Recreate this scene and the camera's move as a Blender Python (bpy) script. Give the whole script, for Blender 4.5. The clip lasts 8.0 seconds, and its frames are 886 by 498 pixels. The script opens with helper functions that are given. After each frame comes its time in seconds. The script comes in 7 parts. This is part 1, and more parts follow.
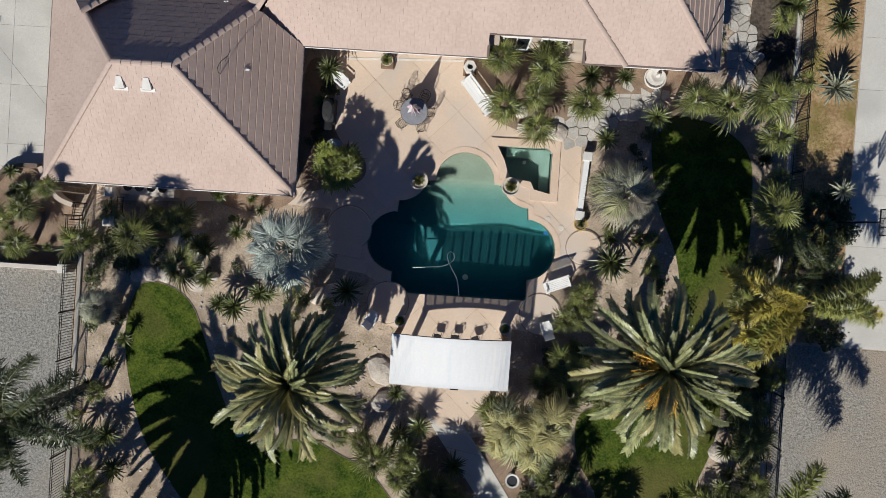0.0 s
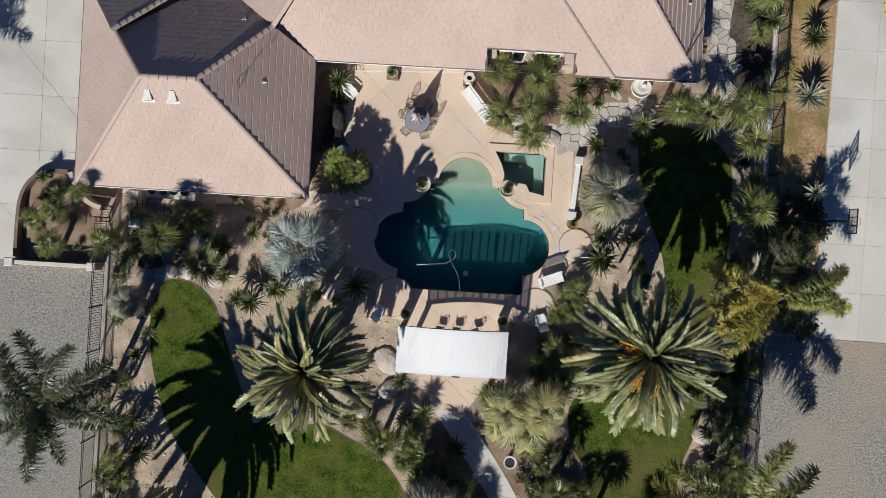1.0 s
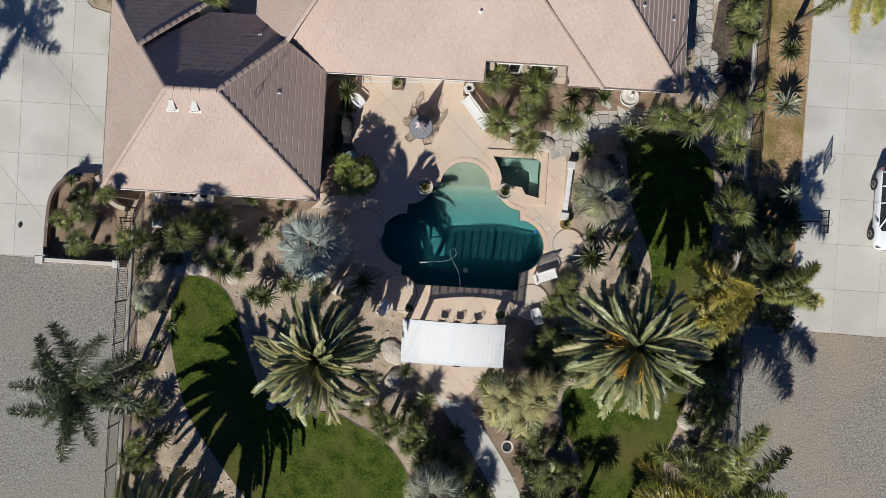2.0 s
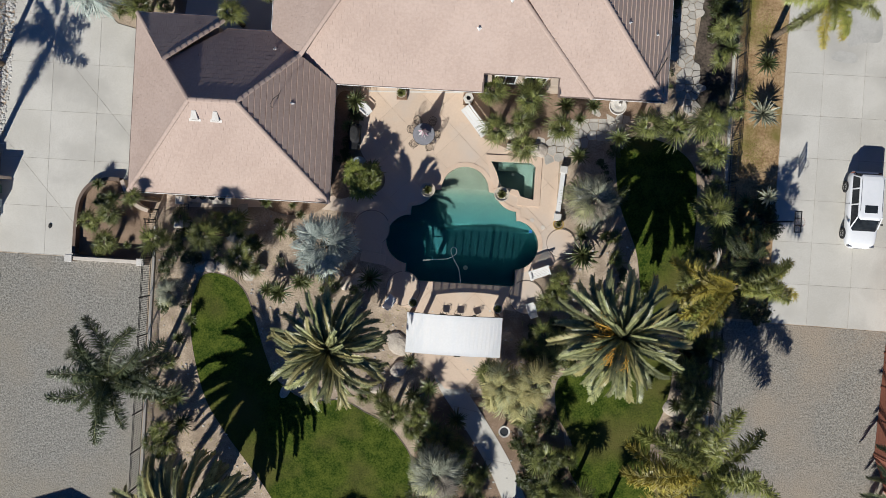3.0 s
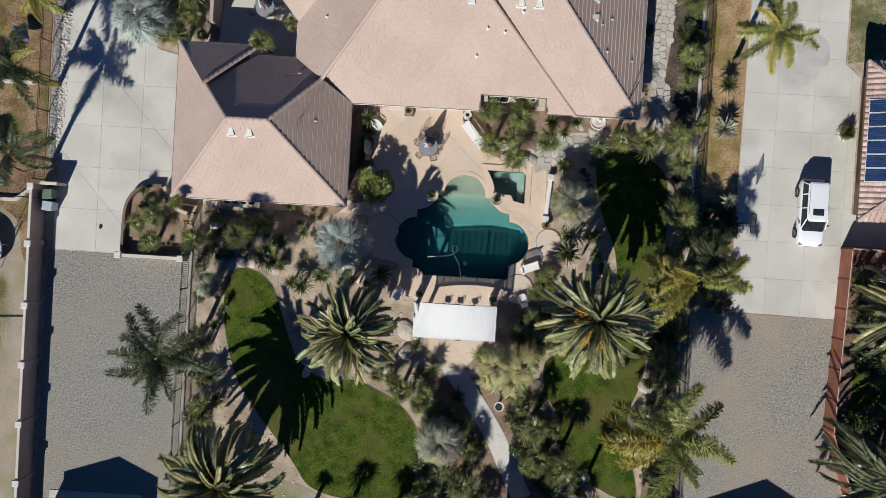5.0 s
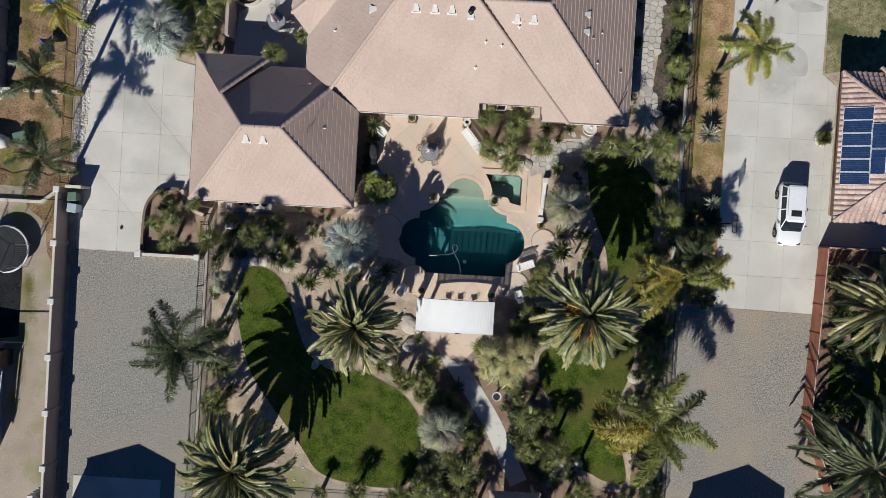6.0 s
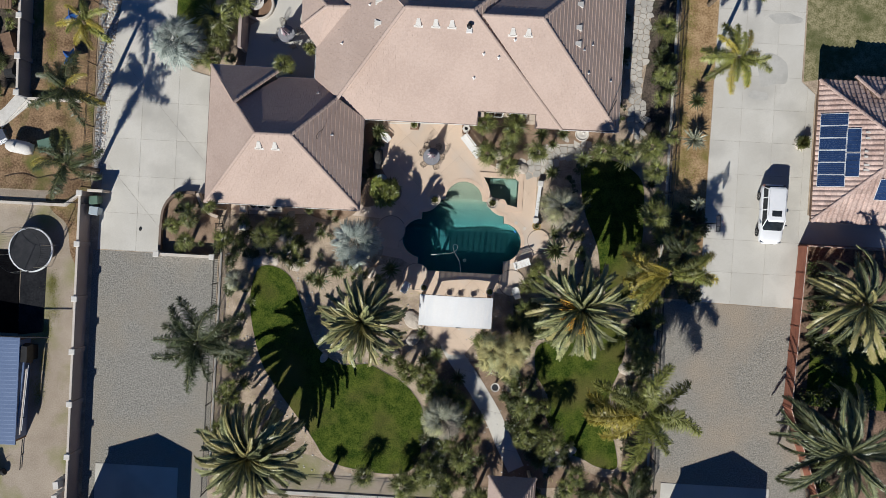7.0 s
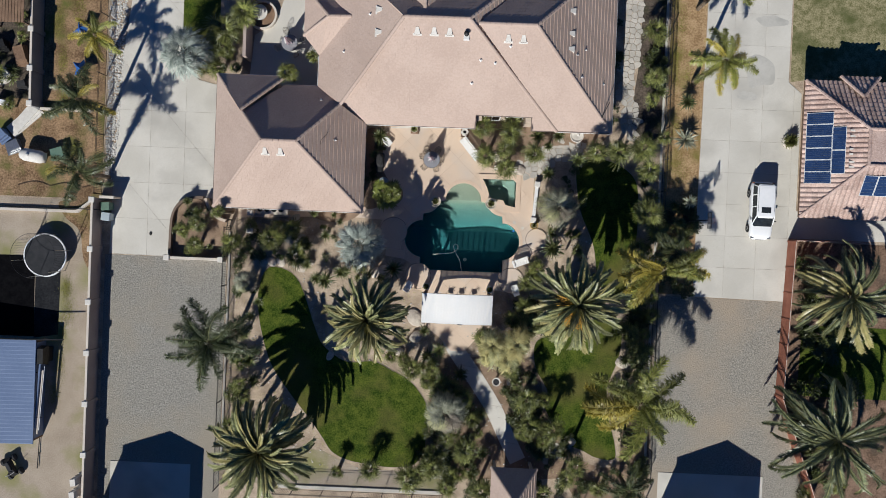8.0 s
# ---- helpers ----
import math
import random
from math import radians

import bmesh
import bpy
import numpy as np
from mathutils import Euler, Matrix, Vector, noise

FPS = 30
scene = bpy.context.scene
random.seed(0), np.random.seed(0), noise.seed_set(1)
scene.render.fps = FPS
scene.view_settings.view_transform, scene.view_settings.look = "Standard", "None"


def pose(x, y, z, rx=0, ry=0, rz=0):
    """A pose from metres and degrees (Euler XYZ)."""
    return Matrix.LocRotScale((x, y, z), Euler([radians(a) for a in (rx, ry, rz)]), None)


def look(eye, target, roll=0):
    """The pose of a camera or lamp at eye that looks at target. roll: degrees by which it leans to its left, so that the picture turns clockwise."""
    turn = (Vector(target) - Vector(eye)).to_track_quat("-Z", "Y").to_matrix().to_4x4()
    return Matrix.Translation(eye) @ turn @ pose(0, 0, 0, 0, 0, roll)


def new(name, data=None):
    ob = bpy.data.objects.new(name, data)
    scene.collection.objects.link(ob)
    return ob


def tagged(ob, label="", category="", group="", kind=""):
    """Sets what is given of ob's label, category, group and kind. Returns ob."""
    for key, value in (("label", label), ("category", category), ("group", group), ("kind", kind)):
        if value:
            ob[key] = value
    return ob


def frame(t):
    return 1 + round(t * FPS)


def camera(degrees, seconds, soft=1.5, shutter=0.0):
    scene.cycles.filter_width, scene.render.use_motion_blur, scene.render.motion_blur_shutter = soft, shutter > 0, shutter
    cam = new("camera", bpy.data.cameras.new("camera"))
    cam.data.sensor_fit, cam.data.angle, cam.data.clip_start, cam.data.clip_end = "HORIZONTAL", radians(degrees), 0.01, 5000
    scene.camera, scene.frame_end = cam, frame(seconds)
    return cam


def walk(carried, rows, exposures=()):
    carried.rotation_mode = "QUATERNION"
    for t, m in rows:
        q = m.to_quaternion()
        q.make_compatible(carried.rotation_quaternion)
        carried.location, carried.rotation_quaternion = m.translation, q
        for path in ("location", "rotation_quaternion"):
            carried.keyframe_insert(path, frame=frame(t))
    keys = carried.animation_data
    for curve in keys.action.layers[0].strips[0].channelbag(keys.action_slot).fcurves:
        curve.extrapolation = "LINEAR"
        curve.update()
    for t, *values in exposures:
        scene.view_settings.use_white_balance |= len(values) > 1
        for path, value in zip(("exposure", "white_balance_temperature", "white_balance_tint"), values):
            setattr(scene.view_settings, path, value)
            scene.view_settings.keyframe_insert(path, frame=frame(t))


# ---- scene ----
cam = camera(60.0, 8.0, 0.55)
# the eye rises straight up over the pool, looking down: seconds, x, y, z, turn
PITCH, LEAN = -0.99, 0.92
RISE = [
    (0, 0.003, 0.005, 36.826, 3.741),
    (0.5, -0.023, -0.018, 38.203, 3.589),
    (1, -0.045, -0.038, 39.607, 3.535),
    (1.5, -0.065, -0.056, 40.975, 3.541),
    (3, -0.111, -0.098, 45.528, 3.445),
    (3.5, -0.123, -0.107, 47.132, 3.480),
    (4, -0.134, -0.115, 48.767, 3.469),
    (4.5, -0.145, -0.121, 50.356, 3.453),
    (6, -0.174, -0.130, 55.193, 3.397),
    (6.5, -0.184, -0.131, 56.865, 3.377),
    (7, -0.195, -0.130, 58.457, 3.200),
    (7.5, -0.208, -0.128, 59.585, 2.789),
    (8, -0.222, -0.126, 60.397, 2.400),
]
walk(cam, [(t, pose(x, y, z, 0, 0, turn) @ pose(0, 0, 0, PITCH) @ pose(0, 0, 0, 0, LEAN)) for t, x, y, z, turn in RISE], [(0.0, -0.1, 5550, 10), (8.0, -0.1, 5550, 10)])

# ---- light ----
# the sun stands to the south and a little west, 38.5 degrees up; shadows fall 0.45 m east and 1.17 m north for each metre of height
SUN_ELEV, SUN_TURN = radians(38.5), radians(201.0)
world = bpy.data.worlds.new("sky")
scene.world = world
world.use_nodes = True
wn = world.node_tree
sky = wn.nodes.new("ShaderNodeTexSky")
sky.sky_type, sky.sun_disc = "NISHITA", False
sky.sun_elevation, sky.sun_rotation = SUN_ELEV, SUN_TURN
sky.dust_density, sky.ozone_density, sky.air_density = 0.0, 10.0, 1.0
deep = wn.nodes.new("ShaderNodeMix")
deep.data_type, deep.blend_type = "RGBA", "MULTIPLY"
deep.inputs[0].default_value, deep.inputs[7].default_value = 1.0, (0.52, 0.98, 1.25, 1)
wn.links.new(sky.outputs[0], deep.inputs[6])
wn.links.new(deep.outputs[2], wn.nodes["Background"].inputs[0])
wn.nodes["Background"].inputs[1].default_value = 0.032
sun = new("sun", bpy.data.lights.new("sun", "SUN"))
sun.data.energy, sun.data.angle, sun.data.color = 5.5, radians(0.5), (1.0, 0.895, 0.72)
sun.matrix_world = look((0, 0, 40), (0.451 * 20, 1.174 * 20, 20))
scene.view_settings.exposure = 0.0


# ---- materials ----
def mat(name, c1, c2, scale=1.5, fine=30.0, rough=0.85, bump=0.15, metal=0.0, rand=0.0, island=0.0, contrast=0.22, stain=None, stain_scale=0.5, spec=0.3, dist=0.02):
    """Two colours mixed by a broad and a fine noise, with bump; rand and island vary it from piece to piece; stain: a third colour in patches."""
    m = bpy.data.materials.new(name)
    m.use_nodes = True
    t = m.node_tree
    bsdf = t.nodes["Principled BSDF"]
    geo = t.nodes.new("ShaderNodeNewGeometry")
    n1, n2 = t.nodes.new("ShaderNodeTexNoise"), t.nodes.new("ShaderNodeTexNoise")
    n1.inputs["Scale"].default_value, n2.inputs["Scale"].default_value = scale, fine
    n1.inputs["Detail"].default_value, n2.inputs["Detail"].default_value = 4, 3
    for n in (n1, n2):
        t.links.new(geo.outputs["Position"], n.inputs["Vector"])
    add = t.nodes.new("ShaderNodeMath")
    add.operation = "ADD"
    t.links.new(n1.outputs[0], add.inputs[0])
    t.links.new(n2.outputs[0], add.inputs[1])
    ramp = t.nodes.new("ShaderNodeMapRange")
    ramp.inputs[1].default_value, ramp.inputs[2].default_value = 1.0 - contrast, 1.0 + contrast
    t.links.new(add.outputs[0], ramp.inputs[0])
    mix = t.nodes.new("ShaderNodeMix")
    mix.data_type = "RGBA"
    mix.inputs[6].default_value, mix.inputs[7].default_value = (*c1, 1), (*c2, 1)
    t.links.new(ramp.outputs[0], mix.inputs[0])
    out = mix.outputs[2]
    if stain:
        n3 = t.nodes.new("ShaderNodeTexNoise")
        n3.inputs["Scale"].default_value, n3.inputs["Detail"].default_value = stain_scale, 6
        t.links.new(geo.outputs["Position"], n3.inputs["Vector"])
        r3 = t.nodes.new("ShaderNodeMapRange")
        r3.inputs[1].default_value, r3.inputs[2].default_value = 0.5, 0.68
        t.links.new(n3.outputs[0], r3.inputs[0])
        mx = t.nodes.new("ShaderNodeMix")
        mx.data_type = "RGBA"
        mx.inputs[7].default_value = (*stain, 1)
        t.links.new(r3.outputs[0], mx.inputs[0])
        t.links.new(out, mx.inputs[6])
        out = mx.outputs[2]
    if rand or island:
        hsv = t.nodes.new("ShaderNodeHueSaturation")
        mr = t.nodes.new("ShaderNodeMapRange")
        amount = rand or island
        mr.inputs[3].default_value, mr.inputs[4].default_value = 1 - amount, 1 + amount
        if rand:
            t.links.new(t.nodes.new("ShaderNodeObjectInfo").outputs["Random"], mr.inputs[0])
        else:
            t.links.new(geo.outputs["Random Per Island"], mr.inputs[0])
        t.links.new(mr.outputs[0], hsv.inputs["Value"])
        t.links.new(out, hsv.inputs["Color"])
        out = hsv.outputs[0]
    t.links.new(out, bsdf.inputs["Base Color"])
    bsdf.inputs["Roughness"].default_value, bsdf.inputs["Metallic"].default_value = rough, metal
    bsdf.inputs["Specular IOR Level"].default_value = spec
    if bump:
        b = t.nodes.new("ShaderNodeBump")
        b.inputs["Strength"].default_value, b.inputs["Distance"].default_value = bump, dist
        t.links.new(add.outputs[0], b.inputs["Height"])
        t.links.new(b.outputs[0], bsdf.inputs["Normal"])
    return m


def leaf_mat(name, c1, c2, rough=0.38, through_light=0.12, rand=0.25):
    m = mat(name, c1, c2, 3.0, 25.0, rough, 0.0, rand=rand, contrast=0.3, spec=0.5)
    t = m.node_tree
    bsdf, outp = t.nodes["Principled BSDF"], t.nodes["Material Output"]
    tr, mx = t.nodes.new("ShaderNodeBsdfTranslucent"), t.nodes.new("ShaderNodeMixShader")
    t.links.new(bsdf.inputs["Base Color"].links[0].from_socket, tr.inputs[0])
    mx.inputs[0].default_value = through_light
    t.links.new(bsdf.outputs[0], mx.inputs[1])
    t.links.new(tr.outputs[0], mx.inputs[2])
    t.links.new(mx.outputs[0], outp.inputs[0])
    return m


DIRT = mat("sandy_soil", (0.30, 0.235, 0.17), (0.56, 0.45, 0.335), 1.4, 11, 0.95, 0.6, stain=(0.26, 0.20, 0.145), stain_scale=0.5, contrast=0.24)
STRIP_SOIL = mat("dry_grass_soil", (0.24, 0.15, 0.07), (0.46, 0.32, 0.175), 1.2, 7, 0.95, 0.7, stain=(0.17, 0.145, 0.035), stain_scale=0.35)
YARD_SOIL = mat("orange_earth", (0.13, 0.08, 0.042), (0.35, 0.235, 0.135), 0.8, 7, 0.95, 0.6, stain=(0.12, 0.125, 0.03), stain_scale=0.45)
GREY_EARTH = mat("grey_earth", (0.31, 0.255, 0.195), (0.42, 0.355, 0.28), 0.5, 10, 0.95, 0.5, stain=(0.24, 0.23, 0.10), stain_scale=0.3)
BED_SOIL = mat("bark_soil", (0.19, 0.13, 0.085), (0.33, 0.24, 0.17), 1.2, 26, 0.95, 0.6)
GRAVEL = mat("grey_gravel", (0.145, 0.137, 0.120), (0.41, 0.39, 0.345), 9.0, 24, 0.95, 0.6, contrast=0.24, stain=(0.31, 0.275, 0.22), stain_scale=0.14, dist=0.05)
GRAVEL_WARM = mat("warm_grey_gravel", (0.155, 0.143, 0.122), (0.425, 0.395, 0.342), 9.0, 24, 0.95, 0.6, contrast=0.24, stain=(0.36, 0.30, 0.23), stain_scale=0.13, dist=0.05)
CONCRETE = mat("pale_concrete", (0.54, 0.512, 0.452), (0.64, 0.612, 0.55), 0.35, 18, 0.9, 0.1, rand=0.04, stain=(0.455, 0.432, 0.385), stain_scale=0.22)
STAINED = mat("stained_concrete", (0.45, 0.432, 0.39), (0.53, 0.51, 0.465), 0.9, 14, 0.9, 0.05, stain=(0.40, 0.385, 0.35), stain_scale=0.7)
JOINT = mat("dark_joint", (0.27, 0.22, 0.18), (0.34, 0.28, 0.23), 4, 30, 0.95, 0.1)
SCORE = mat("scored_line", (0.46, 0.35, 0.26), (0.54, 0.42, 0.32), 4, 30, 0.95, 0.05)
DECK = mat("tan_deck_concrete", (0.60, 0.465, 0.345), (0.70, 0.56, 0.43), 0.5, 14, 0.85, 0.05, rand=0.05, stain=(0.58, 0.50, 0.425), stain_scale=0.3, contrast=0.35)
COPING = mat("peach_coping", (0.62, 0.465, 0.34), (0.71, 0.555, 0.42), 0.9, 20, 0.8, 0.1)
FLAG = mat("flagstone", (0.40, 0.375, 0.33), (0.55, 0.51, 0.45), 1.2, 14, 0.85, 0.3, rand=0.14)
LAWN = mat("lawn_turf", (0.026, 0.050, 0.007), (0.100, 0.125, 0.019), 1.3, 9, 0.95, 0.6, stain=(0.115, 0.108, 0.032), stain_scale=0.22, dist=0.04, spec=0.05)
GRASS = mat("grass_blades", (0.036, 0.062, 0.009), (0.100, 0.126, 0.020), 0.6, 9, 0.9, 0.0, island=0.2, spec=0.05)
WEED = mat("weed_blades", (0.14, 0.15, 0.025), (0.30, 0.28, 0.07), 0.8, 9, 0.9, 0.0, island=0.25, spec=0.05)
DRY_LAWN = mat("patchy_lawn", (0.13, 0.125, 0.05), (0.34, 0.30, 0.17), 2.2, 9, 0.95, 0.5, stain=(0.09, 0.10, 0.032), stain_scale=0.35)
STUCCO = mat("tan_stucco", (0.50, 0.41, 0.32), (0.58, 0.49, 0.40), 0.8, 60, 0.9, 0.2)
WHITE = mat("white_paint", (0.72, 0.71, 0.68), (0.80, 0.79, 0.77), 2, 40, 0.6, 0.05)
ROOF = mat("pink_brown_roof_tile", (0.455, 0.350, 0.292), (0.515, 0.403, 0.340), 0.3, 7, 0.92, 0.1, island=0.022, spec=0.05)
ROOF2 = mat("clay_barrel_tile", (0.36, 0.25, 0.21), (0.58, 0.445, 0.385), 0.6, 9, 0.8, 0.15, island=0.15)
BLOCK = mat("mauve_block_wall", (0.36, 0.285, 0.25), (0.44, 0.36, 0.32), 0.6, 20, 0.9, 0.2)
CAP = mat("pale_wall_cap", (0.56, 0.50, 0.43), (0.66, 0.60, 0.52), 1, 20, 0.85, 0.1)
REDWALL = mat("terracotta_fence", (0.27, 0.105, 0.065), (0.36, 0.15, 0.095), 0.8, 14, 0.8, 0.1, rand=0.08)
IRON = mat("black_iron", (0.025, 0.025, 0.027), (0.05, 0.05, 0.05), 3, 40, 0.5, 0.05, metal=0.6)
BROWN_IRON = mat("bronze_iron", (0.07, 0.055, 0.04), (0.12, 0.09, 0.07), 3, 40, 0.5, 0.05, metal=0.6)


def pool_depth_tint():
    """Pebble finish with the water's depth tint painted in: from sand on the beach through aqua to dark teal in the
    deep end.
    """
    m = mat("depth_tinted_pool_pebble", (0.85, 0.85, 0.85), (1.0, 1.0, 1.0), 0.8, 9, 0.7, 0.0)
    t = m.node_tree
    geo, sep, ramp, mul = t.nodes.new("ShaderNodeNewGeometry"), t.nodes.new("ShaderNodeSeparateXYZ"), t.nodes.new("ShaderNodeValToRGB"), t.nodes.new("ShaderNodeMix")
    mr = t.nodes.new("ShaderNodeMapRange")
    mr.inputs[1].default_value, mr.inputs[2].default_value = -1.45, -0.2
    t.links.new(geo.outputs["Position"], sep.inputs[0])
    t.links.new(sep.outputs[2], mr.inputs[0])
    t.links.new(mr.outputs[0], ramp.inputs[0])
    # light lost in deeper water is put into the floor's colour
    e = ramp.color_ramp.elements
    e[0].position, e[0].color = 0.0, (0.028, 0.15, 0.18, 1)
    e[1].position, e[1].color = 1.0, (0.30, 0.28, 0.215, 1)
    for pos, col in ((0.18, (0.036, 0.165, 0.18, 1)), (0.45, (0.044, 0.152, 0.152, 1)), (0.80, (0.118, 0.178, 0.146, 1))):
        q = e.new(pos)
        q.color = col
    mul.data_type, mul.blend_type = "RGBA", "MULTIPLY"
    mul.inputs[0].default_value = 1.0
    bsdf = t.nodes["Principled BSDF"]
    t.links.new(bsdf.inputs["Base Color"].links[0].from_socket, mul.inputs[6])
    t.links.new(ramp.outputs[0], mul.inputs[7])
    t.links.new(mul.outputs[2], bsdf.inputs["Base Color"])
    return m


PEBBLE_DEPTH_TINT = pool_depth_tint()
AQUA = mat("aqua_spa_pebble", (0.185, 0.24, 0.205), (0.24, 0.295, 0.255), 0.8, 12, 0.7, 0.0)
GUTTER = mat("taupe_gutter", (0.17, 0.13, 0.11), (0.22, 0.17, 0.145), 2, 20, 0.6, 0.0)
ROCK = mat("pale_boulder", (0.42, 0.36, 0.30), (0.62, 0.55, 0.46), 2.5, 14, 0.9, 0.5, rand=0.15)
COBBLE = mat("white_cobble", (0.42, 0.40, 0.37), (0.62, 0.60, 0.56), 2, 30, 0.8, 0.1, island=0.3)
TRUNK = mat("palm_bark", (0.10, 0.075, 0.05), (0.22, 0.17, 0.12), 4, 22, 0.95, 0.6)
LEAF_RIB = leaf_mat("pale_midrib", (0.24, 0.24, 0.09), (0.40, 0.38, 0.17))
LEAF_DATE = leaf_mat("date_frond", (0.045, 0.060, 0.026), (0.43, 0.43, 0.20), rand=0.5)
LEAF_DATE_PALE = leaf_mat("pale_date_frond", (0.20, 0.19, 0.065), (0.46, 0.40, 0.18))
LEAF_QUEEN = leaf_mat("queen_frond", (0.09, 0.115, 0.022), (0.40, 0.40, 0.095), rand=0.4)
LEAF_QUEEN_DULL = leaf_mat("dull_queen_frond", (0.028, 0.043, 0.018), (0.16, 0.185, 0.08))
LEAF_DATE_DARK = leaf_mat("dark_date_frond", (0.045, 0.06, 0.028), (0.28, 0.30, 0.155), rand=0.45)
LEAF_GOLD = leaf_mat("yellowing_frond", (0.19, 0.16, 0.022), (0.54, 0.45, 0.085), rand=0.35)
LEAF_FAN = leaf_mat("fan_leaf", (0.030, 0.047, 0.012), (0.29, 0.30, 0.085), rand=0.55)
LEAF_DARK = leaf_mat("dark_bush_leaf", (0.018, 0.028, 0.008), (0.10, 0.115, 0.03), rand=0.3)
LEAF_SILVER = leaf_mat("silver_leaf", (0.13, 0.165, 0.145), (0.50, 0.54, 0.48), 0.42, 0.12, rand=0.45)
LEAF_GREY = leaf_mat("grey_green_leaf", (0.11, 0.118, 0.078), (0.46, 0.46, 0.335), 0.42, 0.12, rand=0.5)
LEAF_STRAW = leaf_mat("straw_leaf", (0.29, 0.27, 0.10), (0.62, 0.56, 0.245), 0.6, 0.2)
LEAF_PALE_OLIVE = leaf_mat("pale_olive_leaf", (0.22, 0.235, 0.10), (0.50, 0.48, 0.25), 0.55, 0.15, rand=0.35)
LEAF_GOLD_STRAW = leaf_mat("golden_straw_leaf", (0.34, 0.29, 0.09), (0.58, 0.50, 0.22), 0.6, 0.2)
LEAF_DRY = leaf_mat("dry_brown_leaf", (0.15, 0.12, 0.085), (0.36, 0.31, 0.24), 0.65, 0.1, rand=0.4)
LEAF_YUCCA = leaf_mat("yucca_leaf", (0.045, 0.06, 0.018), (0.19, 0.21, 0.075), rand=0.4)
LEAF_POT = leaf_mat("pot_plant_leaf", (0.07, 0.085, 0.022), (0.27, 0.27, 0.09), rand=0.4)
LEAF_BRIGHT = leaf_mat("bright_fan_leaf", (0.045, 0.065, 0.012), (0.27, 0.29, 0.06), rand=0.4)
FRUIT = leaf_mat("orange_fruit_stalk", (0.62, 0.36, 0.05), (0.75, 0.48, 0.10), 0.6, 0.1)
RUBBER = mat("black_rubber", (0.02, 0.02, 0.022), (0.04, 0.04, 0.04), 5, 50, 0.8, 0.05)
ALUMINIUM = mat("white_aluminium", (0.70, 0.71, 0.72), (0.78, 0.79, 0.80), 5, 50, 0.5, 0.0)
# near-black earth colour that stands for the shed's shadow
SHED_SHADE = mat("shed_shade_earth", (0.012, 0.013, 0.016), (0.028, 0.029, 0.032), 0.9, 7, 0.95, 0.3, spec=0.1)
RED_SOIL = mat("reddish_soil", (0.11, 0.07, 0.045), (0.27, 0.18, 0.125), 0.9, 7, 0.95, 0.7, stain=(0.06, 0.05, 0.035), stain_scale=0.5)
DARK_SOIL = mat("dark_littered_soil", (0.05, 0.04, 0.032), (0.14, 0.11, 0.085), 0.9, 7, 0.95, 0.7, stain=(0.04, 0.045, 0.02), stain_scale=0.6)
CHROME = mat("bare_metal", (0.45, 0.46, 0.47), (0.6, 0.6, 0.6), 5, 50, 0.35, 0.0, metal=0.9)
CAR_WHITE = mat("white_car_paint", (0.78, 0.79, 0.80), (0.82, 0.82, 0.83), 0.5, 5, 0.25, 0.0, spec=0.5)
DARK_GLASS = mat("dark_glass", (0.012, 0.015, 0.02), (0.03, 0.035, 0.04), 1, 5, 0.08, 0.0, spec=0.25)
BROWN_STUCCO = mat("brown_stucco", (0.15, 0.11, 0.085), (0.21, 0.155, 0.12), 0.8, 50, 0.9, 0.2)
GREY_BLOCK = mat("grey_block_wall", (0.18, 0.18, 0.185), (0.25, 0.25, 0.255), 0.6, 20, 0.9, 0.2)
SOLAR = mat("solar_cell", (0.018, 0.036, 0.095), (0.03, 0.058, 0.145), 2, 9, 0.2, 0.0, spec=0.5)
METAL_BLUE = mat("blue_metal_roof", (0.125, 0.175, 0.30), (0.165, 0.22, 0.355), 0.4, 12, 0.5, 0.05)
BLUE = mat("blue_canvas", (0.02, 0.08, 0.30), (0.04, 0.14, 0.42), 2, 20, 0.7, 0.1)
MATTE_BLACK = mat("matte_black_cover", (0.003, 0.003, 0.004), (0.007, 0.007, 0.008), 1.5, 8, 0.95, 0.3, spec=0.02)
NET = mat("dark_mesh", (0.02, 0.022, 0.025), (0.04, 0.04, 0.045), 2, 40, 0.8, 0.1)
GREY_FABRIC = mat("grey_umbrella", (0.20, 0.20, 0.22), (0.30, 0.30, 0.32), 2, 40, 0.8, 0.1)
PINK = mat("pink_canvas", (0.62, 0.42, 0.50), (0.72, 0.55, 0.60), 2, 40, 0.8, 0.05)
GREEN_BIN = mat("green_plastic", (0.10, 0.17, 0.13), (0.14, 0.21, 0.16), 2, 30, 0.5, 0.05)
GREY_BIN = mat("grey_blue_plastic", (0.36, 0.42, 0.46), (0.42, 0.48, 0.52), 2, 30, 0.5, 0.05)
WOOD = mat("weathered_wood", (0.16, 0.10, 0.065), (0.26, 0.17, 0.11), 2, 20, 0.9, 0.2)
GLAZED = mat("pale_pot", (0.52, 0.45, 0.35), (0.62, 0.55, 0.45), 3, 30, 0.7, 0.1)
STONE_WHITE = mat("cast_stone", (0.58, 0.55, 0.50), (0.70, 0.67, 0.62), 3, 30, 0.8, 0.1)


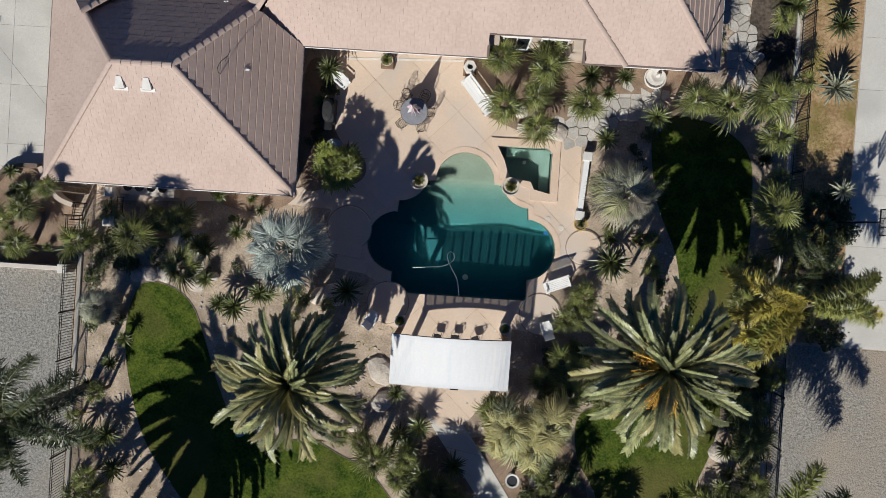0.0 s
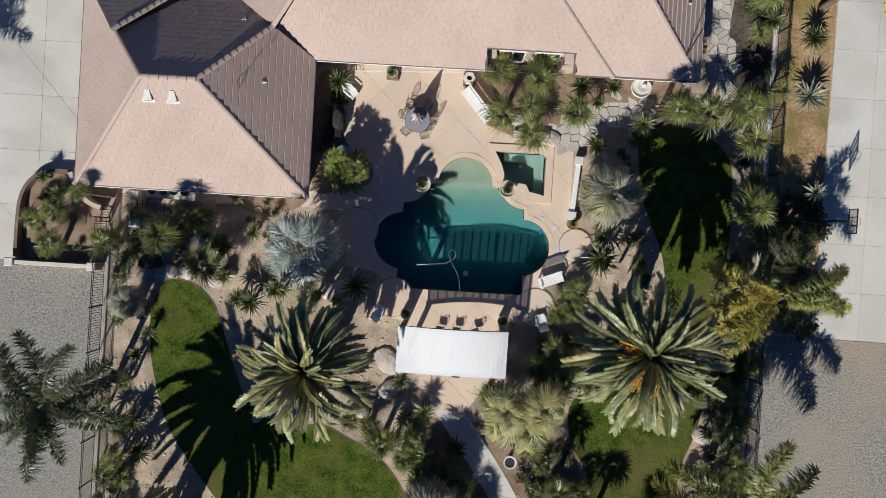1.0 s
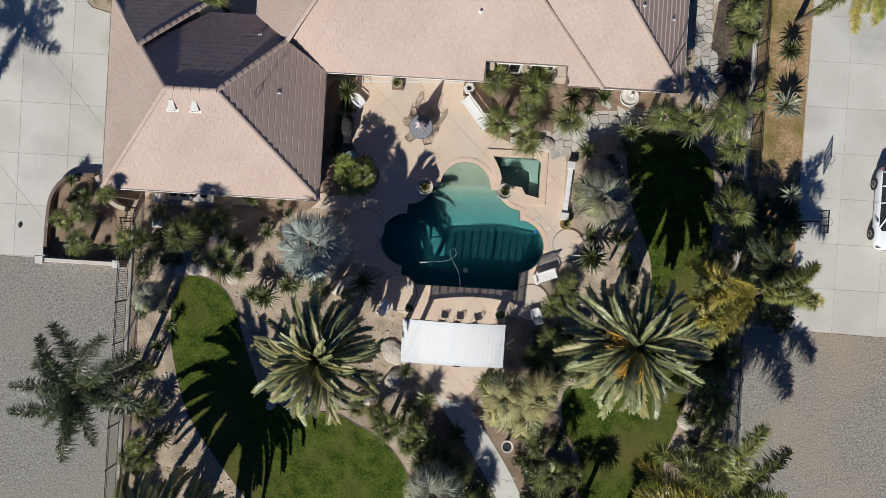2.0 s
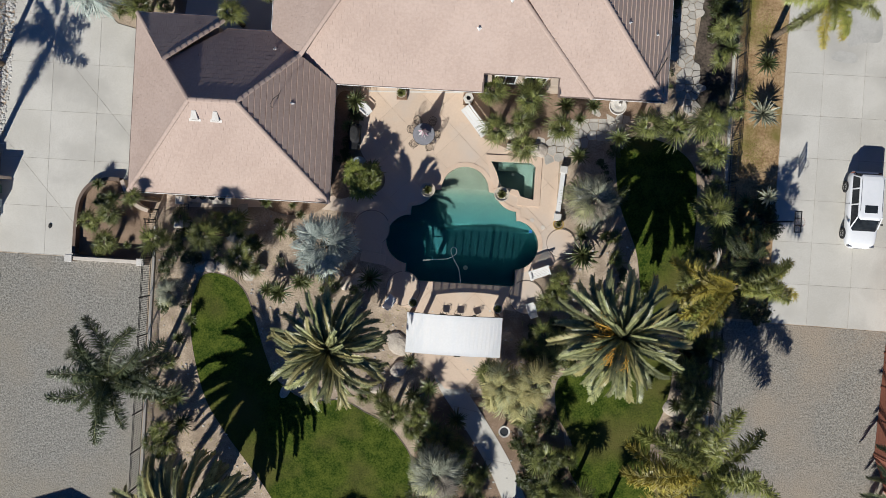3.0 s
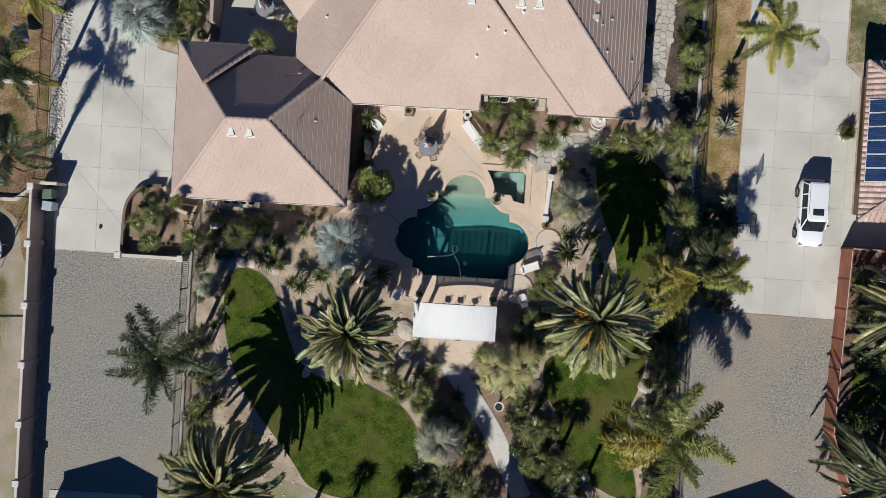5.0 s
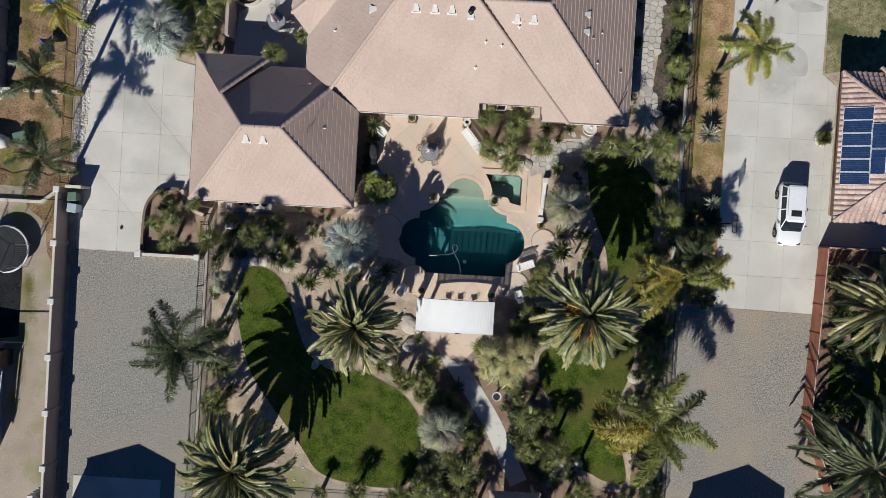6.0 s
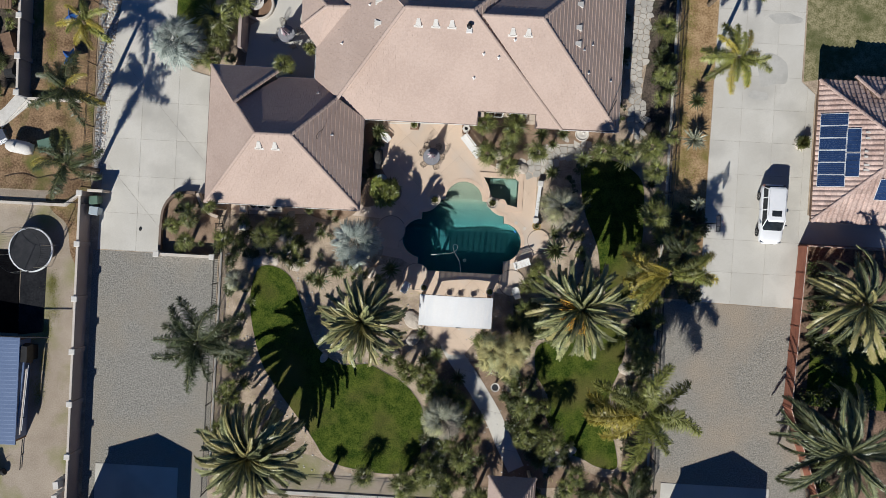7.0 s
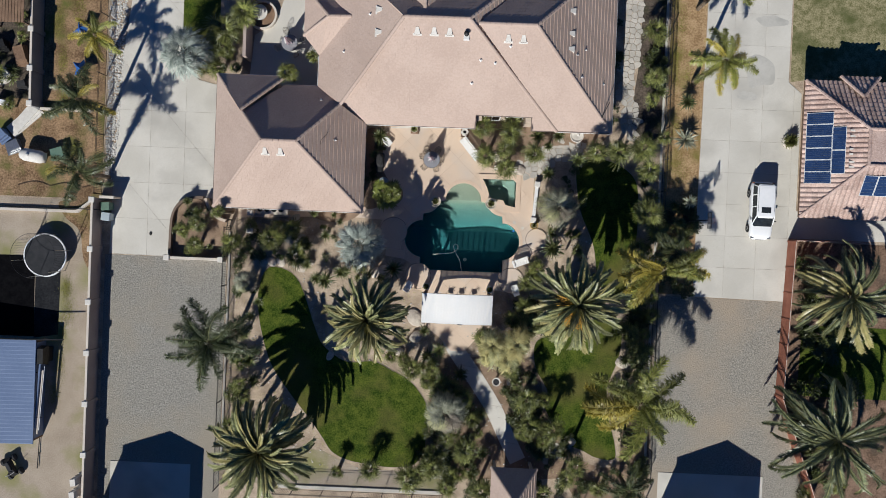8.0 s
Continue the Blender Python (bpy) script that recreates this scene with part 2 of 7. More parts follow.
def clear_water():
    m = bpy.data.materials.new("pool_water")
    m.use_nodes = True
    t = m.node_tree
    b = t.nodes["Principled BSDF"]
    b.inputs["Base Color"].default_value = (0.62, 0.88, 0.84, 1)
    b.inputs["Transmission Weight"].default_value, b.inputs["IOR"].default_value, b.inputs["Roughness"].default_value = 1.0, 1.33, 0.0
    n, bp = t.nodes.new("ShaderNodeTexNoise"), t.nodes.new("ShaderNodeBump")
    n.inputs["Scale"].default_value = 2.2
    bp.inputs["Strength"].default_value, bp.inputs["Distance"].default_value = 0.12, 0.03
    t.links.new(n.outputs[0], bp.inputs["Height"])
    t.links.new(bp.outputs[0], b.inputs["Normal"])
    return m


def canopy_sheet():
    """White translucent roofing that lets part of the sun through."""
    m = mat("white_translucent_sheet", (0.90, 0.90, 0.90), (0.95, 0.95, 0.95), 0.8, 10, 0.6, 0.02)
    t = m.node_tree
    bsdf, outp = t.nodes["Principled BSDF"], t.nodes["Material Output"]
    tr, mx = t.nodes.new("ShaderNodeBsdfTransparent"), t.nodes.new("ShaderNodeMixShader")
    tr.inputs[0].default_value = (0.95, 0.97, 0.97, 1)
    mx.inputs[0].default_value = 0.42
    t.links.new(bsdf.outputs[0], mx.inputs[1])
    t.links.new(tr.outputs[0], mx.inputs[2])
    t.links.new(mx.outputs[0], outp.inputs[0])
    return m


WATER, SHEET = clear_water(), canopy_sheet()


# ---- building blocks ----
class Geo:
    """Gathers vertices and faces for one mesh."""

    def __init__(self):
        self.v, self.f = [], []

    def add(self, pts, faces):
        n = len(self.v)
        self.v += [tuple(p) for p in pts]
        self.f += [tuple(n + i for i in f) for f in faces]
        return self

    def box(self, x, y, z, sx, sy, sz, turn=0.0, top=1.0, bevel=0.0):
        """A box on centre x, y, with its bottom at z; top: how much the upper face is drawn in; bevel: an edge cut round the top."""
        c, s = math.cos(radians(turn)), math.sin(radians(turn))
        rings = [(1.0, 0.0), (1.0 if bevel else top, sz - bevel)] + ([(None, sz)] if bevel else [])
        pts = []
        for k, h in rings:
            for a, b in ((-1, -1), (1, -1), (1, 1), (-1, 1)):
                px, py = (a * (sx / 2 - bevel), b * (sy / 2 - bevel)) if k is None else (a * sx / 2 * k, b * sy / 2 * k)
                pts.append((x + px * c - py * s, y + px * s + py * c, z + h))
        fs = [(3, 2, 1, 0)]
        for r in range(len(rings) - 1):
            fs += [(4 * r + i, 4 * r + (i + 1) % 4, 4 * r + 4 + (i + 1) % 4, 4 * r + 4 + i) for i in range(4)]
        n = 4 * (len(rings) - 1)
        return self.add(pts, fs + [(n, n + 1, n + 2, n + 3)])

    def prism(self, outline, z0, z1):
        """A convex or plain outline, drawn up from z0 to z1."""
        n = len(outline)
        pts = [(x, y, z0) for x, y in outline] + [(x, y, z1) for x, y in outline]
        return self.add(pts, [tuple(range(n - 1, -1, -1)), tuple(range(n, 2 * n))] + [(i, (i + 1) % n, n + (i + 1) % n, n + i) for i in range(n)])

    def tube(self, pts, radii, seg=8, caps=True):
        pts = [Vector(p) for p in pts]
        if not hasattr(radii, "__len__"):
            radii = [radii] * len(pts)
        ring, verts = [], []
        for i, p in enumerate(pts):
            d = (pts[min(i + 1, len(pts) - 1)] - pts[max(i - 1, 0)]).normalized()
            a = d.cross(Vector((0, 0, 1)) if abs(d.z) < 0.9 else Vector((1, 0, 0))).normalized()
            b = d.cross(a)
            verts += [p + radii[i] * (math.cos(6.28319 * k / seg) * a + math.sin(6.28319 * k / seg) * b) for k in range(seg)]
        fs = [(r * seg + k, r * seg + (k + 1) % seg, (r + 1) * seg + (k + 1) % seg, (r + 1) * seg + k) for r in range(len(pts) - 1) for k in range(seg)]
        if caps:
            fs += [tuple(range(seg)), tuple(range((len(pts) - 1) * seg, len(pts) * seg))]
        return self.add(verts, fs)

    def lathe(self, x, y, z, profile, seg=24, squash=1.0):
        """A turned shape: profile of (radius, height)."""
        verts = [(x + r * math.cos(6.28319 * k / seg), y + r * squash * math.sin(6.28319 * k / seg), z + h) for r, h in profile for k in range(seg)]
        n = len(profile)
        fs = [(r * seg + k, r * seg + (k + 1) % seg, (r + 1) * seg + (k + 1) % seg, (r + 1) * seg + k) for r in range(n - 1) for k in range(seg)]
        return self.add(verts, fs + [tuple(range(seg - 1, -1, -1)), tuple(range((n - 1) * seg, n * seg))])

    def mesh(self, name, material, smooth=False):
        me = bpy.data.meshes.new(name)
        me.from_pydata(self.v, [], self.f)
        me.materials.append(material)
        if smooth:
            me.polygons.foreach_set("use_smooth", [True] * len(me.polygons))
        me.update()
        return me


def thing(name, label, category, at=(0, 0, 0), turn=0.0, group="", kind=""):
    e = new(name)
    e.empty_display_size = 0.2
    e.matrix_world = pose(*at, 0, 0, turn)
    return tagged(e, label, category, group, kind)


def part(name, geo, material, parent=None, label="", m=None, smooth=False):
    ob = new(name, geo if isinstance(geo, bpy.types.Mesh) else geo.mesh(name, material, smooth))
    ob.parent = parent
    if m is not None:
        ob.matrix_basis = m
    return tagged(ob, label)


def solid(name, geo, material, label, category, group="", kind="", m=None, smooth=False):
    return tagged(part(name, geo, material, None, "", m, smooth), label, category, group, kind)


def arc(cx, cy, r, a0, a1, n):
    return [(cx + r * math.cos(radians(a0 + (a1 - a0) * i / n)), cy + r * math.sin(radians(a0 + (a1 - a0) * i / n))) for i in range(n + 1)]


def rounded(points, n=6):
    """A closed smooth line through a few corner points."""
    out, k = [], len(points)
    for i in range(k):
        p = [Vector(points[(i + j - 1) % k]) for j in range(4)]
        for q in range(n):
            t = q / n
            out.append(tuple(0.5 * (2 * p[1] + (p[2] - p[0]) * t + (2 * p[0] - 5 * p[1] + 4 * p[2] - p[3]) * t * t + (3 * p[1] - p[0] - 3 * p[2] + p[3]) * t ** 3)))
    return out


def curve_line(points, n=8):
    """An open smooth line through a few points."""
    out, k = [], len(points)
    for i in range(k - 1):
        p = [Vector(points[min(max(i + j - 1, 0), k - 1)]) for j in range(4)]
        for q in range(n):
            t = q / n
            out.append(tuple(0.5 * (2 * p[1] + (p[2] - p[0]) * t + (2 * p[0] - 5 * p[1] + 4 * p[2] - p[3]) * t * t + (3 * p[1] - p[0] - 3 * p[2] + p[3]) * t ** 3)))
    return out + [tuple(points[-1])]


def ribbon(line, width):
    """An outline of that width along an open line."""
    left, right = [], []
    for i, p in enumerate(line):
        d = Vector(line[min(i + 1, len(line) - 1)]) - Vector(line[max(i - 1, 0)])
        n = Vector((-d.y, d.x)).normalized() * width / 2
        left.append((p[0] + n.x, p[1] + n.y))
        right.append((p[0] - n.x, p[1] - n.y))
    return left + right[::-1]


def inside(x, y, outline):
    c = False
    for i in range(len(outline)):
        (x0, y0), (x1, y1) = outline[i - 1], outline[i]
        if (y0 > y) != (y1 > y) and x < (x1 - x0) * (y - y0) / (y1 - y0) + x0:
            c = not c
    return c


def filled(outlines, z):
    """A flat bmesh inside the first outline and outside the others."""
    bm = bmesh.new()
    edges = []
    for o in outlines:
        vs = [bm.verts.new((x, y, z)) for x, y in o]
        edges += [bm.edges.new((vs[i - 1], vs[i])) for i in range(len(vs))]
    bmesh.ops.triangle_fill(bm, use_beauty=True, use_dissolve=False, edges=edges)
    for f in bm.faces:
        f.normal_update()
        if f.normal.z < 0:
            f.normal_flip()
    return bm


def from_bm(bm, name, material):
    me = bpy.data.meshes.new(name)
    bm.to_mesh(me)
    bm.free()
    me.materials.append(material)
    return me


def skirt(bm, depth):
    """Draws the outer edges of a flat sheet straight down."""
    rim = [e for e in bm.edges if len(e.link_faces) == 1]
    made = bmesh.ops.extrude_edge_only(bm, edges=rim)["geom"]
    for v in made:
        if isinstance(v, bmesh.types.BMVert):
            v.co.z -= depth


def sheet(name, outlines, z, material, label, category, depth=0.0, kind="structure"):
    bm = filled(outlines, z)
    if depth:
        skirt(bm, depth)
    return tagged(new(name, from_bm(bm, name, material)), label, category, "", kind)


def slabs(name, outlines, z, cuts, material, label, category, gap=0.025, depth=0.06, panel="slab", joint=None):
    """A paved field: cuts are (degrees, spacing, offset) of its families of joints. Each slab is a part; the joints lie lower."""
    bm = filled(outlines, z)
    xs = [v.co.copy() for v in bm.verts]
    for deg, step, off in cuts:
        n = Vector((math.cos(radians(deg)), math.sin(radians(deg)), 0))
        lo, hi = min(v.dot(n) for v in xs), max(v.dot(n) for v in xs)
        for k in range(math.floor((lo - off) / step), math.ceil((hi - off) / step) + 1):
            for side in (-gap / 2, gap / 2):
                bmesh.ops.bisect_plane(bm, geom=bm.verts[:] + bm.edges[:] + bm.faces[:], plane_co=n * (off + k * step + side), plane_no=n)
    cells = {}
    for f in bm.faces:
        c, key = f.calc_center_median(), []
        for deg, step, off in cuts:
            d = (c.x * math.cos(radians(deg)) + c.y * math.sin(radians(deg)) - off) / step
            near = abs(d - round(d)) * step
            key.append("joint" if near < gap / 2 else math.floor(d))
        key = "joint" if "joint" in key else tuple(key)
        cells.setdefault(key, []).append([v.co.copy() for v in f.verts])
    bm.free()
    parent = thing(name, label, category, kind="structure")
    for key, faces in cells.items():
        b, seen = bmesh.new(), {}
        drop = 0.012 if key == "joint" else 0.0
        for f in faces:
            vs = []
            for co in f:
                k = (round(co.x, 4), round(co.y, 4))
                if k not in seen:
                    seen[k] = b.verts.new((co.x, co.y, co.z - drop))
                vs.append(seen[k])
            if len(set(vs)) > 2:
                try:
                    b.faces.new(vs)
                except ValueError:
                    pass
        if key != "joint":
            skirt(b, depth)
        part("joint_filler" if key == "joint" else panel, from_bm(b, panel, (joint or JOINT) if key == "joint" else material), None, parent)
    return parent


# ---- ground, pool and paving ----
MID = 0.30  # the pool's axis of symmetry


def pool_outline():
    """Half of the pool from its northern arch to its southern edge, then mirrored about the axis."""
    half = arc(0, 2.62, 1.40, 90, 5, 12)
    half += [(1.42, 2.60), (1.75, 2.56)]
    half += arc(3.15, 2.95, 1.42, 200, 268, 7)
    half += [(3.15, 0.98)]
    half += arc(3.05, -0.45, 1.47, 80, -72, 16)
    half += [(3.25, -1.92), (3.25, -2.90)]
    right = [(MID + x, y) for x, y in half]
    left = [(MID - x, y) for x, y in half[::-1]]
    return right + left[:-1]


POOL = pool_outline()
SPA = [(1.75, 4.42), (4.10, 4.45), (4.38, 4.22), (4.36, 2.28), (3.60, 2.45), (3.42, 2.80), (2.45, 2.95), (2.28, 3.25), (2.12, 3.75)]

# one sheet of soil to the horizon, open over the pool and the spa
PIT = [(-6.5, -4.0), (6.5, -4.0), (6.5, 5.2), (-6.5, 5.2)]
sheet("ground", [[(-700, -700), (700, -700), (700, 700), (-700, 700)], PIT], 0.0, DIRT, "sandy tan garden soil reaching to the horizon", "ground")


def pool_floor(y):
    """Depth by distance from the northern beach."""
    stops = [(4.3, 0.22), (2.7, 0.30), (1.9, 0.62), (0.55, 1.0), (0.35, 1.28), (-3.4, 1.42)]
    for (y0, d0), (y1, d1) in zip(stops, stops[1:]):
        if y > y1:
            return -(d0 + (d1 - d0) * min(1, (y0 - y) / (y0 - y1)))
    return -stops[-1][1]


def pool():
    p = thing("swimming_pool", "clover-shaped plastered swimming pool with teal water", "pool", kind="structure")
    g, nx, ny = Geo(), 6, 80
    for j in range(ny + 1):
        y = 4.3 - 7.6 * j / ny
        half = 5.1 if y < 1.6 else 3.3 if y < 2.0 else 2.12 if y < 2.35 else 1.72
        g.v += [(MID - half + 2 * half * i / nx, y, pool_floor(y)) for i in range(nx + 1)]
    g.f += [(j * (nx + 1) + i, (j + 1) * (nx + 1) + i, (j + 1) * (nx + 1) + i + 1, j * (nx + 1) + i + 1) for j in range(ny) for i in range(nx)]
    part("pool_floor", g, PEBBLE_DEPTH_TINT, p, smooth=True)
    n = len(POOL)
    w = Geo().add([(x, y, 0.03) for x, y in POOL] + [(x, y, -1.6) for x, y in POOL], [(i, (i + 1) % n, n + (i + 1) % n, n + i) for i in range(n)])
    part("pool_wall", w, PEBBLE_DEPTH_TINT, p)
    water = part("water", from_bm(filled([POOL], -0.10), "water", WATER), None, p, "clear teal water with a calm surface")
    water.visible_shadow = False
    part("floor_drain", Geo().lathe(0.62, -2.0, pool_floor(-2) + 0.005, [(0.14, 0), (0.14, 0.02), (0.05, 0.03)], 16), STONE_WHITE, p)
    part("pool_light", Geo().lathe(4.35, 0.42, -0.45, [(0.09, 0), (0.09, 0.04), (0.05, 0.05)], 14), BLUE, p)


pool()


def spa():
    p = thing("spa", "raised square spa with peach coping and a seat step", "spa", kind="structure")
    n = len(SPA)
    part("spa_wall", Geo().add([(x, y, 0.10) for x, y in SPA] + [(x, y, -1.2) for x, y in SPA], [(i, (i + 1) % n, n + (i + 1) % n, n + i) for i in range(n)]), AQUA, p)
    part("spa_floor", Geo().box(3.1, 3.4, -1.05, 3.4, 3.0, 0.1), AQUA, p)
    part("seat_step", Geo().prism([(2.2, 4.40), (4.3, 4.40), (4.3, 2.4), (3.85, 2.4), (3.8, 3.7), (3.3, 3.95), (2.2, 3.95)], -0.95, -0.5), AQUA, p)
    part("floor_drain", Geo().lathe(3.1, 3.75, -0.52, [(0.09, 0), (0.09, 0.03), (0.03, 0.04)], 14), STONE_WHITE, p)
    w = part("water", from_bm(filled([SPA], 0.0), "water", WATER), None, p)
    w.visible_shadow = False


spa()
# peach coping round the spa, proud of the deck
COPE = [(1.42, 4.80), (4.74, 4.83), (4.74, 1.90), (3.45, 1.92), (3.45, 2.42), (2.55, 2.75), (2.02, 2.84), (1.80, 3.30)]
sheet("spa_coping", [COPE, SPA], 0.115, COPING, "peach concrete coping round the spa", "coping", 0.12)


def pool_coping():
    """Rounded coping stones set end to end along the pool's edge."""
    p = thing("pool_coping", "peach concrete coping along the pool edge", "coping", kind="structure")
    n = len(POOL)
    outer = []
    for i in range(n):
        d = (Vector(POOL[(i + 1) % n]) - Vector(POOL[i - 1])).normalized()
        outer.append((POOL[i][0] - d.y * 0.26, POOL[i][1] + d.x * 0.26))
    for i in range(n):
        j = (i + 1) % n
        edge = Vector(POOL[j]) - Vector(POOL[i])
        if edge.length < 0.05 or edge.dot(Vector(outer[j]) - Vector(outer[i])) < 0.55 * edge.length ** 2:
            continue
        q = [POOL[i], POOL[j], outer[j], outer[i]]
        part("coping_stone", Geo().prism(q, -0.05, 0.058 + 0.004 * (i % 3)), COPING, p)


# the deck, scored in diamonds; the garden paths and round pads
DECK_LINE = [(-6.2, 8.55), (1.3, 8.55), (1.5, 7.2), (0.9, 5.9), (2.9, 5.1), (4.9, 5.6), (5.75, 5.0), (5.75, 0.9), (6.5, 0.55), (6.6, -0.9), (5.6, -1.6), (4.6, -2.0), (4.9, -3.5), (4.0, -4.4),
             (3.0, -4.3), (2.9, -7.6), (1.7, -8.2), (0.9, -9.2), (-0.2, -9.2), (-0.9, -8.4), (-2.3, -7.3), (-2.4, -4.6), (-3.3, -4.4), (-3.3, -2.6), (-4.6, -1.9), (-5.4, -1.4), (-6.4, -0.3), (-6.0, 0.9),
             (-8.2, 1.0), (-11.9, 0.9), (-17.4, 0.6), (-17.4, 1.75), (-8.2, 1.75), (-6.4, 2.0), (-4.6, 2.6), (-4.8, 3.6), (-5.8, 4.1), (-6.2, 5.0)]
slabs("pool_deck", [DECK_LINE, POOL, SPA], 0.045, [(45 + 1, 1.9, 0.3), (135 + 1, 1.9, 0.5)], DECK, "tan scored concrete pool deck with diamond joints", "deck", 0.014, 0.30, joint=SCORE)
# soil under the deck's edge, closing the pit
sheet("deck_bed", [[(-6.6, -4.1), (6.6, -4.1), (6.6, 5.3), (-6.6, 5.3)], POOL, SPA], 0.006, DIRT, "sandy soil beside the deck", "ground")


def round_pad(x, y, r, z=0.075):
    p = solid("round_pad", Geo().lathe(x, y, 0.0, [(r, 0.0), (r, z), (r - 0.02, z + 0.015)], 40), DECK, "round tan concrete pad beside the pool", "paving", "round pads", "structure")
    part("pad_rim", Geo().lathe(x, y, 0.0, [(r + 0.05, 0.0), (r + 0.05, z - 0.02), (r + 0.01, z - 0.012)], 40), JOINT, p)


for x, y, r in ((-3.02, -3.40, 0.98), (4.30, -3.48, 0.98), (6.15, -0.15, 0.82), (-5.1, 0.05, 1.05)):
    round_pad(x, y, r)
# two steps west of the pool
for x, y in ((-5.2, -1.0), (-4.9, -1.7)):
    solid("deck_step", Geo().box(x, y, 0.0, 1.5, 0.62, 0.10, -8, 1.0, 0.02), DECK, "low tan concrete step beside the pool", "step", "pool steps", "structure")

# western drive, eastern drive and their gravel yards
slabs("driveway_west", [[(-27.55, -2.66), (-22.75, -2.70), (-22.55, 0.9), (-21.8, 1.9), (-18.1, 2.1), (-18.1, 11.1), (-19.6, 11.0), (-20.9, 11.3), (-22.0, 12.4), (-22.3, 13.6), (-22.35, 30), (-26.0, 30), (-26.4, 17.4), (-27.0, 12.9), (-27.45, 3.5)]],
      0.035, [(0, 2.75, -24.6), (90, 2.85, 0.2), (42, 5.9, -17.5)], CONCRETE, "pale grey concrete driveway with saw-cut joints", "driveway", 0.013, 0.1)
slabs("driveway_east", [[(18.55, -4.1), (25.75, -4.22), (25.75, 1.0), (26.25, 2.9), (26.25, 12.0), (25.2, 12.9), (25.2, 30), (18.8, 30), (18.65, 10)]],
      0.035, [(0, 2.42, 20.85), (90, 2.48, -1.75)], CONCRETE, "pale grey concrete driveway with saw-cut joints", "driveway", 0.013, 0.1)
sheet("gravel_yard_west", [[(-27.9, -2.72), (-18.25, -2.72), (-18.15, -30), (-27.9, -30)]], 0.012, GRAVEL, "grey gravel yard beside a block wall", "gravel")
sheet("gravel_yard_east", [[(15.75, -4.15), (25.6, -4.24), (25.4, -11.5), (27.8, -19.2), (31, -30), (15.9, -30)]], 0.012, GRAVEL_WARM, "grey gravel yard below the eastern drive", "gravel")
solid("apron_slab_west", Geo().box(-23.7, -22.2, 0.0, 6.4, 6.1, 0.05, 0, 1, 0.01), CONCRETE, "pale concrete apron before a garage", "paving", kind="structure")
solid("apron_slab_east", Geo().box(20.6, -21.6, 0.0, 8.2, 7.1, 0.05, 0, 1, 0.01), CONCRETE, "pale concrete apron before a garage", "paving", kind="structure")
sheet("soil_strip_east", [[(15.9, -4.0), (18.52, -4.0), (18.6, 10), (18.75, 30), (15.9, 30)]], 0.010, STRIP_SOIL, "dry tan soil strip with thin grass", "soil")
sheet("bed_west", [[(-22.7, -2.6), (-18.4, -2.6), (-18.4, 0.9), (-19.3, 1.3), (-20.1, 1.9), (-21.6, 1.95), (-22.5, 0.9)]], 0.02, BED_SOIL, "brown planting bed with shrubs", "soil")
sheet("bed_house", [rounded([(1.4, 8.9), (1.5, 7.2), (1.1, 6.0), (3.0, 5.2), (4.9, 5.8), (6.3, 7.1), (10.6, 7.5), (10.6, 8.6), (5, 9.3)])], 0.055, BED_SOIL, "brown planting bed against the house", "soil", 0.05)
sheet("bed_side", [rounded([(13.4, 8.6), (15.4, 8.2), (15.55, 14.0), (15.5, 20.6), (13.9, 20.6), (13.55, 14.0), (13.3, 11.5)])], 0.014, DARK_SOIL, "dark littered bed beside the side path", "soil")
sheet("bed_south", [rounded([(-1.9, -9.6), (1.0, -9.7), (4.2, -9.2), (6.6, -10.2), (7.4, -13.0), (9.2, -16.2), (9.8, -18.6), (4.0, -19.2), (-1.8, -19.0), (-2.1, -16.0), (-1.7, -12.4)])], 0.012, BED_SOIL, "dark planting bed on both sides of the garden path", "soil")
sheet("strip_south", [[(-15.6, -17.0), (-10.0, -17.6), (-7.0, -18.9), (-2.0, -18.9), (0.6, -18.6), (0.6, -20.4), (-15.6, -20.4)]], 0.009, GREY_EARTH, "grey-tan gravelly soil below the lawn", "soil")
sheet("bed_south_east", [rounded([(9.9, -17.5), (12.0, -17.9), (13.4, -17.3), (13.5, -13.6), (15.3, -13.0), (15.4, -20.3), (9.9, -20.3)], 3)], 0.009, BED_SOIL, "brown littered bed inside the iron fence", "soil")
sheet("yard_south_east", [[(25.9, 0.5), (60, 0.5), (60, -40), (31.5, -30), (28.6, -19.8), (25.6, -11.5)]], 0.010, RED_SOIL, "reddish-brown littered soil behind the red fence", "soil")
sheet("patio_neighbour", [[(25.75, 0.75), (33.5, 0.75), (33.5, 2.9), (25.75, 2.9)]], 0.03, CONCRETE, "pale concrete strip beside the next house", "paving")
sheet("bed_patio", [rounded([(-7.6, 7.6), (-6.25, 7.6), (-6.2, 5.2), (-5.6, 4.0), (-4.55, 3.3), (-4.7, 2.35), (-6.2, 1.9), (-7.6, 2.2)])], 0.060, BED_SOIL, "dark planting bed along the house wall", "soil", 0.05)
sheet("bed_south_wall", [rounded([(-11.9, 1.9), (-11.6, 1.0), (-10.2, 0.55), (-8.6, 0.75), (-7.7, 1.5), (-8.5, 1.9)])], 0.06, BED_SOIL, "gravelly bed below the garage wall", "soil", 0.03)
sheet("yard_west_north", [[(-60, 1.6), (-28.3, 1.6), (-28.3, 30), (-60, 30)]], 0.008, YARD_SOIL, "orange-brown dirt yard beyond the fence", "soil")
sheet("yard_clutter_soil", [[(-60, 9.3), (-33.3, 9.3), (-33.3, 30), (-60, 30)], ], 0.014, DARK_SOIL, "dark littered soil behind the block wall", "soil")
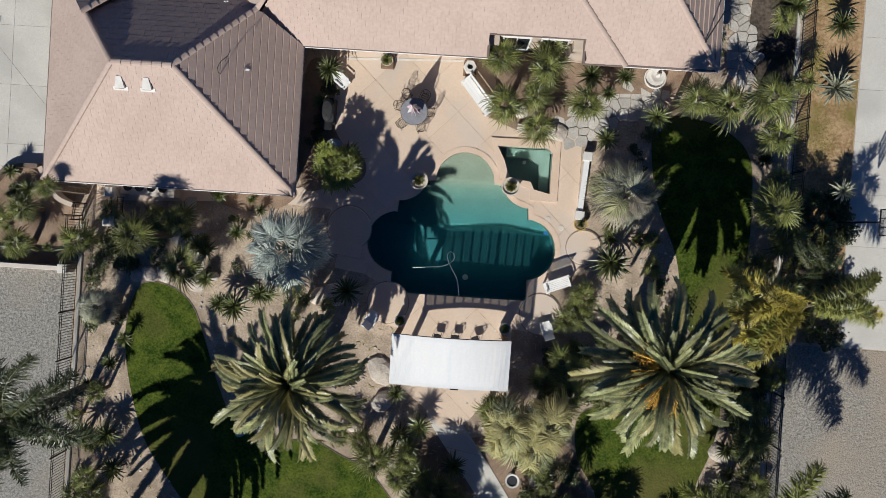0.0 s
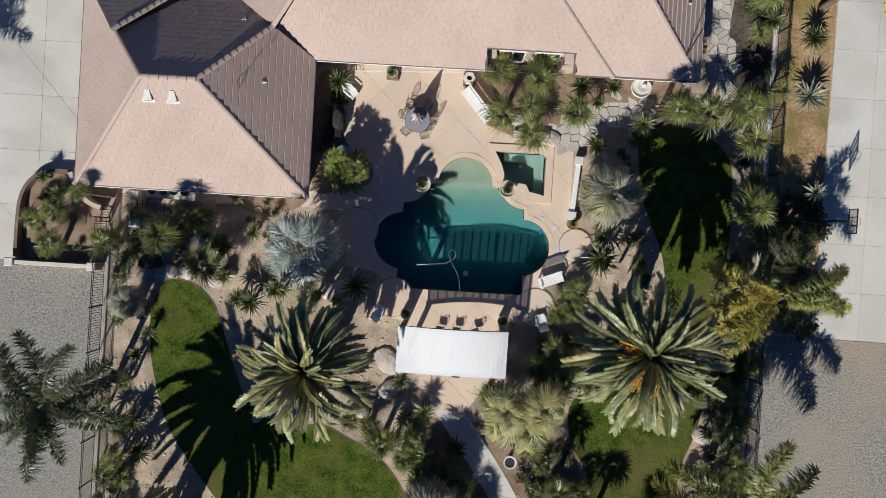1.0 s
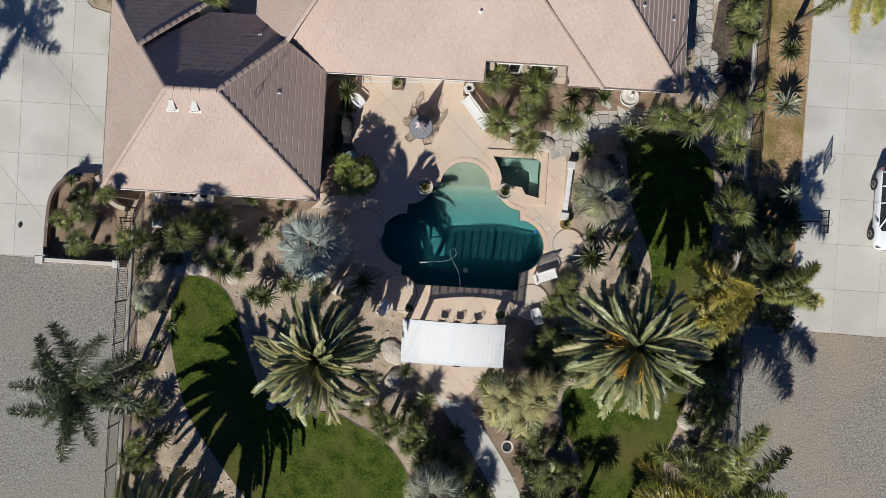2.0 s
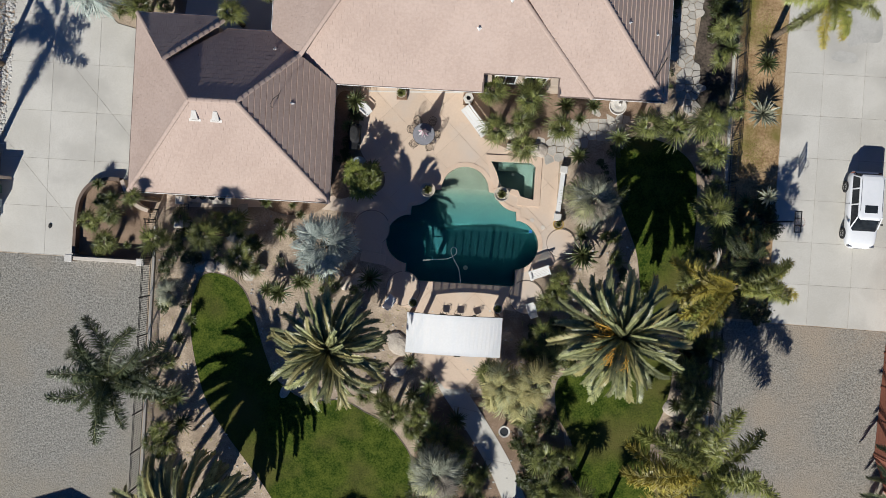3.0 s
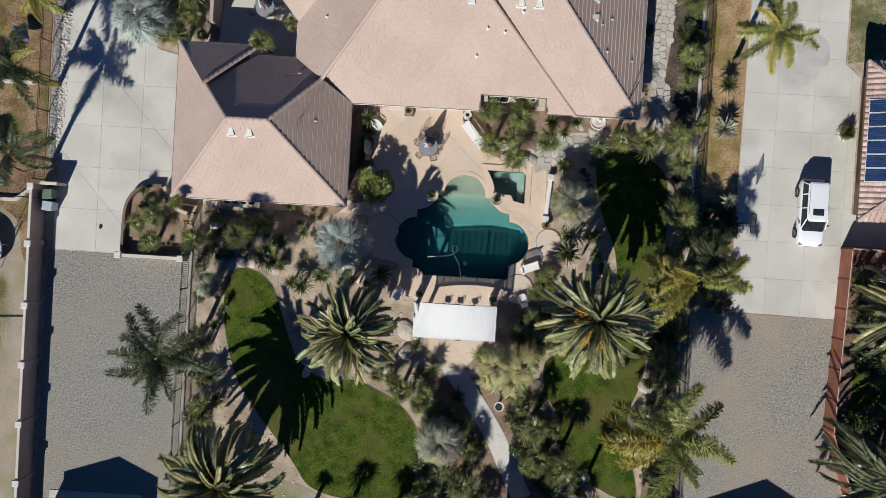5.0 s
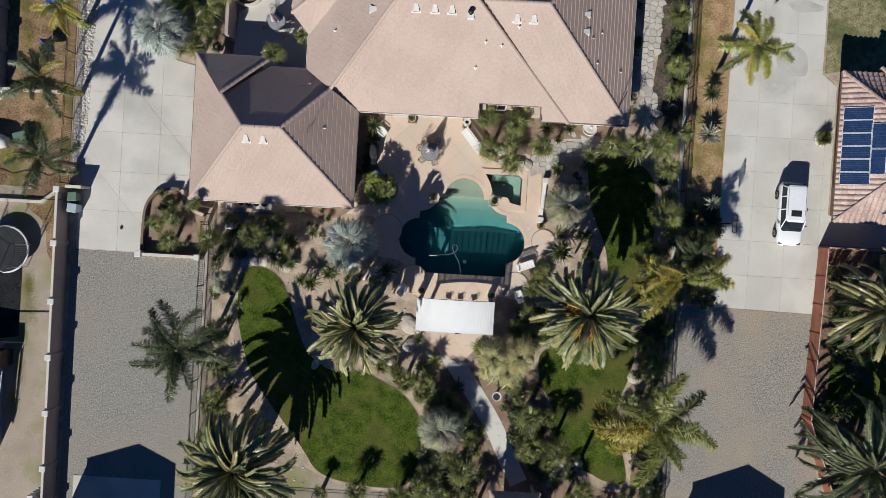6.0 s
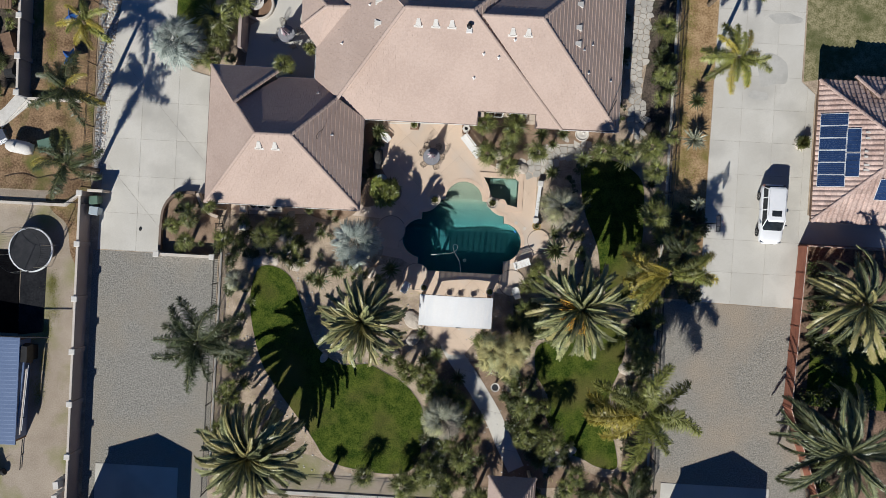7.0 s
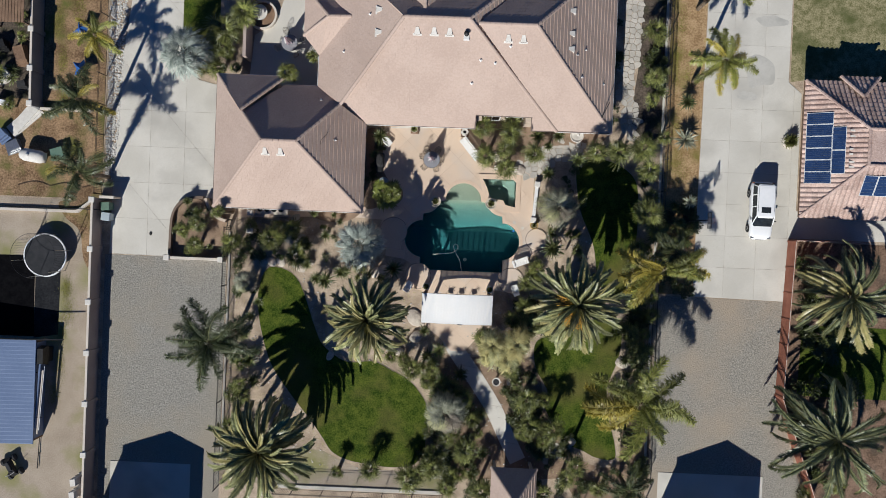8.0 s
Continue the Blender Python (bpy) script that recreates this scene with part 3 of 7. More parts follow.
sheet("yard_west_south", [[(-60, -60), (-28.25, -60), (-28.25, 1.5), (-60, 1.5)]], 0.008, GREY_EARTH, "grey-tan earth yard beyond the block wall", "soil")


sheet("earth_patch", [rounded([(-31.6, 1.3), (-28.5, 1.3), (-28.4, -2.6), (-28.7, -4.4), (-29.6, -3.2), (-30.0, -1.0), (-31.2, 0.1)])], 0.012, YARD_SOIL, "orange-brown bare earth beside the trampoline", "soil")


# lawns: turf sheets with blades
LAWNS = []


def lawn(name, points, label, blades=5000):
    line = rounded(points, 8)
    LAWNS.append(line)
    sheet(name, [line], 0.03, LAWN, label, "lawn", 0.03)
    xs, ys = [p[0] for p in line], [p[1] for p in line]
    g, rnd = Geo(), random.Random(len(name) + blades)
    while len(g.f) < blades:
        x, y = rnd.uniform(min(xs), max(xs)), rnd.uniform(min(ys), max(ys))
        if inside(x, y, line):
            a, h, w = rnd.uniform(0, 6.28), rnd.uniform(0.012, 0.022), rnd.uniform(0.006, 0.012)
            dx, dy = math.cos(a), math.sin(a)
            g.add([(x - dy * w, y + dx * w, 0.028), (x + dy * w, y - dx * w, 0.028), (x + dx * h * 0.9, y + dy * h * 0.9, 0.03 + h)], [(0, 1, 2)])
    solid("grass_blades", g, GRASS, "short green lawn blades", "grass", kind="stuff")
    rim = Geo()
    for i in range(0, len(line)):
        rim.tube([(*line[i - 1], 0.02), (*line[i], 0.02)], 0.02, 5, False)
    solid("lawn_edging", rim, JOINT, "thin concrete edging round the lawn", "edging", kind="structure")


lawn("lawn_west", [(-15.0, -3.35), (-13.6, -3.30), (-12.5, -4.1), (-11.8, -5.6), (-11.0, -7.8), (-10.2, -9.3), (-8.4, -10.4), (-6.3, -10.3), (-4.9, -10.9), (-3.5, -11.6), (-2.6, -12.5), (-1.95, -13.5), (-1.75, -14.8), (-1.85, -16.2), (-2.1, -17.5),
                   (-2.9, -18.45), (-4.6, -18.65), (-6.4, -18.5), (-8.1, -18.2), (-9.3, -17.6), (-10.1, -16.5), (-10.9, -15.4), (-11.9, -14.2), (-13.2, -12.6), (-14.5, -10.6), (-15.4, -7.6), (-15.6, -5.2)], "curving green lawn with worn yellowish patches", 26000)
lawn("lawn_east", [(6.5, -8.2), (8.4, -7.4), (11.0, -6.2), (12.7, -6.1), (13.2, -7.5), (12.9, -9.5), (12.3, -11.2), (12.2, -12.6), (12.5, -14.2), (13.0, -16.0), (13.0, -17.2), (11.6, -17.15), (10.4, -16.6), (9.1, -16.1), (8.2, -14.8), (7.4, -13.4), (7.6, -12.4),
                   (7.2, -11.4), (6.5, -10.2)], "green lawn strip under palms", 9000)
lawn("lawn_north_east", [(9.2, 6.0), (11.6, 6.2), (13.6, 4.9), (14.0, 2.4), (13.9, -0.8), (13.4, -3.5), (12.6, -4.8), (11.2, -3.4), (10.6, -0.4), (9.4, 2.6)], "shaded green lawn beside the pool garden", 7000)
sheet("lawn_neighbour", [[(25.35, 12.9), (25.25, 30), (60, 30), (60, 13.2), (27, 13.2)]], 0.02, DRY_LAWN, "patchy dry neighbour lawn", "lawn")
sheet("lawn_far_east", [[(27.2, -6), (60, -6), (60, -12), (27.0, -11.5)]], 0.02, LAWN, "shaded lawn behind the red fence", "lawn")
sheet("lawn_front", [[(-22.3, 13.7), (-19.4, 13.7), (-19.4, 30), (-22.3, 30)]], 0.02, LAWN, "green front lawn strip", "lawn")


def flagstones(name, outline, label, size=0.55, seed=1):
    """Irregular stones with open joints: cells round scattered centres."""
    rnd = random.Random(seed)
    xs, ys = [p[0] for p in outline], [p[1] for p in outline]
    x0, x1, y0, y1 = min(xs), max(xs), min(ys), max(ys)
    seeds = [((i + 0.5 + rnd.uniform(-0.36, 0.36)) * size + x0, (j + 0.5 + rnd.uniform(-0.36, 0.36)) * size + y0)
             for i in range(-1, int((x1 - x0) / size) + 2) for j in range(-1, int((y1 - y0) / size) + 2)]
    p = thing(name, label, "path", kind="structure")
    for s in seeds:
        if not inside(*s, outline):
            continue
        cell = [Vector((s[0] + a * size * 1.2, s[1] + b * size * 1.2)) for a, b in ((-1, -1), (1, -1), (1, 1), (-1, 1))]
        for o in seeds:
            d = Vector(o) - Vector(s)
            if 0 < d.length < size * 2.6:
                m, n = Vector(s) + d / 2 - d.normalized() * 0.022, d.normalized()
                out = []
                for i in range(len(cell)):
                    a, b = cell[i - 1], cell[i]
                    da, db = (a - m).dot(n), (b - m).dot(n)
                    if (da < 0) != (db < 0):
                        out.append(a + (b - a) * (da / (da - db)))
                    if db < 0:
                        out.append(b)
                cell = out
        if len(cell) > 2:
            part("flagstone", Geo().prism([tuple(c) for c in cell], 0.0, 0.05 + rnd.uniform(0, 0.012)), FLAG, p)


FLAG_NORTH = ribbon(curve_line([(4.6, 5.4), (5.6, 5.7), (7.0, 6.6), (8.4, 6.9), (9.6, 6.7)]), 1.7)
FLAG_EAST = ribbon(curve_line([(12.9, 8.0), (13.2, 9.6), (12.6, 11.6), (12.75, 13.0), (12.95, 14.6), (13.05, 20.0)]), 1.35)


# ---- roofs ----
def clip_range(poly2, s):
    """The reach of a convex polygon at the level s."""
    us = []
    for i in range(len(poly2)):
        (u0, s0), (u1, s1) = poly2[i - 1], poly2[i]
        if abs(s1 - s0) > 1e-9 and min(s0, s1) - 1e-9 <= s <= max(s0, s1) + 1e-9:
            us.append(u0 + (u1 - u0) * (s - s0) / (s1 - s0))
        elif abs(s1 - s0) <= 1e-9 and abs(s - s0) < 1e-6:
            us += [u0, u1]
    return (min(us), max(us)) if us else (0, 0)


def plane_axes(poly):
    pts = [Vector(p) for p in poly]
    u = (pts[1] - pts[0]).normalized()
    n = u.cross(pts[2] - pts[0]).normalized()
    if n.z < 0:
        n = -n
    up = n.cross(u)
    if up.z < 0:
        up = -up
    return pts[0], u, up, n, [((p - pts[0]).dot(u), (p - pts[0]).dot(up)) for p in pts]


def tile_courses(parent, poly, material, course=0.335):
    """Lays a slope whose first edge is the eave with rows of flat tiles, each row a strip of its own.
    Rows on the southern and western slopes lap closely; the others get deeper butt joints, shaped to bring out shade
    lines."""
    o, u, up, n, p2 = plane_axes(poly)
    top = max(s for _, s in p2)
    open_joint = n.y > 0.2 or n.x > 0.2
    rnd = random.Random(int(top * 1000))
    for k in range(int(top / course) + 1):
        s0, s1 = k * course, min((k + 1) * course - ((0.014 if n.y > 0.2 else 0.030) if open_joint else -0.02), top)
        if s1 - s0 < 0.03:
            continue
        (a0, b0), (a1, b1) = clip_range(p2, s0 + 1e-4), clip_range(p2, s1 - 1e-4)
        # tile tilt is set by slope direction for the shade it gives
        h0, h1 = (0.03, 0.036 if n.y > 0.2 else 0.070) if open_joint else (0.020, 0.004)
        g, w, slit = Geo(), 0.33, 0.0 if n.x > 0.2 else 0.004
        x = math.floor(min(a0, a1) / w) * w - (w / 2 if k % 2 else 0)
        while x < max(b0, b1):
            e0, f0 = min(max(x, a0), b0), min(max(x + w - slit, a0), b0)
            e1, f1 = min(max(x, a1), b1), min(max(x + w - slit, a1), b1)
            x += w
            if f0 - e0 < 0.01 and f1 - e1 < 0.01:
                continue
            la, lb, lc = (0.0, 0.0, rnd.uniform(-0.002, 0.002)) if n.x > 0.2 else (rnd.uniform(0, 0.009), rnd.uniform(0, 0.009), rnd.uniform(-0.012, 0.012))
            c0, c1 = s0 + lc, s1 if open_joint else s1 + 0.01
            g.add([o + u * e0 + up * c0 + n * (h0 + la), o + u * f0 + up * c0 + n * (h0 + lb), o + u * f1 + up * c1 + n * (h1 + lb * 0.3), o + u * e1 + up * c1 + n * (h1 + la * 0.3),
                   o + u * e0 + up * c0 - n * 0.01, o + u * f0 + up * c0 - n * 0.01, o + u * f1 + up * c1 - n * 0.01, o + u * e1 + up * c1 - n * 0.01],
                  [(0, 1, 2, 3), (4, 5, 1, 0), (3, 2, 6, 7)] if n.x > 0.2 else [(0, 1, 2, 3), (4, 5, 1, 0), (4, 0, 3, 7), (1, 5, 6, 2)])
        part("tile_course", g, material, parent)


def barrel_slope(poly, course=0.40, pitch=0.36, seed=0):
    """Wavy barrel tiles in columns that run down the slope."""
    o, u, up, n, p2 = plane_axes(poly)
    top = max(s for _, s in p2)
    g, rnd = Geo(), random.Random(seed)
    for k in range(int(top / course) + 1):
        s0, s1 = k * course, min((k + 1) * course + 0.03, top)
        if s1 - s0 < 0.03:
            continue
        a0, b0 = clip_range(p2, s0 + 1e-4)
        a1, b1 = clip_range(p2, s1 - 1e-4)
        x = math.floor(min(a0, a1) / pitch) * pitch
        while x < max(b0, b1):
            lift = rnd.uniform(0.0, 0.012)
            pts = []
            for i in range(7):
                t = i / 6
                w = math.sin(t * math.pi) if t < 0.62 else math.sin(0.62 * math.pi) * (1 - (t - 0.62) / 0.38) * 0.9
                for s, a, b, base in ((s0, a0, b0, 0.035), (s1, a1, b1, 0.0)):
                    pts.append(o + u * min(max(x + t * pitch, a), b) + up * s + n * (base + lift + 0.085 * w))
            x += pitch
            if (pts[12] - pts[0]).length < 0.03 and (pts[13] - pts[1]).length < 0.03:
                continue
            front = [pts[2 * i] - n * 0.05 for i in range(7)]
            g.add(pts + front, [(2 * i, 2 * i + 2, 2 * i + 3, 2 * i + 1) for i in range(6)] + [(14 + i, 15 + i, 2 * i + 2, 2 * i) for i in range(6)])
    return g


def cap_tiles(parent, a, b, me, step=0.36):
    """A row of half-round cap tiles laid from a down to b."""
    a, b = Vector(a), Vector(b)
    d = b - a
    k = max(1, int(d.length / step))
    q = d.to_track_quat("X", "Z").to_matrix().to_4x4()
    for i in range(k):
        part("cap_tile", me, None, parent, m=Matrix.Translation(a + d * (i / k)) @ q @ Matrix.Diagonal((d.length / k / step, 1, 1, 1)))


def cap_mesh(material, r=0.13, step=0.36):
    g = Geo()
    for x, rr, z in ((0.0, r * 0.92, 0.015), (step + 0.03, r, 0.045)):
        g.v += [(x, rr * math.cos(radians(a)), z + rr * 0.58 * math.sin(radians(a)) - 0.02) for a in range(0, 181, 30)]
    g.f += [(i, i + 1, 8 + i, 7 + i) for i in range(6)] + [tuple(range(7, 14))]
    return g.mesh("cap_tile", material)


def eave_board(parent, pts, material, z_drop=0.16):
    for a, b in zip(pts, pts[1:]):
        a, b = Vector(a), Vector(b)
        m, d = (a + b) / 2, b - a
        part("gutter", Geo().box(m.x, m.y, m.z - z_drop, d.length, 0.10, z_drop + 0.02, math.degrees(math.atan2(d.y, d.x))), material, parent)


def wall_box(parent, x0, x1, y0, y1, z1, material, name="wall"):
    return part(name, Geo().box((x0 + x1) / 2, (y0 + y1) / 2, 0, x1 - x0, y1 - y0, z1), material, parent)


def roof_vent(parent, x, y, z, turn, wide=0.46):
    """A dormer vent lying on the slope: a hood, broad and open on the low side, that narrows up the slope, on a flashing."""
    w, d, h = wide / 2, 0.25, 0.13
    g = Geo().add([(-w, -d, 0), (w, -d, 0), (w * 0.9, -d * 0.92, h), (-w * 0.9, -d * 0.92, h), (-w * 0.45, d, 0.02), (w * 0.45, d, 0.02)], [(0, 1, 2, 3), (3, 2, 5, 4), (0, 3, 4), (1, 5, 2)])
    m = Matrix.Translation((x, y, z - 0.02)) @ pose(0, 0, 0, 0, 0, turn) @ pose(0, 0, 0, 34)
    v = part("roof_vent", g, STONE_WHITE, parent, "white hooded roof vent", m)
    part("flashing", Geo().box(0, -d - 0.05, -0.01, wide * 1.35, 0.16, 0.02), STONE_WHITE, v)
    for k in range(3):
        part("louvre", Geo().box(0, -d - 0.004, 0.025 + 0.035 * k, wide * 0.8, 0.012, 0.014), GUTTER, v)


def vent_pipe(parent, x, y, z, h=0.16):
    v = part("vent_pipe", Geo().tube([(x, y, z - 0.2), (x, y, z + h)], 0.05, 10), CHROME, parent, "grey plumbing vent pipe")
    part("pipe_flashing", Geo().lathe(x, y, z - 0.08, [(0.17, 0), (0.16, 0.06), (0.08, 0.16)], 4), WHITE, v)


CAP_PINK = cap_mesh(ROOF)
CAP_CLAY = cap_mesh(ROOF2)
EAVE = 2.65
house = thing("house", "single-storey stucco house with a pinkish-brown tiled hip roof", "house")
PITCH_ROOF = 0.7155


def slope(a, b, *rest, pitch=PITCH_ROOF, eave=EAVE):
    """A roof slope from its eave a-b and the plan of its other corners, which rise with their distance from the eave."""
    d = (Vector(b) - Vector(a)).normalized()
    return [(*a, eave), (*b, eave)] + [(*p, eave + pitch * abs(d.x * (p[1] - a[1]) - d.y * (p[0] - a[0]))) for p in rest]


RW, RE = (-14.29, 6.1), (-11.83, 6.1)
NWH = (-16.25, 8.35)              # where the short north-west slope leaves the hip
INNER = (-9.06, 9.14)             # where the wing meets the main roof
MW, ME = (-4.35, 14.78), (0.17, 14.78)
EW, EE = (0.80, 14.55), (4.82, 14.55)
CROSS, BAY_W, BAY_E = (-2.97, 15.4), (-10.05, 15.45), (-8.05, 15.5)
slopes = [
    slope((-18.6, 1.35), (-7.3, 1.35), RE, RW),
    slope((-18.6, 11.3), (-18.6, 1.35), RW, NWH, pitch=0.789),
    slope((-7.3, 1.35), (-7.3, 8.0), INNER, RE, pitch=0.75),
    slope((-13.45, 11.3), (-18.6, 11.3), NWH),
    slope((-10.95, 10.65), (-13.5, 10.65), NWH, RW, RE, INNER, pitch=0.747),
    slope((-7.3, 8.0), (0.92, 8.0), (0.92, 14.0), ME, MW, INNER),
    slope((0.92, 8.9), (5.12, 8.9), (5.12, 9.95), (0.92, 14.0), eave=EAVE + 0.9 * PITCH_ROOF),
    slope((5.12, 8.0), (7.0, 8.0), (5.12, 9.95)),
    slope((7.0, 8.0), (11.1, 8.0), EE, EW, eave=EAVE - 0.03, pitch=0.7176),
    slope((11.1, 8.0), (11.1, 21.1), EE, pitch=0.744),
    slope((11.1, 21.1), (6.9, 21.1), EW, EE),
    slope((7.0, 8.0), (7.0, 21.6), ME, pitch=0.71),
    slope((-11.0, 21.6), (-11.0, 10.65), INNER, MW),
    slope((7.0, 21.6), (-11.0, 21.6), MW, ME),
    slope((-9.2, 23.0), (-9.2, 21.6), CROSS, (-2.97, 23.0), pitch=0.695),
    slope((3.26, 21.6), (3.26, 23.0), (-2.97, 23.0), CROSS, pitch=0.695),
    slope((-10.95, 12.95), (-12.2, 14.45), BAY_W),
    slope((-10.95, 12.95), (-10.5, 12.95), BAY_E, BAY_W),
    slope((-12.2, 14.45), (-12.2, 18.0), BAY_W),
    slope((-12.2, 18.0), (-8.1, 18.0), BAY_E, BAY_W),
]


def crown_of(p):
    """The highest of the slopes over a plan point."""
    best = EAVE
    for sl in slopes:
        for q in sl:
            if abs(q[0] - p[0]) + abs(q[1] - p[1]) < 1e-6:
                best = max(best, q[2])
    return (*p, best)


for i, s in enumerate(slopes):
    o, u, up, n, p2 = plane_axes(s)
    deck_ = part("roof_slope", Geo().add([Vector(p) - n * 0.004 for p in s] + [Vector(p) - n * 0.10 for p in s], [tuple(range(len(s))), tuple(range(2 * len(s) - 1, len(s) - 1, -1))] + [(j - 1 if j else len(s) - 1, j, len(s) + j, len(s) + (j - 1 if j else len(s) - 1)) for j in range(len(s))]), ROOF, house)
    tile_courses(deck_, s, ROOF)
for a, b in ((RW, (-18.6, 1.35)), (RE, (-7.3, 1.35)), (RW, RE), (RW, (-18.6, 11.3)), (RE, INNER), (NWH, (-13.45, 11.3)), (MW, INNER), (MW, ME), (ME, (7.0, 8.0)), (EW, EE), (EE, (11.1, 8.0)),
             (EE, (11.1, 21.1)), (ME, (7.0, 21.6)), (BAY_W, (-12.2, 14.45)), (BAY_W, BAY_E), (CROSS, (-2.97, 23.0)), (BAY_W, (-12.2, 18.0))):
    up = Vector((0, 0, 0.012))
    cap_tiles(house, Vector(crown_of(a)) + up, Vector(crown_of(b)) + up, CAP_PINK)
for run in ([(-18.6, 11.3), (-18.6, 1.35), (-7.3, 1.35), (-7.3, 8.0), (0.92, 8.0)], [(5.12, 8.0), (11.1, 8.0), (11.1, 21.5)], [(-13.45, 11.3), (-18.6, 11.3)], [(-10.95, 12.9), (-10.95, 10.65), (-13.5, 10.65)]):
    eave_board(house, [(x, y, EAVE) for x, y in run], GUTTER)
for run in (((-7.26, 1.33), (-7.26, 8.0)), ((-18.6, 11.36), (-13.45, 11.36)), ((-13.5, 10.71), (-10.95, 10.71)), ((-11.05, 10.7), (-11.05, 12.9)), ((11.16, 8.0), (11.16, 21.1)), ((-18.6, 1.29), (-7.3, 1.29)), ((-7.2, 7.94), (0.92, 7.94)), ((7.0, 7.94), (11.1, 7.94))):
    part("gutter_lip", Geo().tube([(x, y, EAVE - 0.02) for x, y in run], 0.022, 5), WHITE, house, "thin white gutter lip")
eave_board(house, [(0.92, 8.0, EAVE), (0.92, 8.9, 3.29), (5.12, 8.9, 3.29), (5.12, 8.0, EAVE)], GUTTER, 0.12)
wall_box(house, -18.1, -7.8, 1.9, 10.2, 2.55, STUCCO)
wall_box(house, -18.1, -14.0, 10.2, 10.8, 2.55, STUCCO)
wall_box(house, -10.5, 1.4, 8.6, 21.5, 2.55, STUCCO)
wall_box(house, 1.4, 4.7, 9.02, 21.5, 2.95, STUCCO)
wall_box(house, 4.7, 10.6, 8.6, 21.0, 2.55, STUCCO)
wall_box(house, -11.7, -10.5, 14.4, 17.6, 2.55, STUCCO)
for x, y, w in ((2.2, 9.0, 1.2), (3.9, 9.0, 1.2), (-3.2, 8.58, 2.4), (-0.8, 8.58, 1.6), (7.4, 8.58, 1.6)):
    wn_ = part("window", Geo().box(x, y, 0.5, w, 0.06, 2.0), DARK_GLASS, house)
    for dx, dz, sx, sz in ((-w / 2, 0.45, 0.08, 2.1), (w / 2, 0.45, 0.08, 2.1), (0, 0.45, 0.06, 2.1), (0, 0.42, w + 0.1, 0.08), (0, 2.5, w + 0.1, 0.08)):
        part("window_frame", Geo().box(x + dx, y - 0.02, dz, sx, 0.08, sz), WHITE, wn_)
def on_roof(x, y):
    """The height of the tiles over a place."""
    best = 0
    for sl in slopes:
        o, u, up, n, p2 = plane_axes(sl)
        if inside(x, y, [(q[0], q[1]) for q in sl]):
            best = max(best, o.z - (n.x * (x - o.x) + n.y * (y - o.y)) / n.z)
    return best


for x, y, t in ((-14.1, 5.4, 0), (-12.98, 5.4, 0), (-3.45, 14.0, 0), (-2.28, 14.0, 0), (-1.2, 14.0, 0), (2.9, 13.75, 0), (3.95, 13.75, 0), (7.45, 16.2, 90), (7.45, 14.6, 90), (7.45, 13.5, 90), (-6.2, 15.6, -90), (-6.2, 14.0, -90)):
    roof_vent(house, x, y, on_roof(x, y) + 0.05, t)
for x, y in ((1.06, 12.4), (2.1, 12.25), (0.5, 10.95), (3.1, 13.3), (8.4, 11.7), (8.6, 13.7), (10.2, 11.5), (7.95, 13.2), (-9.35, 6.5), (-10.57, 9.5), (-8.9, 13.0), (-6.9, 15.4)):
    vent_pipe(house, x, y, on_roof(x, y))
part("television_aerial", Geo().tube([(-10.2, 6.1, 4.6), (-10.2, 6.1, 5.2), (-10.15, 6.22, 5.5), (-9.98, 6.45, 5.66), (-9.7, 6.7, 5.66)], 0.016, 6).tube([(-9.8, 6.45, 5.66), (-9.6, 6.95, 5.66)], 0.010, 5), IRON, house, "thin black roof aerial")
part("aerial_mast", Geo().tube([(10.2, 9.0, 3.4), (10.45, 9.9, 4.9)], 0.03, 6), IRON, house)
fan_ = part("attic_fan", Geo().lathe(-0.02, 13.85, 6.85, [(0.13, 0), (0.13, 0.30), (0.19, 0.34), (0.17, 0.44), (0.04, 0.50)], 18), IRON, house, "dark mushroom-shaped roof fan")
part("fan_base", Geo().box(-0.02, 13.7, 6.60, 0.42, 0.40, 0.26, 0, 0.9), WHITE, fan_, "white fan base")

pool_coping()
flagstones("flagstone_path_north", FLAG_NORTH, "irregular pale flagstone path beside the house", 0.5, 3)
flagstones("flagstone_path_east", FLAG_EAST, "irregular pale flagstone side path", 0.44, 5)
flagstones("flagstone_path_west", ribbon(curve_line([(-13.2, 0.7), (-12.9, -0.8), (-12.4, -2.0), (-12.7, -3.2)]), 1.0), "irregular grey flagstone path between shrubs", 0.55, 6)
flagstones("flagstone_path_south", ribbon(curve_line([(9.6, -16.3), (8.4, -16.6), (7.2, -17.4)]), 1.1), "irregular pale flagstone path by the lawn", 0.55, 7)
flagstones("flagstone_path_gate", ribbon(curve_line([(0.13, -14.6), (-0.35, -16.3), (-0.7, -19.5)]), 1.0), "irregular pale flagstone path to the gate", 0.6, 8)
PATH = curve_line([(-0.3, -8.2), (0.21, -9.13), (1.72, -11.17), (3.29, -13.52), (4.46, -15.84), (5.43, -17.68)])
slabs("garden_path", [ribbon(PATH, 1.3)], 0.04, [(80, 2.6, 0.4)], CONCRETE, "curving pale grey concrete garden path", "path", 0.02, 0.08)


def off_path(x, y, r):
    return all((x - a) ** 2 + (y - b) ** 2 > (0.62 + 0.75 * r) ** 2 for a, b in PATH)


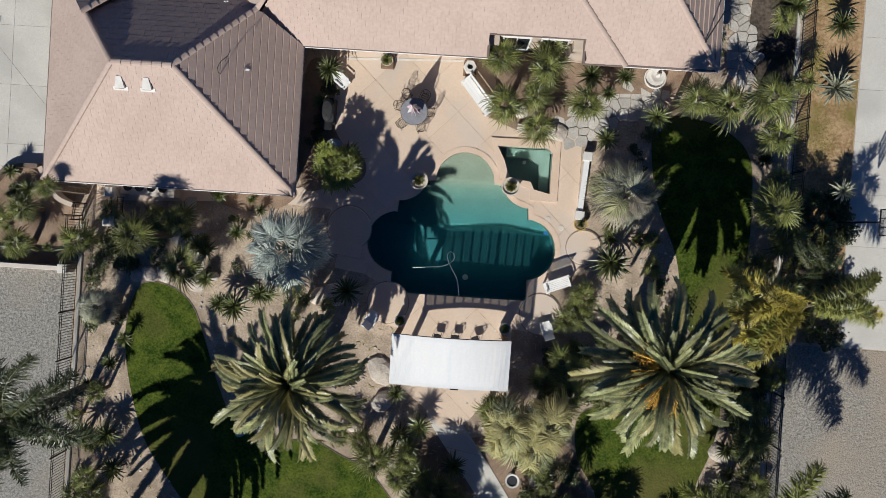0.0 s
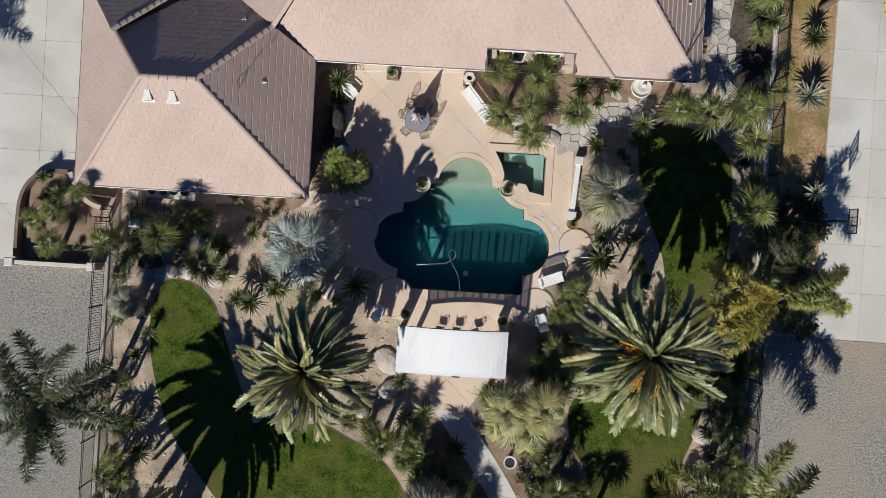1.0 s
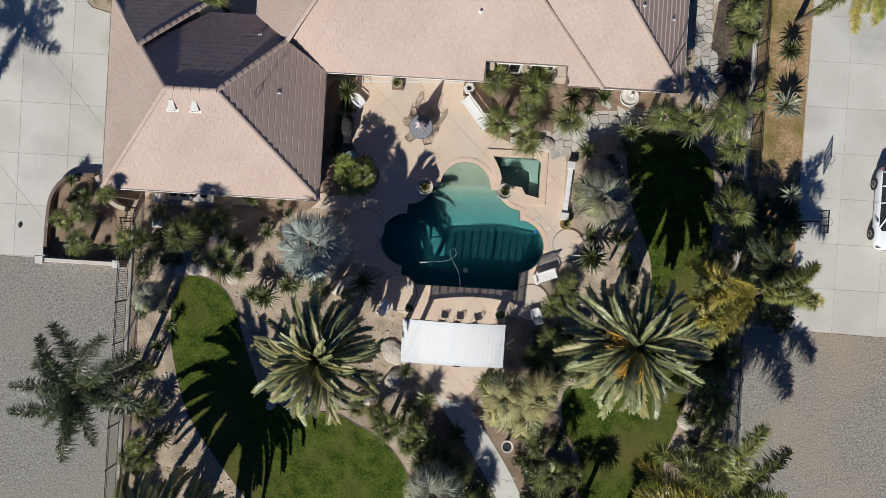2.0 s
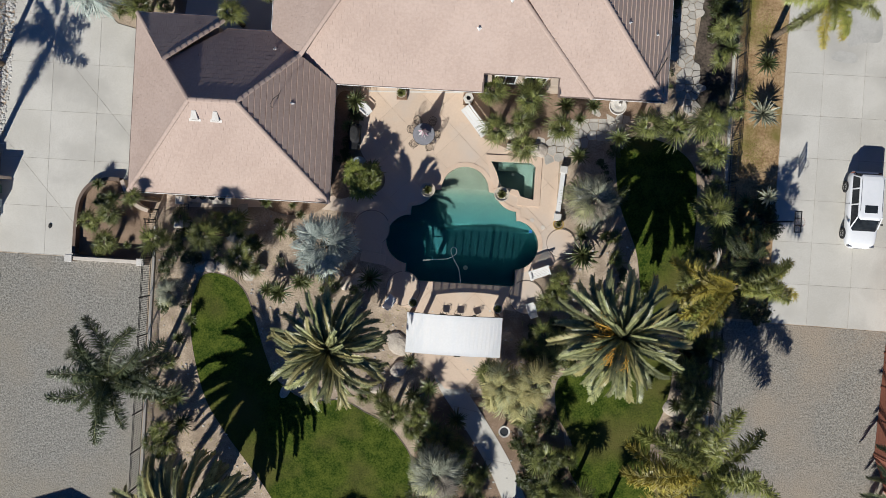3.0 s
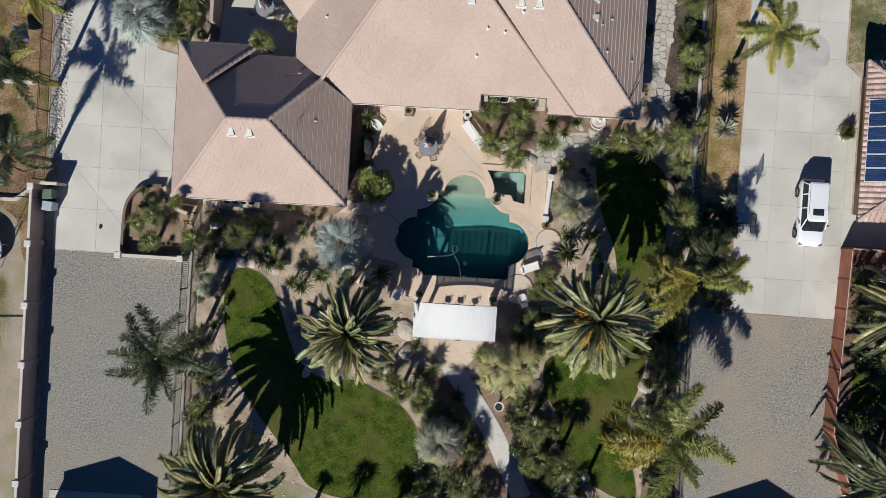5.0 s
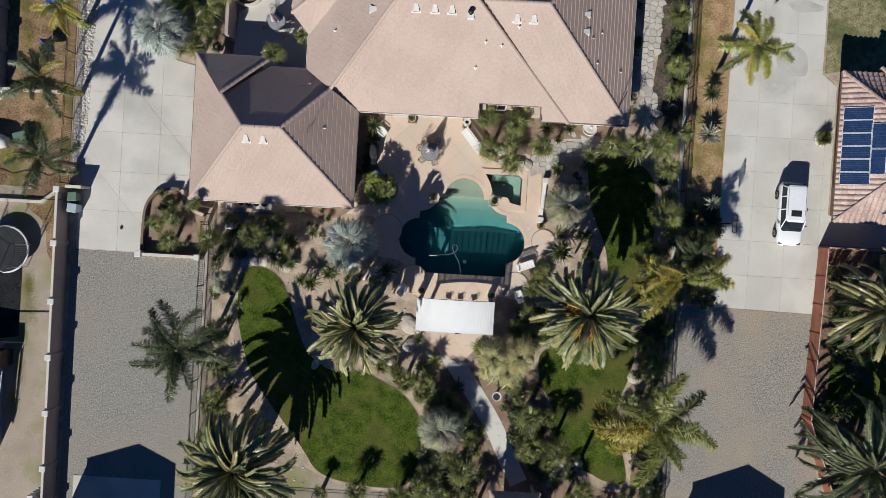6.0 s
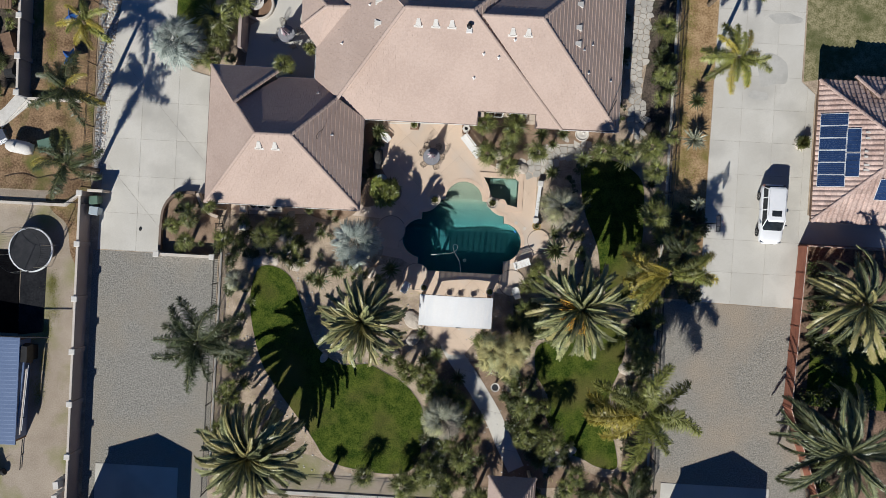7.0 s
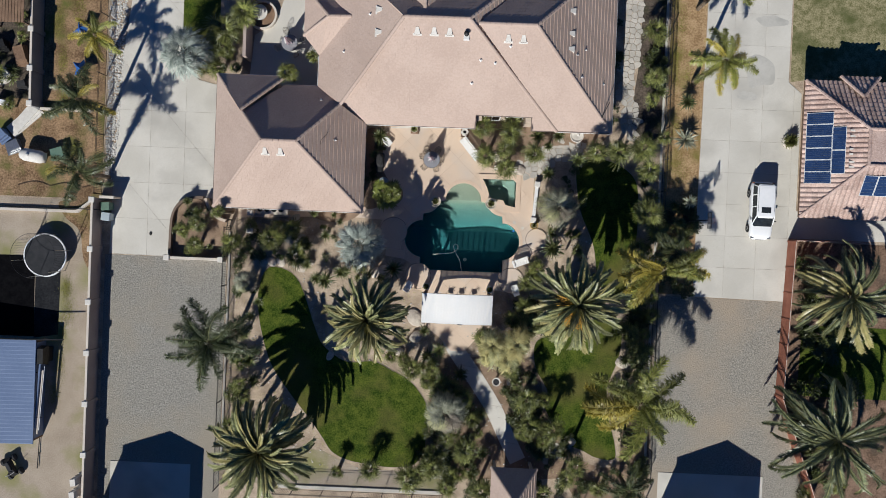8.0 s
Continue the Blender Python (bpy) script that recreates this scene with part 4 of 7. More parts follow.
# ---- walls and fences ----
def block_wall(name, a, b, h, thick, material, label, pillars=(), top=CAP):
    a, b = Vector(a), Vector(b)
    m, d = (a + b) / 2, b - a
    turn = math.degrees(math.atan2(d.y, d.x))
    w = thing(name, label, "wall", kind="structure")
    part("wall_body", Geo().box(m.x, m.y, 0, d.length, thick, h, turn), material, w)
    part("wall_cap", Geo().box(m.x, m.y, h, d.length, thick + 0.06, 0.06, turn, 1, 0.015), top, w)
    for x, y in pillars:
        q = part("pillar", Geo().box(x, y, 0, 0.34, 0.34, h + 0.10, turn), material, w)
        part("pillar_cap", Geo().box(x, y, h + 0.10, 0.44, 0.44, 0.08, turn, 1, 0.03), STONE_WHITE, q)


block_wall("wall_west", (-28.25, 1.5), (-28.25, -30), 1.75, 0.12, BLOCK, "long mauve block wall with pale capped pillars", [(-28.25, y) for y in (1.5, -2.3, -6.4, -10.35, -14.3, -18.25, -22.2)])
block_wall("wall_planter", (-22.6, -2.75), (-18.5, -2.75), 0.75, 0.16, STUCCO, "low pale planter wall with capped posts", [(-22.7, -2.75), (-18.45, -2.75)])
block_wall("wall_north_west", (-33.35, 8.6), (-33.55, 30), 1.7, 0.12, GREY_BLOCK, "grey block wall of the next yard", [(-33.35, 8.7), (-33.38, 11.4), (-33.4, 14.4), (-33.45, 17.4)])
block_wall("wall_yard", (-33.2, 8.5), (-29.2, 8.5), 0.5, 0.14, CAP, "low pale kerb wall across the yard")
block_wall("wall_side_gate", (-27.9, 1.75), (-26.75, 1.75), 1.35, 0.16, STUCCO, "short stucco gate wall")
block_wall("wall_east_low", (6.0, 4.15), (5.80, 1.35), 0.36, 0.20, WHITE, "low white garden wall beside the deck", [(6.0, 4.15), (5.80, 1.35)], top=WHITE)


def picket_fence(name, pts, h, label, material=IRON, gap=0.13, post_gap=2.4):
    f = thing(name, label, "fence", kind="structure")
    picket = Geo().tube([(0, 0, 0.08), (0, 0, h)], 0.011, 5).mesh("picket", material)
    post = Geo().box(0, 0, 0, 0.06, 0.06, h + 0.1, 0, 1, 0.012).mesh("post", material)
    for a, b in zip(pts, pts[1:]):
        a, b = Vector((*a, 0)), Vector((*b, 0))
        d = b - a
        for z in (0.14, h - 0.22, h - 0.05):
            part("rail", Geo().tube([a + Vector((0, 0, z)), b + Vector((0, 0, z))], 0.018, 5), material, f)
        n = max(1, round(d.length / post_gap))
        for i in range(n + 1):
            part("post", post, None, f, m=Matrix.Translation(a + d * (i / n)))
        k = int(d.length / gap)
        for i in range(k):
            part("picket", picket, None, f, m=Matrix.Translation(a + d * ((i + 0.5) / k)))


picket_fence("fence_west_garden", [(-18.1, -0.2), (-18.2, -20.7)], 1.5, "black wrought-iron picket fence beside the gravel yard")
picket_fence("fence_east_garden", [(15.75, 21), (15.75, 4.0), (15.5, -4.0), (15.6, -18.6)], 1.5, "black wrought-iron picket fence along the side strip", gap=0.145)
picket_fence("fence_south", [(-14.6, -20.75), (-0.4, -20.7)], 1.5, "black wrought-iron picket fence below the lawn")
picket_fence("fence_south_east", [(8.4, -20.6), (15.5, -20.6)], 1.5, "black wrought-iron picket fence below the lawn")
picket_fence("fence_drive", [(-28.2, 30), (-28.3, 2.0)], 1.5, "bronze iron picket fence beside the driveway", BROWN_IRON)
picket_fence("fence_entry", [(-17.9, 0.4), (-18.0, -0.4)], 1.2, "short black iron fence beside the entry")
solid("kerb_south", Geo().box(-7.4, -20.52, 0, 13.6, 0.30, 0.12, 0.2, 1, 0.02), CONCRETE, "pale concrete kerb below the fence", "kerb", kind="structure")


def arched_gate(x0, x1, y, group):
    """Iron gate panels with arched tops."""
    g = thing("iron_gate", "black iron yard gate with arched top rails", "gate", group=group)
    n = 16
    for i in range(n + 1):
        t = i / n
        x, h = x0 + (x1 - x0) * t, 1.5 + 0.28 * math.sin(math.pi * t)
        part("picket", Geo().tube([(x, y, 0.0), (x, y, h)], 0.012, 5), IRON, g)
    part("arched_rail", Geo().tube([(x0 + (x1 - x0) * i / 12, y, 1.5 + 0.28 * math.sin(math.pi * i / 12)) for i in range(13)], 0.03, 6), IRON, g)
    part("bottom_rail", Geo().tube([(x0, y, 0.15), (x1, y, 0.15)], 0.025, 6), IRON, g)


for k in range(3):
    arched_gate(-35.7 + 2.6 * k, -33.15 + 2.6 * k, 0.75, "yard gates")


for name, x0, y0, x1, y1 in (("kerb_west_fence", -17.98, -0.6, -18.06, -19.4), ("kerb_east_fence_north", 15.58, 20.5, 15.58, 4.1), ("kerb_east_fence", 15.58, 3.9, 15.34, -3.9), ("kerb_east_fence_south", 15.34, -4.1, 15.44, -18.4)):
    d = Vector((x1 - x0, y1 - y0))
    solid(name, Geo().box((x0 + x1) / 2, (y0 + y1) / 2, 0.0, d.length, 0.16, 0.12, math.degrees(math.atan2(d.y, d.x)), 1, 0.015), CONCRETE, "low pale concrete kerb along the iron fence", "kerb", kind="structure")


def board_fence(name, a, b, h):
    f = thing(name, "terracotta-red slatted fence between the yards", "fence", kind="structure")
    a, b = Vector((*a, 0)), Vector((*b, 0))
    d = b - a
    turn = math.degrees(math.atan2(d.y, d.x))
    n = max(1, int(d.length / 1.8))
    for i in range(n + 1):
        p = a + d * (i / n)
        part("post", Geo().box(p.x, p.y, 0, 0.10, 0.10, h - 0.03, turn, 1, 0.01), REDWALL, f)
    for i in range(n):
        p = a + d * ((i + 0.5) / n)
        for k in range(8):
            part("board", Geo().box(p.x, p.y, 0.06 + k * h / 8, d.length / n - 0.02, 0.03, h / 8 - 0.012, turn), REDWALL, f)
    m = (a + b) / 2
    part("top_rail", Geo().box(m.x, m.y, h - 0.02, d.length, 0.07, 0.05, turn, 1, 0.01), CAP, f)


board_fence("fence_red", (25.75, 0.5), (25.35, -11.5), 1.6)
board_fence("fence_red_low", (25.35, -11.6), (28.4, -19.8), 1.6)
board_fence("fence_red_north", (25.8, 0.6), (31.0, 0.6), 1.6)


def stain(x, y, rx, ry, seed, label):
    """A thin dried water mark on the concrete, with an uneven outline."""
    rnd = random.Random(seed)
    line = rounded([(x + rx * math.cos(6.28319 * k / 9) * rnd.uniform(0.6, 1.15), y + ry * math.sin(6.28319 * k / 9) * rnd.uniform(0.6, 1.15)) for k in range(9)], 5)
    sheet("water_stain", [line], 0.0375 + 0.0015 * (seed % 5), STAINED, label, "stain")


for k, (x, y, rx, ry) in enumerate(((23.6, 17.6, 1.5, 0.5), (22.9, 13.6, 1.5, 1.3), (22.0, 11.7, 0.7, 0.5), (23.9, 20.6, 1.1, 0.9))):
    stain(x, y, rx, ry, 300 + k, "grey dried water mark on the concrete drive")


# a strip of white cobbles beside the western drive
def cobbles():
    g, rnd = Geo(), random.Random(4)
    for _ in range(1500):
        y = rnd.uniform(3.2, 18)
        x = rnd.uniform(-28.1, -27.35 + 0.045 * max(0, y - 3))
        r = rnd.uniform(0.05, 0.11)
        g.lathe(x, y, 0.0, [(r * 0.9, 0), (r, r * 0.3), (r * 0.6, r * 0.75)], 6, rnd.uniform(0.6, 1))
    solid("cobble_strip", g, COBBLE, "strip of pale round cobbles beside the drive", "cobbles", kind="stuff")


cobbles()


def boulder(x, y, r, h, group="garden boulders"):
    g, rnd = Geo(), random.Random(int(x * 31 + y * 17))
    seg, prof = 14, [(0.9, 0.0), (1.0, 0.3), (0.86, 0.65), (0.5, 0.92), (0.12, 1.0)]
    g.lathe(0, 0, 0, [(r * a, h * b) for a, b in prof], seg, rnd.uniform(0.65, 0.95))
    g.v = [(x_ * (1 + 0.22 * noise.noise(Vector((x_ * 3, y_ * 3, z_ * 3 + x)))), y_ * (1 + 0.22 * noise.noise(Vector((y_ * 3, x_ * 3, z_ * 3 + y)))), z_ * (1 + 0.15 * noise.noise(Vector((x_ * 4 + y, y_ * 4, 0))))) for x_, y_, z_ in g.v]
    solid("boulder", g, ROCK, "pale weathered garden boulder on the soil", "rock", group, m=pose(x, y, -0.03, 0, 0, rnd.uniform(0, 180)), smooth=False)


for x, y, r, h in ((-12.2, -3.1, 0.48, 0.4), (-12.7, -2.7, 0.36, 0.3), (-11.6, -2.7, 0.4, 0.4), (-14.6, -2.8, 0.42, 0.25), (-13.9, -2.7, 0.45, 0.22), (-15.2, -2.9, 0.35, 0.2), (-3.05, -6.7, 0.85, 0.3), (-5.6, -3.2, 0.6, 0.4), (-6.4, -3.3, 0.5, 0.35), (-3.0, -8.2, 0.6, 0.45), (-4.4, -9.4, 0.55, 0.35), (5.2, -5.6, 0.4, 0.3),
                   (2.7, 6.2, 0.5, 0.35), (4.6, 5.2, 0.5, 0.3), (14.0, -8.0, 0.5, 0.3), (5.0, -12.6, 0.5, 0.4), (5.3, -13.4, 0.4, 0.3), (9.6, -15.9, 0.35, 0.6), (1.0, -13.8, 0.4, 0.3), (13.3, -9.6, 0.6, 0.25), (4.6, -11.4, 0.45, 0.35), (-9.7, -10.0, 0.4, 0.2)):
    boulder(x, y, r, h)


# ---- palms and shrubs ----
def frond_mesh(name, material, rise, droop, pairs=44, leaf=0.115, fold=18.0, forward=48.0, hang=0.1, wild=6.0, seed=0, start=0.13, wide=0.010, rib=None, bend=0.0, late=1.2, blunt=0.45):
    """A feather leaf one unit long along x: a tapering midrib that bends down, with a leaflet on each side at every step."""
    rib = rib or LEAF_RIB
    rnd, g = random.Random(seed), Geo()
    line, p, steps = [], Vector((0, 0, 0)), 18
    for i in range(steps + 1):
        line.append(p.copy())
        a = radians(rise - droop * (i / steps) ** late)
        b = radians(bend) * i / steps
        p = p + Vector((math.cos(a) * math.cos(b), math.cos(a) * math.sin(b), math.sin(a))) / steps
    g.tube(line[::2], [0.012 * (1 - 0.8 * i / 9) + 0.002 for i in range(10)], 4, False)
    ribs = len(g.f)
    for k in range(pairs):
        s = start + (1 - start) * (k + 0.5) / pairs
        i = min(int(s * steps), steps - 1)
        base = line[i].lerp(line[i + 1], s * steps - i)
        t = (line[i + 1] - line[i]).normalized()
        up = Vector((-t.z, 0, t.x))
        size = leaf * (blunt + (1 - blunt) * math.sin(math.pi * min(1, 0.12 + 0.80 * s) ** 0.9)) * rnd.uniform(0.85, 1.1) * (1.0 if s < 0.85 else 1.0 - 0.9 * (s - 0.85))
        for side in (-1, 1):
            f = radians(forward * (1 - 0.15 * s) + rnd.uniform(-wild, wild))
            v = radians(fold + rnd.uniform(-wild * 2, wild * 2))
            d = (t * math.cos(f) + (Vector((0, side, 0)) * math.cos(v) + up * math.sin(v)) * math.sin(f)).normalized()
            tip = base + d * size - Vector((0, 0, hang * size))
            mid = base + d * size * 0.5
            w = t * wide
            n = len(g.v)
            g.v += [tuple(base - w * 0.6), tuple(base + w * 0.6), tuple(mid + w), tuple(tip), tuple(mid - w)]
            g.f += [(n, n + 1, n + 2, n + 4), (n + 4, n + 2, n + 3)]
    me = g.mesh(name, material)
    me.materials.append(rib)
    me.polygons.foreach_set("material_index", [1] * ribs + [0] * (len(g.f) - ribs))
    return me


def fan_mesh(name, material, segs=24, stalk=0.45, spread=300.0, droop=0.22, seed=0, split=0.55, thin=0.8):
    """A fan leaf one unit long along x: a stalk and a pleated blade of pointed segments, cut free of one another past split."""
    rnd, g = random.Random(seed), Geo()
    g.tube([(0, 0, 0), (stalk * 0.5, 0, 0.02), (stalk, 0, 0)], [0.014, 0.011, 0.008], 4, False)
    r = 1 - stalk
    for k in range(segs):
        am = radians(-spread / 2 + spread * (k + 0.5) / segs) + rnd.uniform(-0.05, 0.05)
        half = radians(spread / segs / 2)
        long = r * (1.0 if abs(am) < 1.5 else 0.84) * rnd.uniform(0.78, 1.12)
        sag, turn = droop * rnd.uniform(0.4, 1.9), rnd.uniform(-0.09, 0.09)

        def at(a, q, lift):
            return (stalk + math.cos(a) * q, math.sin(a) * q, lift - sag * q * q / r + 0.16 * abs(math.sin(a / 2)) * q)

        n = len(g.v)
        g.v += [(stalk, 0, 0), at(am - half * 0.95, long * split, -0.012), at(am, long * split, 0.016), at(am + half * 0.95, long * split, -0.012),
                at(am + turn - half * thin * 0.5, long * 0.78, -0.012), at(am + turn, long * 0.78, 0.004), at(am + turn + half * thin * 0.5, long * 0.78, -0.012), at(am + turn * 1.6, long, -0.03 - rnd.uniform(0, 0.16))]
        g.f += [(n, n + 1, n + 2), (n, n + 2, n + 3), (n + 1, n + 4, n + 5, n + 2), (n + 2, n + 5, n + 6, n + 3), (n + 4, n + 7, n + 5), (n + 5, n + 7, n + 6)]
    return g.mesh(name, material)


def costa_mesh(name, material, segs=15, stalk=0.36, rib=0.34, blade=0.46, fold=28.0, droop=0.35, seed=0, arch=40.0, wide=0.019):
    """A folded fan leaf one unit long along x: the stalk runs on into the blade as an arching rib, and long narrow segments
    leave it on both sides, the first swept back, the last pointing ahead."""
    rnd, g = random.Random(seed), Geo()
    line, p, steps = [Vector((0, 0, 0)), Vector((stalk, 0, 0))], Vector((stalk, 0, 0)), 8
    for i in range(steps):
        a = radians(-arch * (i + 1) / steps)
        p = p + Vector((math.cos(a), 0, math.sin(a))) * rib / steps
        line.append(p.copy())
    g.tube(line, [0.014, 0.011] + [0.010 - 0.001 * i for i in range(steps)], 4, False)
    for k in range(segs):
        q = (k + 0.5) / segs
        i = 1 + min(int(q ** 1.4 * steps), steps - 1)
        base, t = line[i], (line[i + 1] - line[i]).normalized()
        up = Vector((-t.z, 0, t.x))
        for side in (-1, 1):
            a = radians(122 * (1 - q) ** 0.8 + 5 + rnd.uniform(-6, 6))
            v = radians(fold * (0.5 + 0.5 * math.sin(a)) + rnd.uniform(-9, 9))
            d = (t * math.cos(a) + (Vector((0, side, 0)) * math.cos(v) + up * math.sin(v)) * math.sin(a)).normalized()
            ln = blade * (0.72 + 0.34 * math.sin(math.pi * min(1, 0.15 + 0.75 * q))) * rnd.uniform(0.84, 1.12)
            w = d.cross(up if abs(d.dot(up)) < 0.9 else t).normalized() * wide * rnd.uniform(0.8, 1.2)
            pleat = w.cross(d) * 0.5
            fall = Vector((0, 0, -droop * ln))
            m1, m2, tip = base + d * ln * 0.38 + fall * 0.10, base + d * ln * 0.74 + fall * 0.45, base + d * ln + fall * rnd.uniform(0.8, 1.5)
            n = len(g.v)
            g.v += [tuple(q_) for q_ in (base - w * 0.4, base + w * 0.4, m1 - w, m1 + pleat, m1 + w, m2 - w * 0.7, m2 + pleat * 0.6, m2 + w * 0.7, tip)]
            g.f += [(n, n + 1, n + 3), (n, n + 3, n + 2), (n + 1, n + 4, n + 3), (n + 2, n + 3, n + 6, n + 5), (n + 3, n + 4, n + 7, n + 6), (n + 5, n + 6, n + 8), (n + 6, n + 7, n + 8)]
    return g.mesh(name, material)


def trunk_geo(h, r0, r1, lean=(0, 0), rings=10, seg=10, rough=0.12):
    g = Geo()
    pts, rad = [], []
    for i in range(rings * 2 + 1):
        t = i / (rings * 2)
        pts.append((lean[0] * t * t, lean[1] * t * t, h * t))
        rad.append((r0 * (1 - t) + r1 * t) * (1 + (rough if i % 2 else 0)))
    return g.tube(pts, rad, seg)


GOLDEN = 137.508


def feather_palm(x, y, h, radius, meshes, count, kind_label, trunk=(0.30, 0.28), lean=(0, 0), seed=0, fruit=False, group="tall palms", swap=0.0, swap_meshes=None, turns=None, golds=None):
    """meshes: fronds from the youngest, upright ones to the oldest, hanging ones. The trunk leans by lean up to the crown."""
    rnd = random.Random(seed)
    t = thing("palm_tree", kind_label, "palm", (x - lean[0], y - lean[1], 0), group=group)
    part("trunk", trunk_geo(h, *trunk, lean, max(6, int(h * 3))), TRUNK, t)
    part("crown_boss", Geo().lathe(lean[0], lean[1], h - 0.35, [(trunk[1] * 1.1, 0), (trunk[1] * 1.5, 0.3), (trunk[1] * 0.9, 0.6), (0.05, 0.75)], 12), TRUNK, t)
    for k in range(count):
        q = (k + 0.5) / count
        ring = min(int(q * len(meshes)), len(meshes) - 1)
        chosen = k in golds if golds else rnd.random() < swap
        me = swap_meshes[ring] if swap_meshes and chosen else meshes[ring]
        size = radius * (0.62 + 0.45 * min(1, q * 2.2)) * rnd.uniform(0.9, 1.08)
        az = turns[k] if turns else k * GOLDEN + rnd.uniform(-12, 12) + seed * 40
        part("frond", me, None, t, m=Matrix.Translation((lean[0], lean[1], h + 0.25 - 0.35 * q)) @ pose(0, 0, 0, rnd.uniform(-32, 32), rnd.uniform(-9, 9), az) @ Matrix.Diagonal((size, size, size, 1)))
    if fruit:
        for k in range(5):
            g = Geo()
            for j in range(12):
                a = rnd.uniform(-0.5, 0.5)
                g.tube([(0, 0, 0), (0.7, a * 0.3, 0.75), (1.35 + rnd.uniform(-0.3, 0.3), a * 0.9, 0.95 + rnd.uniform(-0.3, 0.15))], [0.02, 0.018, 0.022], 4, False)
            for j in range(90):
                p = Vector((1.25, 0, 0.85)) + Vector((rnd.gauss(0, 0.20), rnd.gauss(0, 0.16), rnd.gauss(0, 0.10)))
                g.tube([p, p + Vector((0, 0, 0.045))], [0.032, 0.02], 5)
            part("fruit_stalk", g, FRUIT, t, "orange fruit stalk", Matrix.Translation((lean[0], lean[1], h + 0.1)) @ pose(0, 0, 0, 0, 0, (140, 165, 205, 235, 262)[k]))
    return t


def fan_palm(x, y, h, radius, meshes, count, label, group="fan palms", seed=0, low=-12.0, trunk=0.13, category="palm", lean=(0, 0), loose=1.0):
    rnd = random.Random(seed)
    t = thing("fan_palm", label, category, (x - lean[0], y - lean[1], 0), group=group)
    stem = max(0.15, h - radius * 0.25)
    part("trunk", trunk_geo(stem, trunk * 1.25, trunk, lean, max(3, int(stem * 4)), 8), TRUNK, t)
    for k in range(count):
        q = (k + 0.5) / count
        lift = 66 - (66 - low) * q ** 0.62
        size = radius * rnd.uniform(0.92 - 0.26 * loose, 1.0 + 0.18 * loose) * (0.75 + 0.3 * min(1, 1.6 * q))
        az = k * GOLDEN + rnd.uniform(-30, 30) * loose + seed * 31
        part("fan_leaf", meshes[k % len(meshes)], None, t, m=Matrix.Translation((lean[0], lean[1], stem - 0.06 * q)) @ pose(0, 0, 0, 0, 0, az) @ pose(0, 0, 0, rnd.uniform(-32, 32) * loose, -lift + rnd.uniform(-18, 18) * loose, 0) @ Matrix.Diagonal((size, size, size, 1)))
    return t


def rosette_mesh(name, material, count=46, low=-5.0, seed=0, width=0.05, curve=0.25):
    """Sword leaves in a ball-like tuft of unit radius."""
    rnd, g = random.Random(seed), Geo()
    for k in range(count):
        q = (k + 0.5) / count
        el, az = radians(85 - (85 - low) * q ** 0.8), radians(k * GOLDEN + rnd.uniform(-10, 10))
        d = Vector((math.cos(az) * math.cos(el), math.sin(az) * math.cos(el), math.sin(el)))
        s = Vector((-math.sin(az), math.cos(az), 0)) * width * rnd.uniform(0.8, 1.2)
        ln = rnd.uniform(0.8, 1.08)
        mid, tip = d * 0.5 * ln, d * ln - Vector((0, 0, curve * ln * math.cos(el) * rnd.uniform(0.4, 1.2)))
        lift = Vector((0, 0, -0.02))
        g.add([s * 0.6, -s * 0.6, mid - s, mid + lift, mid + s, tip], [(0, 3, 4), (0, 1, 3), (1, 2, 3), (2, 5, 3), (3, 5, 4)])
    return g.mesh(name, material)


DATE_AGES = ((72, 46), (55, 60), (38, 72), (22, 78), (6, 72), (-10, 60), (-34, 40), (-56, 22))
DATE_BEND = (0, 12, -16, 18, -20, 22, -16, 10)
DATE = [frond_mesh("frond", LEAF_DATE, r, d, 118, 0.108, 36, 52, 0.12, 5, i, 0.10, 0.0118, None, DATE_BEND[i] * 1.2, 2.1, 0.68) for i, (r, d) in enumerate(DATE_AGES)]
DATE_PALE = [frond_mesh("frond", LEAF_DATE_PALE, r, d + 12, 118, 0.105, 32, 52, 0.16, 6, i, 0.10, 0.0112, None, -DATE_BEND[i], 2.0, 0.68) for i, (r, d) in enumerate(DATE_AGES)]
DATE_DARK = [frond_mesh("frond", LEAF_DATE_DARK, r, d + 14, 110, 0.10, 44, 46, 0.2, 8, i, 0.10, 0.0085, None, DATE_BEND[i] * 1.9, 1.5) for i, (r, d) in enumerate(DATE_AGES)]
QUEEN = [frond_mesh("frond", LEAF_QUEEN, r, d, 220, 0.205, 12, 62, 0.4, 44, 10 + i, 0.12, 0.0070, None, (22, -28, 34)[i]) for i, (r, d) in enumerate(((58, 66), (36, 68), (14, 64)))]
QUEEN_DULL = [frond_mesh("frond", LEAF_QUEEN_DULL, r, d, 210, 0.20, 12, 62, 0.4, 46, 10 + i, 0.12, 0.0068, None, (24, -30, 36)[i]) for i, (r, d) in enumerate(((58, 66), (36, 68), (14, 64)))]
QUEEN_GOLD = [frond_mesh("frond", LEAF_GOLD, r, d, 220, 0.185, 12, 62, 0.4, 44, 20 + i, 0.12, 0.0070, None, (-26, 30, -22)[i]) for i, (r, d) in enumerate(((46, 70), (26, 74), (4, 64)))]
FAN = [fan_mesh("fan_leaf", LEAF_FAN, 23, 0.34, 250, 0.30, i, 0.34, 0.62) for i in range(4)]
FAN_ROUND = [fan_mesh("fan_leaf", LEAF_BRIGHT, 26, 0.50, 310, 0.14, 40 + i, 0.74, 0.85) for i in range(3)]
